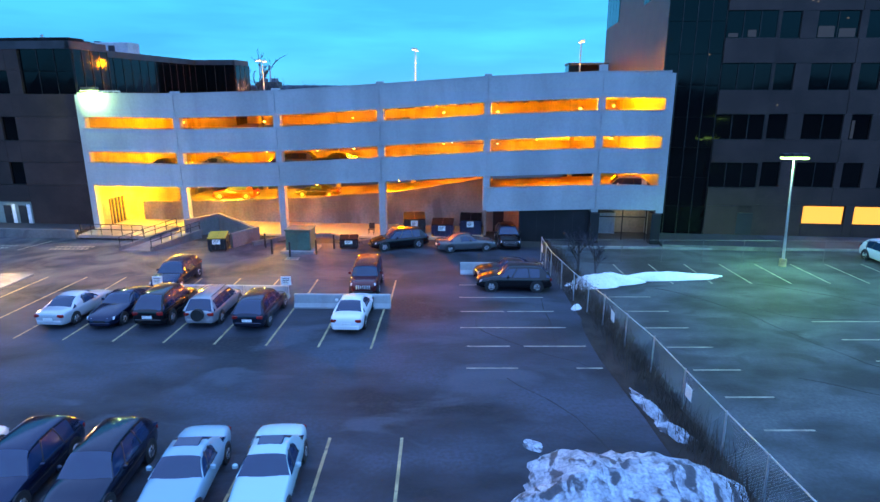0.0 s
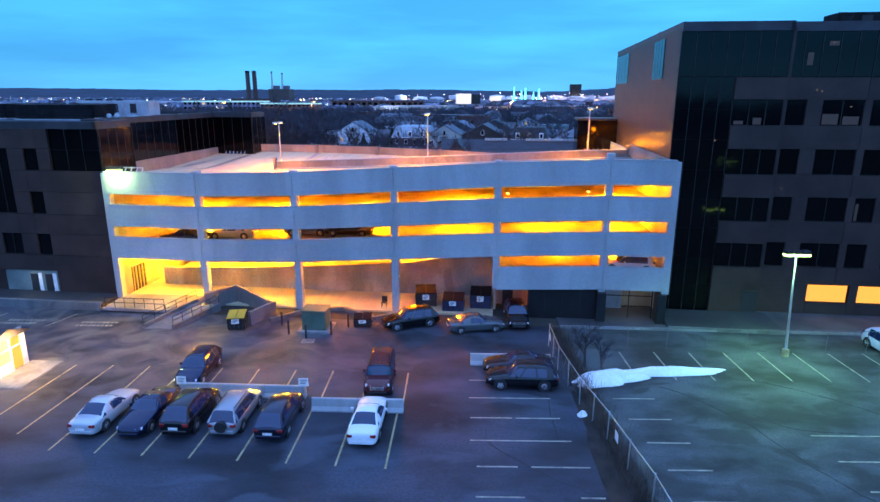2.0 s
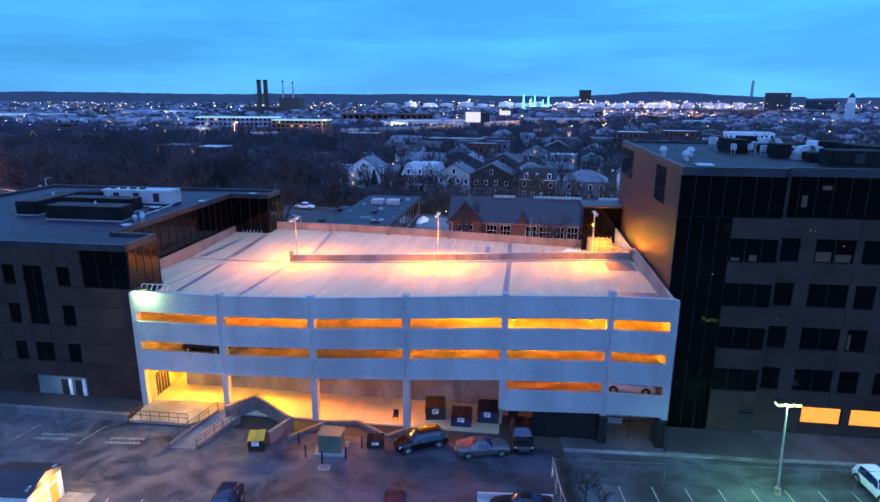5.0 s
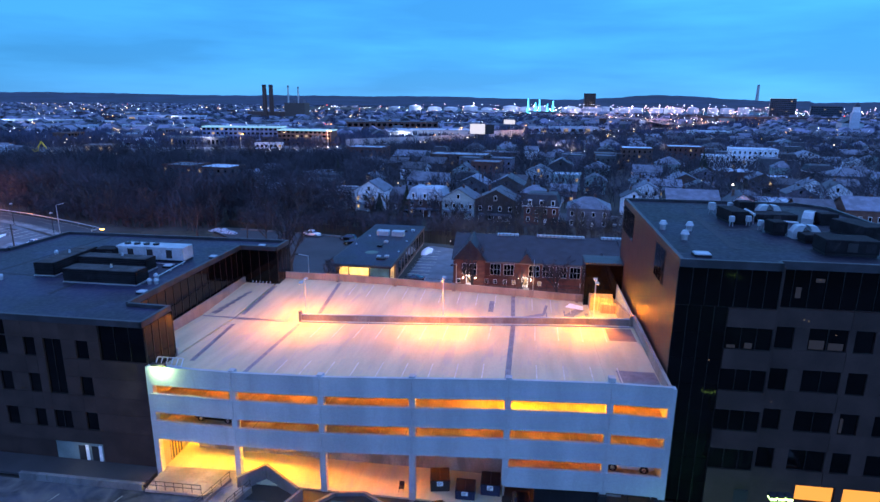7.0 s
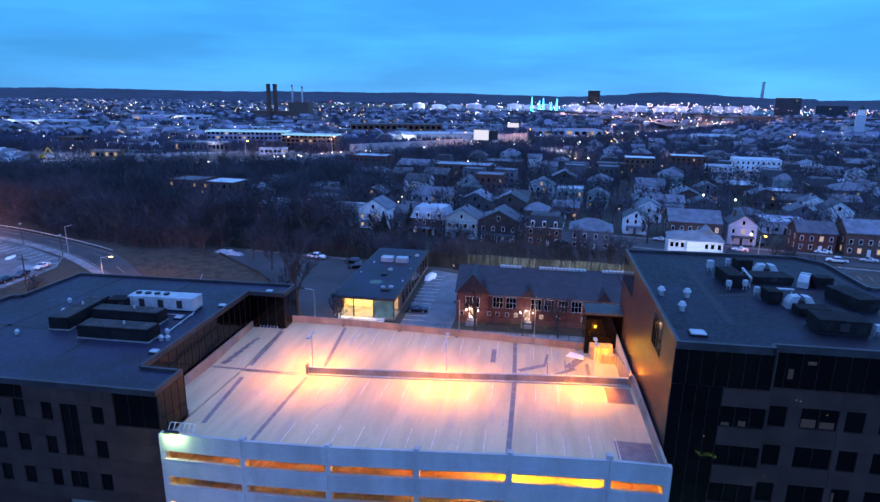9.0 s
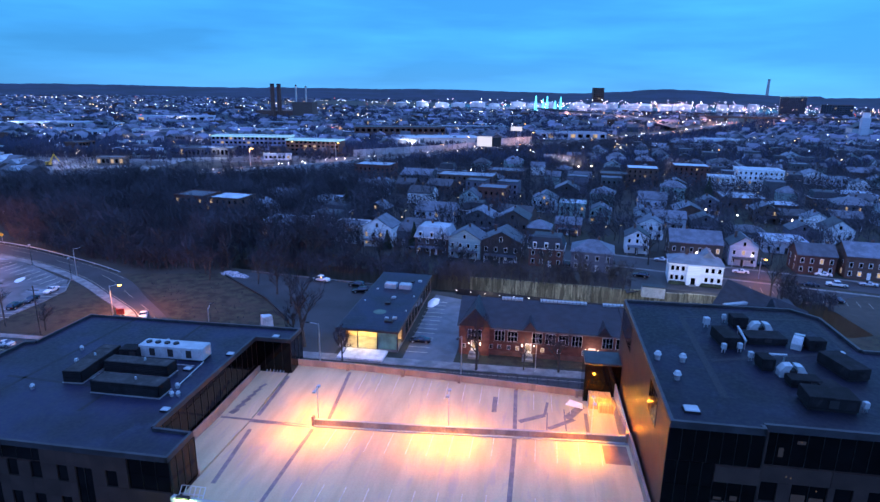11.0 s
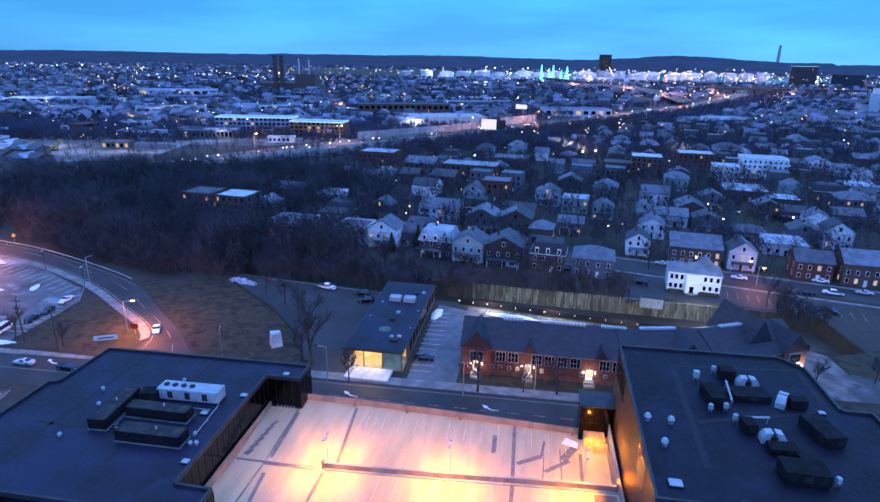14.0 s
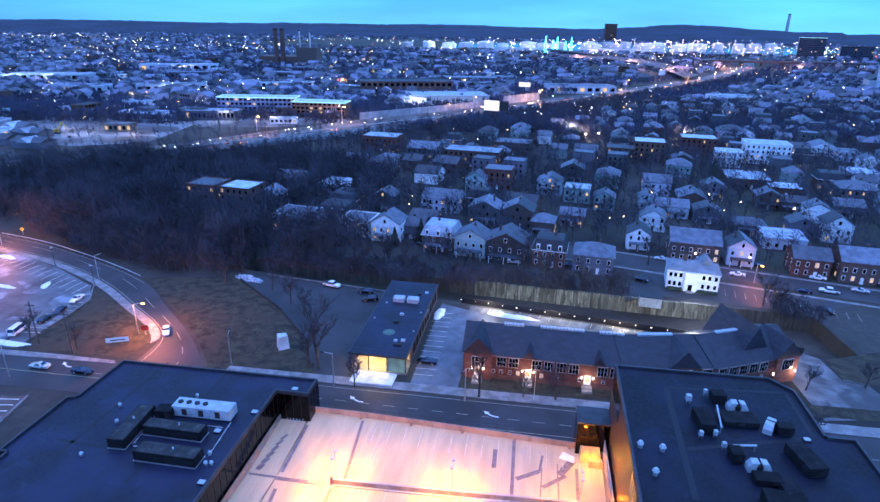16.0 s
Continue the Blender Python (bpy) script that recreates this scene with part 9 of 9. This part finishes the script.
def scatter(n, y0, y1, power=1.0, lo=4, hi=9, size=0.00072, keep=None):
    out = []
    while len(out) < n:
        y = y0 + (y1 - y0) * random.random() ** power
        x = random.uniform(-0.88, 0.78) * y
        if keep and not keep(x, y):
            continue
        out.append((x, y, random.uniform(lo, hi), size * y * random.uniform(0.3, 1.0) ** 2.5 + 0.12))
    return out


clump = lambda x, y: noise.noise((x * 0.004, y * 0.004, 7.0)) > -0.05
sparks("warm_town_lights", "scattered warm lamps of the far town", (1.0, 0.72, 0.38), 4.5, scatter(600, 420, 2500, 1.15, keep=clump))
sparks("amber_town_lights", "scattered amber street lamps of the far town", (1.0, 0.45, 0.10), 4.5, scatter(330, 380, 2500, 1.2, keep=clump))
sparks("cool_town_lights", "scattered bluish white lamps of the far town", (0.75, 0.9, 1.0), 5.0, scatter(900, 480, 2600, 1.1, keep=clump))
sparks("red_town_lights", "scattered red signal lamps of the far town", (1.0, 0.10, 0.06), 3.5, scatter(70, 600, 3000, 1.1))
sparks("house_lights", "warm porch lamps among the houses", (1.0, 0.72, 0.36), 4.0, [(random.uniform(-60, 260), random.uniform(215, 520), random.uniform(2, 4), random.uniform(0.18, 0.34)) for _ in range(90)])
sparks("harbour_lights", "dense white and pink floodlights of the harbour", (0.95, 0.92, 1.0), 7.0, [(random.gauss(640, 400), random.uniform(1780, 2600), random.uniform(6, 30), random.uniform(0.5, 1.5)) for _ in range(150)])
sparks("quay_lights", "pink and amber lamps along the quay", (1.0, 0.55, 0.55), 6.0, [(random.gauss(640, 330), random.uniform(1650, 2500), random.uniform(5, 25), random.uniform(0.5, 1.4)) for _ in range(220)])
sparks("yard_lights", "bright yard and street lamps between the houses", (1.0, 0.86, 0.66), 5.0, [(x, y, 4.0, 0.18 + 0.0011 * y) for x, y in ((65, 450), (69, 441), (65, 410), (75, 421), (85, 427), (108, 508), (143, 527), (148, 439), (143, 407), (271, 724), (283, 715), (290, 689), (289, 658), (334, 725), (478, 871), (404, 717), (432, 751), (336, 634), (292, 520), (266, 452), (255, 533), (272, 546), (184, 368), (106, 270), (91, 190), (115, 258), (134, 250), (-29, 373), (-0, 392), (74, 192))])
for x, y in (((69, 438), (75, 418), (148, 436), (289, 655), (404, 714), (184, 365))):
    lamp("POINT", pose(x, y, 6.0), 3000, (1.0, 0.84, 0.62), 0.4)
beam, tails = [], []
for _ in range(96):
    i = random.randrange(1, len(HW_NEAR) - 2)
    s, f = random.random(), random.choice((0.18, 0.38, 0.62, 0.82))
    way = lane(f)
    x, y = way[i][0] + (way[i + 1][0] - way[i][0]) * s, way[i][1] + (way[i + 1][1] - way[i][1]) * s
    (beam if f > 0.5 else tails).append((x, y, 2.0, 0.2 + 0.00042 * y))
sparks("headlights", "white headlights along the highway", (1.0, 0.93, 0.80), 5.0, beam)
sparks("brake_lights", "red and amber lamps along the highway", (1.0, 0.25, 0.10), 4.0, tails)
for i, (x, y) in enumerate(((-150, 398), (-104, 455), (-5, 540), (60, 612), (175, 745), (300, 905))):
    mast = thing("highway_lamp", "tall highway lamp mast with a sodium head", "street lamp", pose(x, y, 1.2), "highway lamps")
    part("pole", Mesh().tube((0, 0, 0), (0, 0, 13), 0.2, 0.12), GALV, mast)
    part("arm", Mesh().tube((0, 0, 13), (2.2, -1.5, 13.3), 0.09, k=6), GALV, mast)
    part("lens", Mesh().rounded(1.6, -2.1, 12.8, 2.8, -0.9, 13.2, 0.15), SODIUM_GLOW, mast)
    lamp("POINT", pose(x + 2.2, y - 1.5, 12.4), (9000, 7000, 9000, 16000, 15000, 26000)[i], (1.0, 0.42, 0.16), 0.5)

# ---- street lamps, poles and cars by the slip road ----
def street_lamp(x, y, h, turn, watts=0, reach=2.2):
    ob = thing("street_lamp", "tall galvanised street lamp with a sodium head" if watts else "tall galvanised street lamp, unlit", "street lamp", pose(x, y, 0, 0, 0, turn), "street lamps")
    part("pole", Mesh().tube((0, 0, 0), (0, 0, h), 0.13, 0.08), GALV, ob)
    part("arm", Mesh().tube((0, 0, h), (reach, 0, h + 0.4), 0.06, k=6), GALV, ob)
    head = part("lamp_head", Mesh().rounded(reach - 0.4, -0.22, h + 0.32, reach + 0.5, 0.22, h + 0.55, 0.08), GREYMETAL, ob)
    if watts:
        part("lens", Mesh().rounded(reach - 0.4, -0.3, h + 0.02, reach + 0.4, 0.3, h + 0.315, 0.1), SODIUM_GLOW, head)
        lamp("POINT", ob.matrix_basis @ pose(reach, 0, h - 0.25), watts, (1.0, 0.30, 0.07), 0.3)


street_lamp(-85.4, 129.7, 8.0, 20, 9000)
street_lamp(-166, 186, 9, -100, 6500)
street_lamp(88, 178, 6.5, 280, 1500)
for x, y, t in ((-114.7, 160.3, 40), (-56, 117, 100), (-30.5, 111, 180), (-1.5, 107.5, 250), (-103, 108, 90)):
    street_lamp(x, y, 8.0, t)
for x, y in ((-134.6, 169.0), (-113.6, 156.3)):
    ob = thing("lot_post_lamp", "short dark post lamp on a concrete foot", "post lamp", pose(x, y, 0), "post lamps")
    part("foot", Mesh().tube((0, 0, 0), (0, 0, 0.5), 0.35), WALK, ob)
    part("pole", Mesh().tube((0, 0, 0.5), (0, 0, 6.4), 0.09, 0.07, 6), BLACKMETAL, ob)
    part("lamp_head", Mesh().rounded(-0.3, -0.3, 6.4, 0.3, 0.3, 6.7, 0.08), ALU, ob)
for x, y in ((-106.5, 122.4), (-95.4, 118.6)):
    ob = thing("utility_pole", "weathered wooden utility pole", "utility pole", pose(x, y, 0), "utility poles")
    part("pole", Mesh().tube((0, 0, 0), (0, 0, 11.5), 0.19, 0.13), BARK, ob)
    part("crossarm", Mesh().box(-1.2, -0.07, 10.4, 1.2, 0.07, 10.6), BARK, ob)
ban = thing("banner", "pale banner on two stakes beside the slip road", "banner", pose(-87.5, 124.1, 0, 0, 0, 18))
part("cloth", Mesh().box(-2.6, -0.03, 0.5, 2.6, 0.03, 1.7), WHITECARD, ban)
for s_ in (-2.5, 2.5):
    part("stake", Mesh().tube((s_, 0.06, 0), (s_, 0.06, 1.8), 0.04, k=5), BARK, ban)
part("print_bar", Mesh().box(-1.6, -0.05, 0.9, 1.8, -0.032, 1.2), INK, ban)
sh = thing("glass_shelter", "small pale plastic-wrapped shelter on the bank", "shelter", pose(-46.6, 126, 0, 0, 0, 30))
part("frame", Mesh().loft([[(-1.3, -1.3, 0), (1.3, -1.3, 0), (1.3, 1.3, 0), (-1.3, 1.3, 0)], [(-1.0, -1.1, 3.4), (1.1, -1.0, 3.6), (1.0, 1.0, 3.3), (-1.1, 1.1, 3.5)]]), PALEROOF, sh)
bx = thing("equipment_cabin", "pale metal equipment cabin at the rail cut", "cabin", pose(50.5, 158.5, 0, 0, 0, -12))
part("wall", Mesh().rounded(-3, -1.5, 0, 3, 1.5, 2.9, 0.05), ALU, bx)
part("roof", Mesh().box(-3.1, -1.6, 2.9, 3.1, 1.6, 3.05), GREYMETAL, bx)
first = car("pickup", "white", "white pickup truck on the far lot", "pickup truck")
parked(first, -43.1, 162.5, 250)
fleet = [first, car("sedan", "silver", "silver sedan on the street"), car("suv", "black", "dark suv on the street"), car("sedan", "white", "white sedan on the street"), car("van", "white", "white box van in the snowy lot", "van"), car("sedan", "charcoal", "dark sedan on the street")]
for o, (x, y, t) in zip(fleet[1:], ((-99, 112.3, 85), (-32, 159, 80), (-78.5, 130.6, 205), (-115.6, 127.4, 4), (-10.8, 122, 84))):
    parked(o, x, y, t)
for k, x, y, t in ((2, -30, 154, 100), (3, -112.4, 146.2, 178), (2, -112.8, 133.8, 2), (5, -112.4, 138.7, 184), (5, -88, 111, 265), (0, 108, 172.5, 72), (3, 85, 183.5, 72), (5, 100, 172, 70), (1, 118, 174, 70), (2, 124, 168, 70), (5, 136, 162, 70), (1, 64, 195, 72), (2, 52, 176, 60), (5, 30, 186, 80),
                   (1, 13, 187, 80), (3, -18, 204, 70), (5, -20, 201, 70), (1, 150, 160, 70), (2, 95, 192, 72), (3, 110, 183, 72), (5, 128, 178, 72), (1, -132, 132, 80), (5, 100, 159, 20)):
    copy_thing(fleet[k], pose(x, y, 0.06, 0, 0, t))


# ---- markings and signs along the street ----
def arrow(x, y, heading, bent, k=1.0):
    """A painted turn arrow."""
    m = Mesh()
    pts = [(0, 0), (0.9, 0.05 * bent), (1.7, 0.3 * bent), (2.4, 0.85 * bent)] if bent else [(0, 0), (1.5, 0), (3.4, 0)]
    for (x0, y0), (x1, y1) in zip(pts, pts[1:]):
        d = Vector((x1 - x0, y1 - y0)).normalized()
        n = Vector((-d.y, d.x)) * 0.16
        m.prism([(x0 - n.x, y0 - n.y), (x1 - n.x + d.x * 0.05, y1 - n.y + d.y * 0.05), (x1 + n.x + d.x * 0.05, y1 + n.y + d.y * 0.05), (x0 + n.x, y0 + n.y)], 0.032, 0.042)
    (x0, y0), (x1, y1) = pts[-2:]
    d = Vector((x1 - x0, y1 - y0)).normalized()
    n = Vector((-d.y, d.x)) * 0.55
    m.prism([(x1 - n.x, y1 - n.y), (x1 + d.x * 1.2, y1 + d.y * 1.2), (x1 + n.x, y1 + n.y)], 0.032, 0.044)
    ob = part("lane_arrow", m, WHITECARD, m=pose(x, y, 0, 0, 0, heading))
    ob.scale = (k, k, 1)
    return tagged(ob, "white painted turn arrow on the street", "road marking", "lane arrows", "structure")


arrow(5.6, 102.6, 174, -1)
arrow(-23.0, 105.4, 174, -1)
arrow(-92, 113, 174, -1)
for i in range(34):
    p = site(-60 + 5.2 * i, 52.6 + 0.012 * i)
    q = site(-57.6 + 5.2 * i, 52.6 + 0.012 * i)
    line(*p, *q, 0.14, LINEPAINT, 0.045)
for v_ in (48.2, 56.9):
    line(*site(-29, v_), *site(60, v_ + 1.2), 0.14, LINEPAINT, 0.045)
line(*site(-120, 50.0), *site(-30, 51.4), 0.16, YELLOWLINE, 0.045)
rs = thing("road_sign", "red warning sign on a post by the slip road", "road sign", pose(-83.0, 129.0, 0, 0, 0, 15))
part("post", Mesh().tube((0, 0, 0), (0, 0, 2.1), 0.05, k=6), GALV, rs)
part("plate", Mesh().rounded(-0.9, -0.08, 1.3, 0.9, -0.05, 2.7, 0.02), mat("red_sign_face", (0.75, 0.06, 0.03), 0.4), rs, "orange-red reflective plate")
ys = thing("road_sign", "yellow diamond sign on a post by the woods", "road sign", pose(-166, 196.5, 0, 0, 0, 20))
part("post", Mesh().tube((0, 0, 0), (0, 0, 2.2), 0.05, k=6), GALV, ys)
part("plate", Mesh().loft([[(0, -0.06, 1.4), (0.8, -0.06, 2.2), (0, -0.06, 3.0), (-0.8, -0.06, 2.2)], [(0, -0.09, 1.4), (0.8, -0.09, 2.2), (0, -0.09, 3.0), (-0.8, -0.09, 2.2)]]), mat("yellow_sign_face", (0.75, 0.45, 0.04), 0.4), ys)
rail = thing("guard_rail", "galvanised crash barrier on the slip road's outer side", "crash barrier")
for (x0, y0), (x1, y1) in list(zip(OUTER, OUTER[1:]))[:12]:
    part("beam", Mesh().tube((x0 + 0.4, y0 + 0.5, 0.6), (x1 + 0.4, y1 + 0.5, 0.6), 0.12, k=6), ALU, rail)
    part("post", Mesh().tube((x0 + 0.4, y0 + 0.6, 0), (x0 + 0.4, y0 + 0.6, 0.7), 0.06, k=5), GALV, rail)
# sheds and stores on the work yard beyond the highway
for i, (x, y, w, d, h, t) in enumerate(((-262, 452, 40, 16, 6, "pale"), (-330, 470, 34, 14, 5, "white"), (-230, 470, 22, 14, 7, "grey"), (-350, 400, 30, 12, 6, "pale"), (-320, 372, 26, 10, 5, "white"), (-252, 404, 18, 10, 5, "grey"), (-150, 455, 20, 8, 4, "white"), (-385, 440, 36, 14, 6, "pale"))):
    block(x, y, w, d, h, SIDING[t], ("pale", "white", "grey")[i % 3] + " metal shed on the work yard", -8 + 3 * i, 1, FARROOF, SIDING[t], 6, 0.3)
for i, (x, y) in enumerate(((-296, 408), (-270, 398), (-236, 395), (-200, 462), (-160, 462), (-118, 474), (-330, 560), (-270, 540), (-230, 520))):
    lamp("POINT", pose(x, y, 9), 2600, (0.9, 0.95, 1.0) if i % 2 else (1.0, 0.72, 0.4), 0.5)

# ---- drive and lawn at the school's far end, seams on the tall roof ----
sheet("drive", [(72.5, 107.0), (85.0, 108.5), (90.0, 117.0), (89.5, 120.6), (84.6, 122.8), (84.4, 132.0), (80.2, 136.2), (73.0, 123.2)], 0.045, SALTED, "pale worn drive at the end of the school", "road")
sheet("lawn", [(85.0, 123.4), (92.0, 121.0), (102.0, 137.0), (85.4, 131.8)], 0.05, GRASS, "dull winter lawn beside the drive", "grass")
wallrun("trim_wall", "pale kerb along the drive", [(84.8, 122.9), (89.4, 120.9)], [0.25, 0.25], 0.3)
SEAM = mat("roof_seam", (0.004, 0.006, 0.012), 0.7, bump=0)
for x0, y0, x1, y1, w, z, owner in ((28.9, 79.3, 25.7, 56.4, 0.8, 24.262, east), (28.9, 79.3, 46.4, 79.4, 0.6, 24.262, east), (27.6, 65.3, 45.2, 68.9, 0.7, 24.262, east), (46.4, 79.4, 45.3, 69.0, 0.6, 24.262, east),
                                 (-62, 70, -38, 66.5, 0.5, 16.162, west), (-56, 92, -60, 66, 0.5, 16.162, west), (-44, 90, -47, 62, 0.5, 16.162, west)):
    d = Vector((x1 - x0, y1 - y0)).normalized()
    n = Vector((-d.y, d.x)) * w / 2
    part("roof_seam", Mesh().prism([loc(x0 - n.x, y0 - n.y), loc(x1 - n.x, y1 - n.y), loc(x1 + n.x, y1 + n.y), loc(x0 + n.x, y0 + n.y)], z, z + 0.012), SEAM, owner)

# ---- larger buildings and lit yards beyond the highway ----
block(-80, 676, 102, 36, 13, BRICKDARK, "huge dark brick mill beyond the highway", 12, 2, ROOFING, BRICKDARK, 16, 0.02)
for i in range(4):
    lamp("POINT", pose(-118 + 24 * i, 668 + 5 * i, 15), 900, (1.0, 0.9, 0.7), 0.4)
lamp("POINT", pose(-60, 560, 9), 9000, (0.9, 0.96, 1.0), 0.5)
lamp("POINT", pose(-172, 758, 8), 9000, (1.0, 0.45, 0.12), 0.5)
lamp("POINT", pose(64, 455, 7), 5000, (1.0, 0.95, 0.85), 0.5)
for x, y, w, t in ((-321, 392, 22, -10), (-296, 372, 22, -10), (-272, 341, 22, -10), (-300, 350, 20, -10)):
    shed = thing("gabled_shed", "grey shed with a pale gabled roof by the highway", "shed", pose(x, y, 0, 0, 0, t))
    part("wall", Mesh().box(-w / 2, 0, 0, w / 2, 12, 4.0), SIDING["grey"], shed)
    part("roof", gable_roof(Mesh(), -w / 2, 0, w / 2, 12, 4.0, 6.5, "x", 0.5), SHINGLE, shed)
    part("cross_gable", gable_roof(Mesh(), -4, -2, 4, 8, 4.0, 6.8, "y", 0.4), PALEROOF, shed)
tagged(part("water", Mesh().prism([(-230, 930), (-165, 940), (-150, 1010), (-175, 1050), (-225, 1030)], -0.3, 0.2), WATER), "small dark pond reflecting the sky", "water", kind="structure")
for x, y, w, d, h, t in ((-524, 721, 90, 22, 9, "pale"), (-450, 903, 110, 24, 10, "pale"), (-600, 690, 70, 20, 8, "white"), (-380, 800, 60, 20, 8, "grey"), (-330, 640, 70, 22, 8, "pale"), (-250, 700, 60, 24, 7, "white"), (-420, 610, 60, 22, 8, "pale"), (120, 720, 80, 30, 8, "pale"), (-20, 800, 90, 34, 8, "grey"), (260, 640, 40, 20, 9, "white")):
    block(x, y, w, d, h, SIDING[t], "long pale works building in the far town", 4 + (x % 7) * 3, 1, FARROOF, SIDING[t], 9, 0.12)
for x, y, c in ((-524, 712, (0.7, 0.9, 1.0)), (-560, 708, (0.7, 0.9, 1.0)), (-440, 893, (0.9, 0.95, 1.0)), (-480, 893, (0.9, 0.95, 1.0)), (-330, 630, (0.8, 0.9, 1.0))):
    lamp("POINT", pose(x, y, 10), 3800, c, 0.5)

# unseen dark ridge behind the camera, keeps low sky out of glass reflections
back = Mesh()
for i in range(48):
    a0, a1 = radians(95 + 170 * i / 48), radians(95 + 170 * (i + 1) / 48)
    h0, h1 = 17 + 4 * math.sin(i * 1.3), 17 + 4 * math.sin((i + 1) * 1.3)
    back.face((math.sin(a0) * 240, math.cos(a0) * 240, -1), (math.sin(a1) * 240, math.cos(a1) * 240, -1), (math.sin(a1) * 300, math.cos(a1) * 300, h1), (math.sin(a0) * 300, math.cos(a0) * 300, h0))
tagged(part("backdrop_ridge", back, HILL), "unseen dark wooded ridge that screens low sky from the glass", "hills", kind="structure")
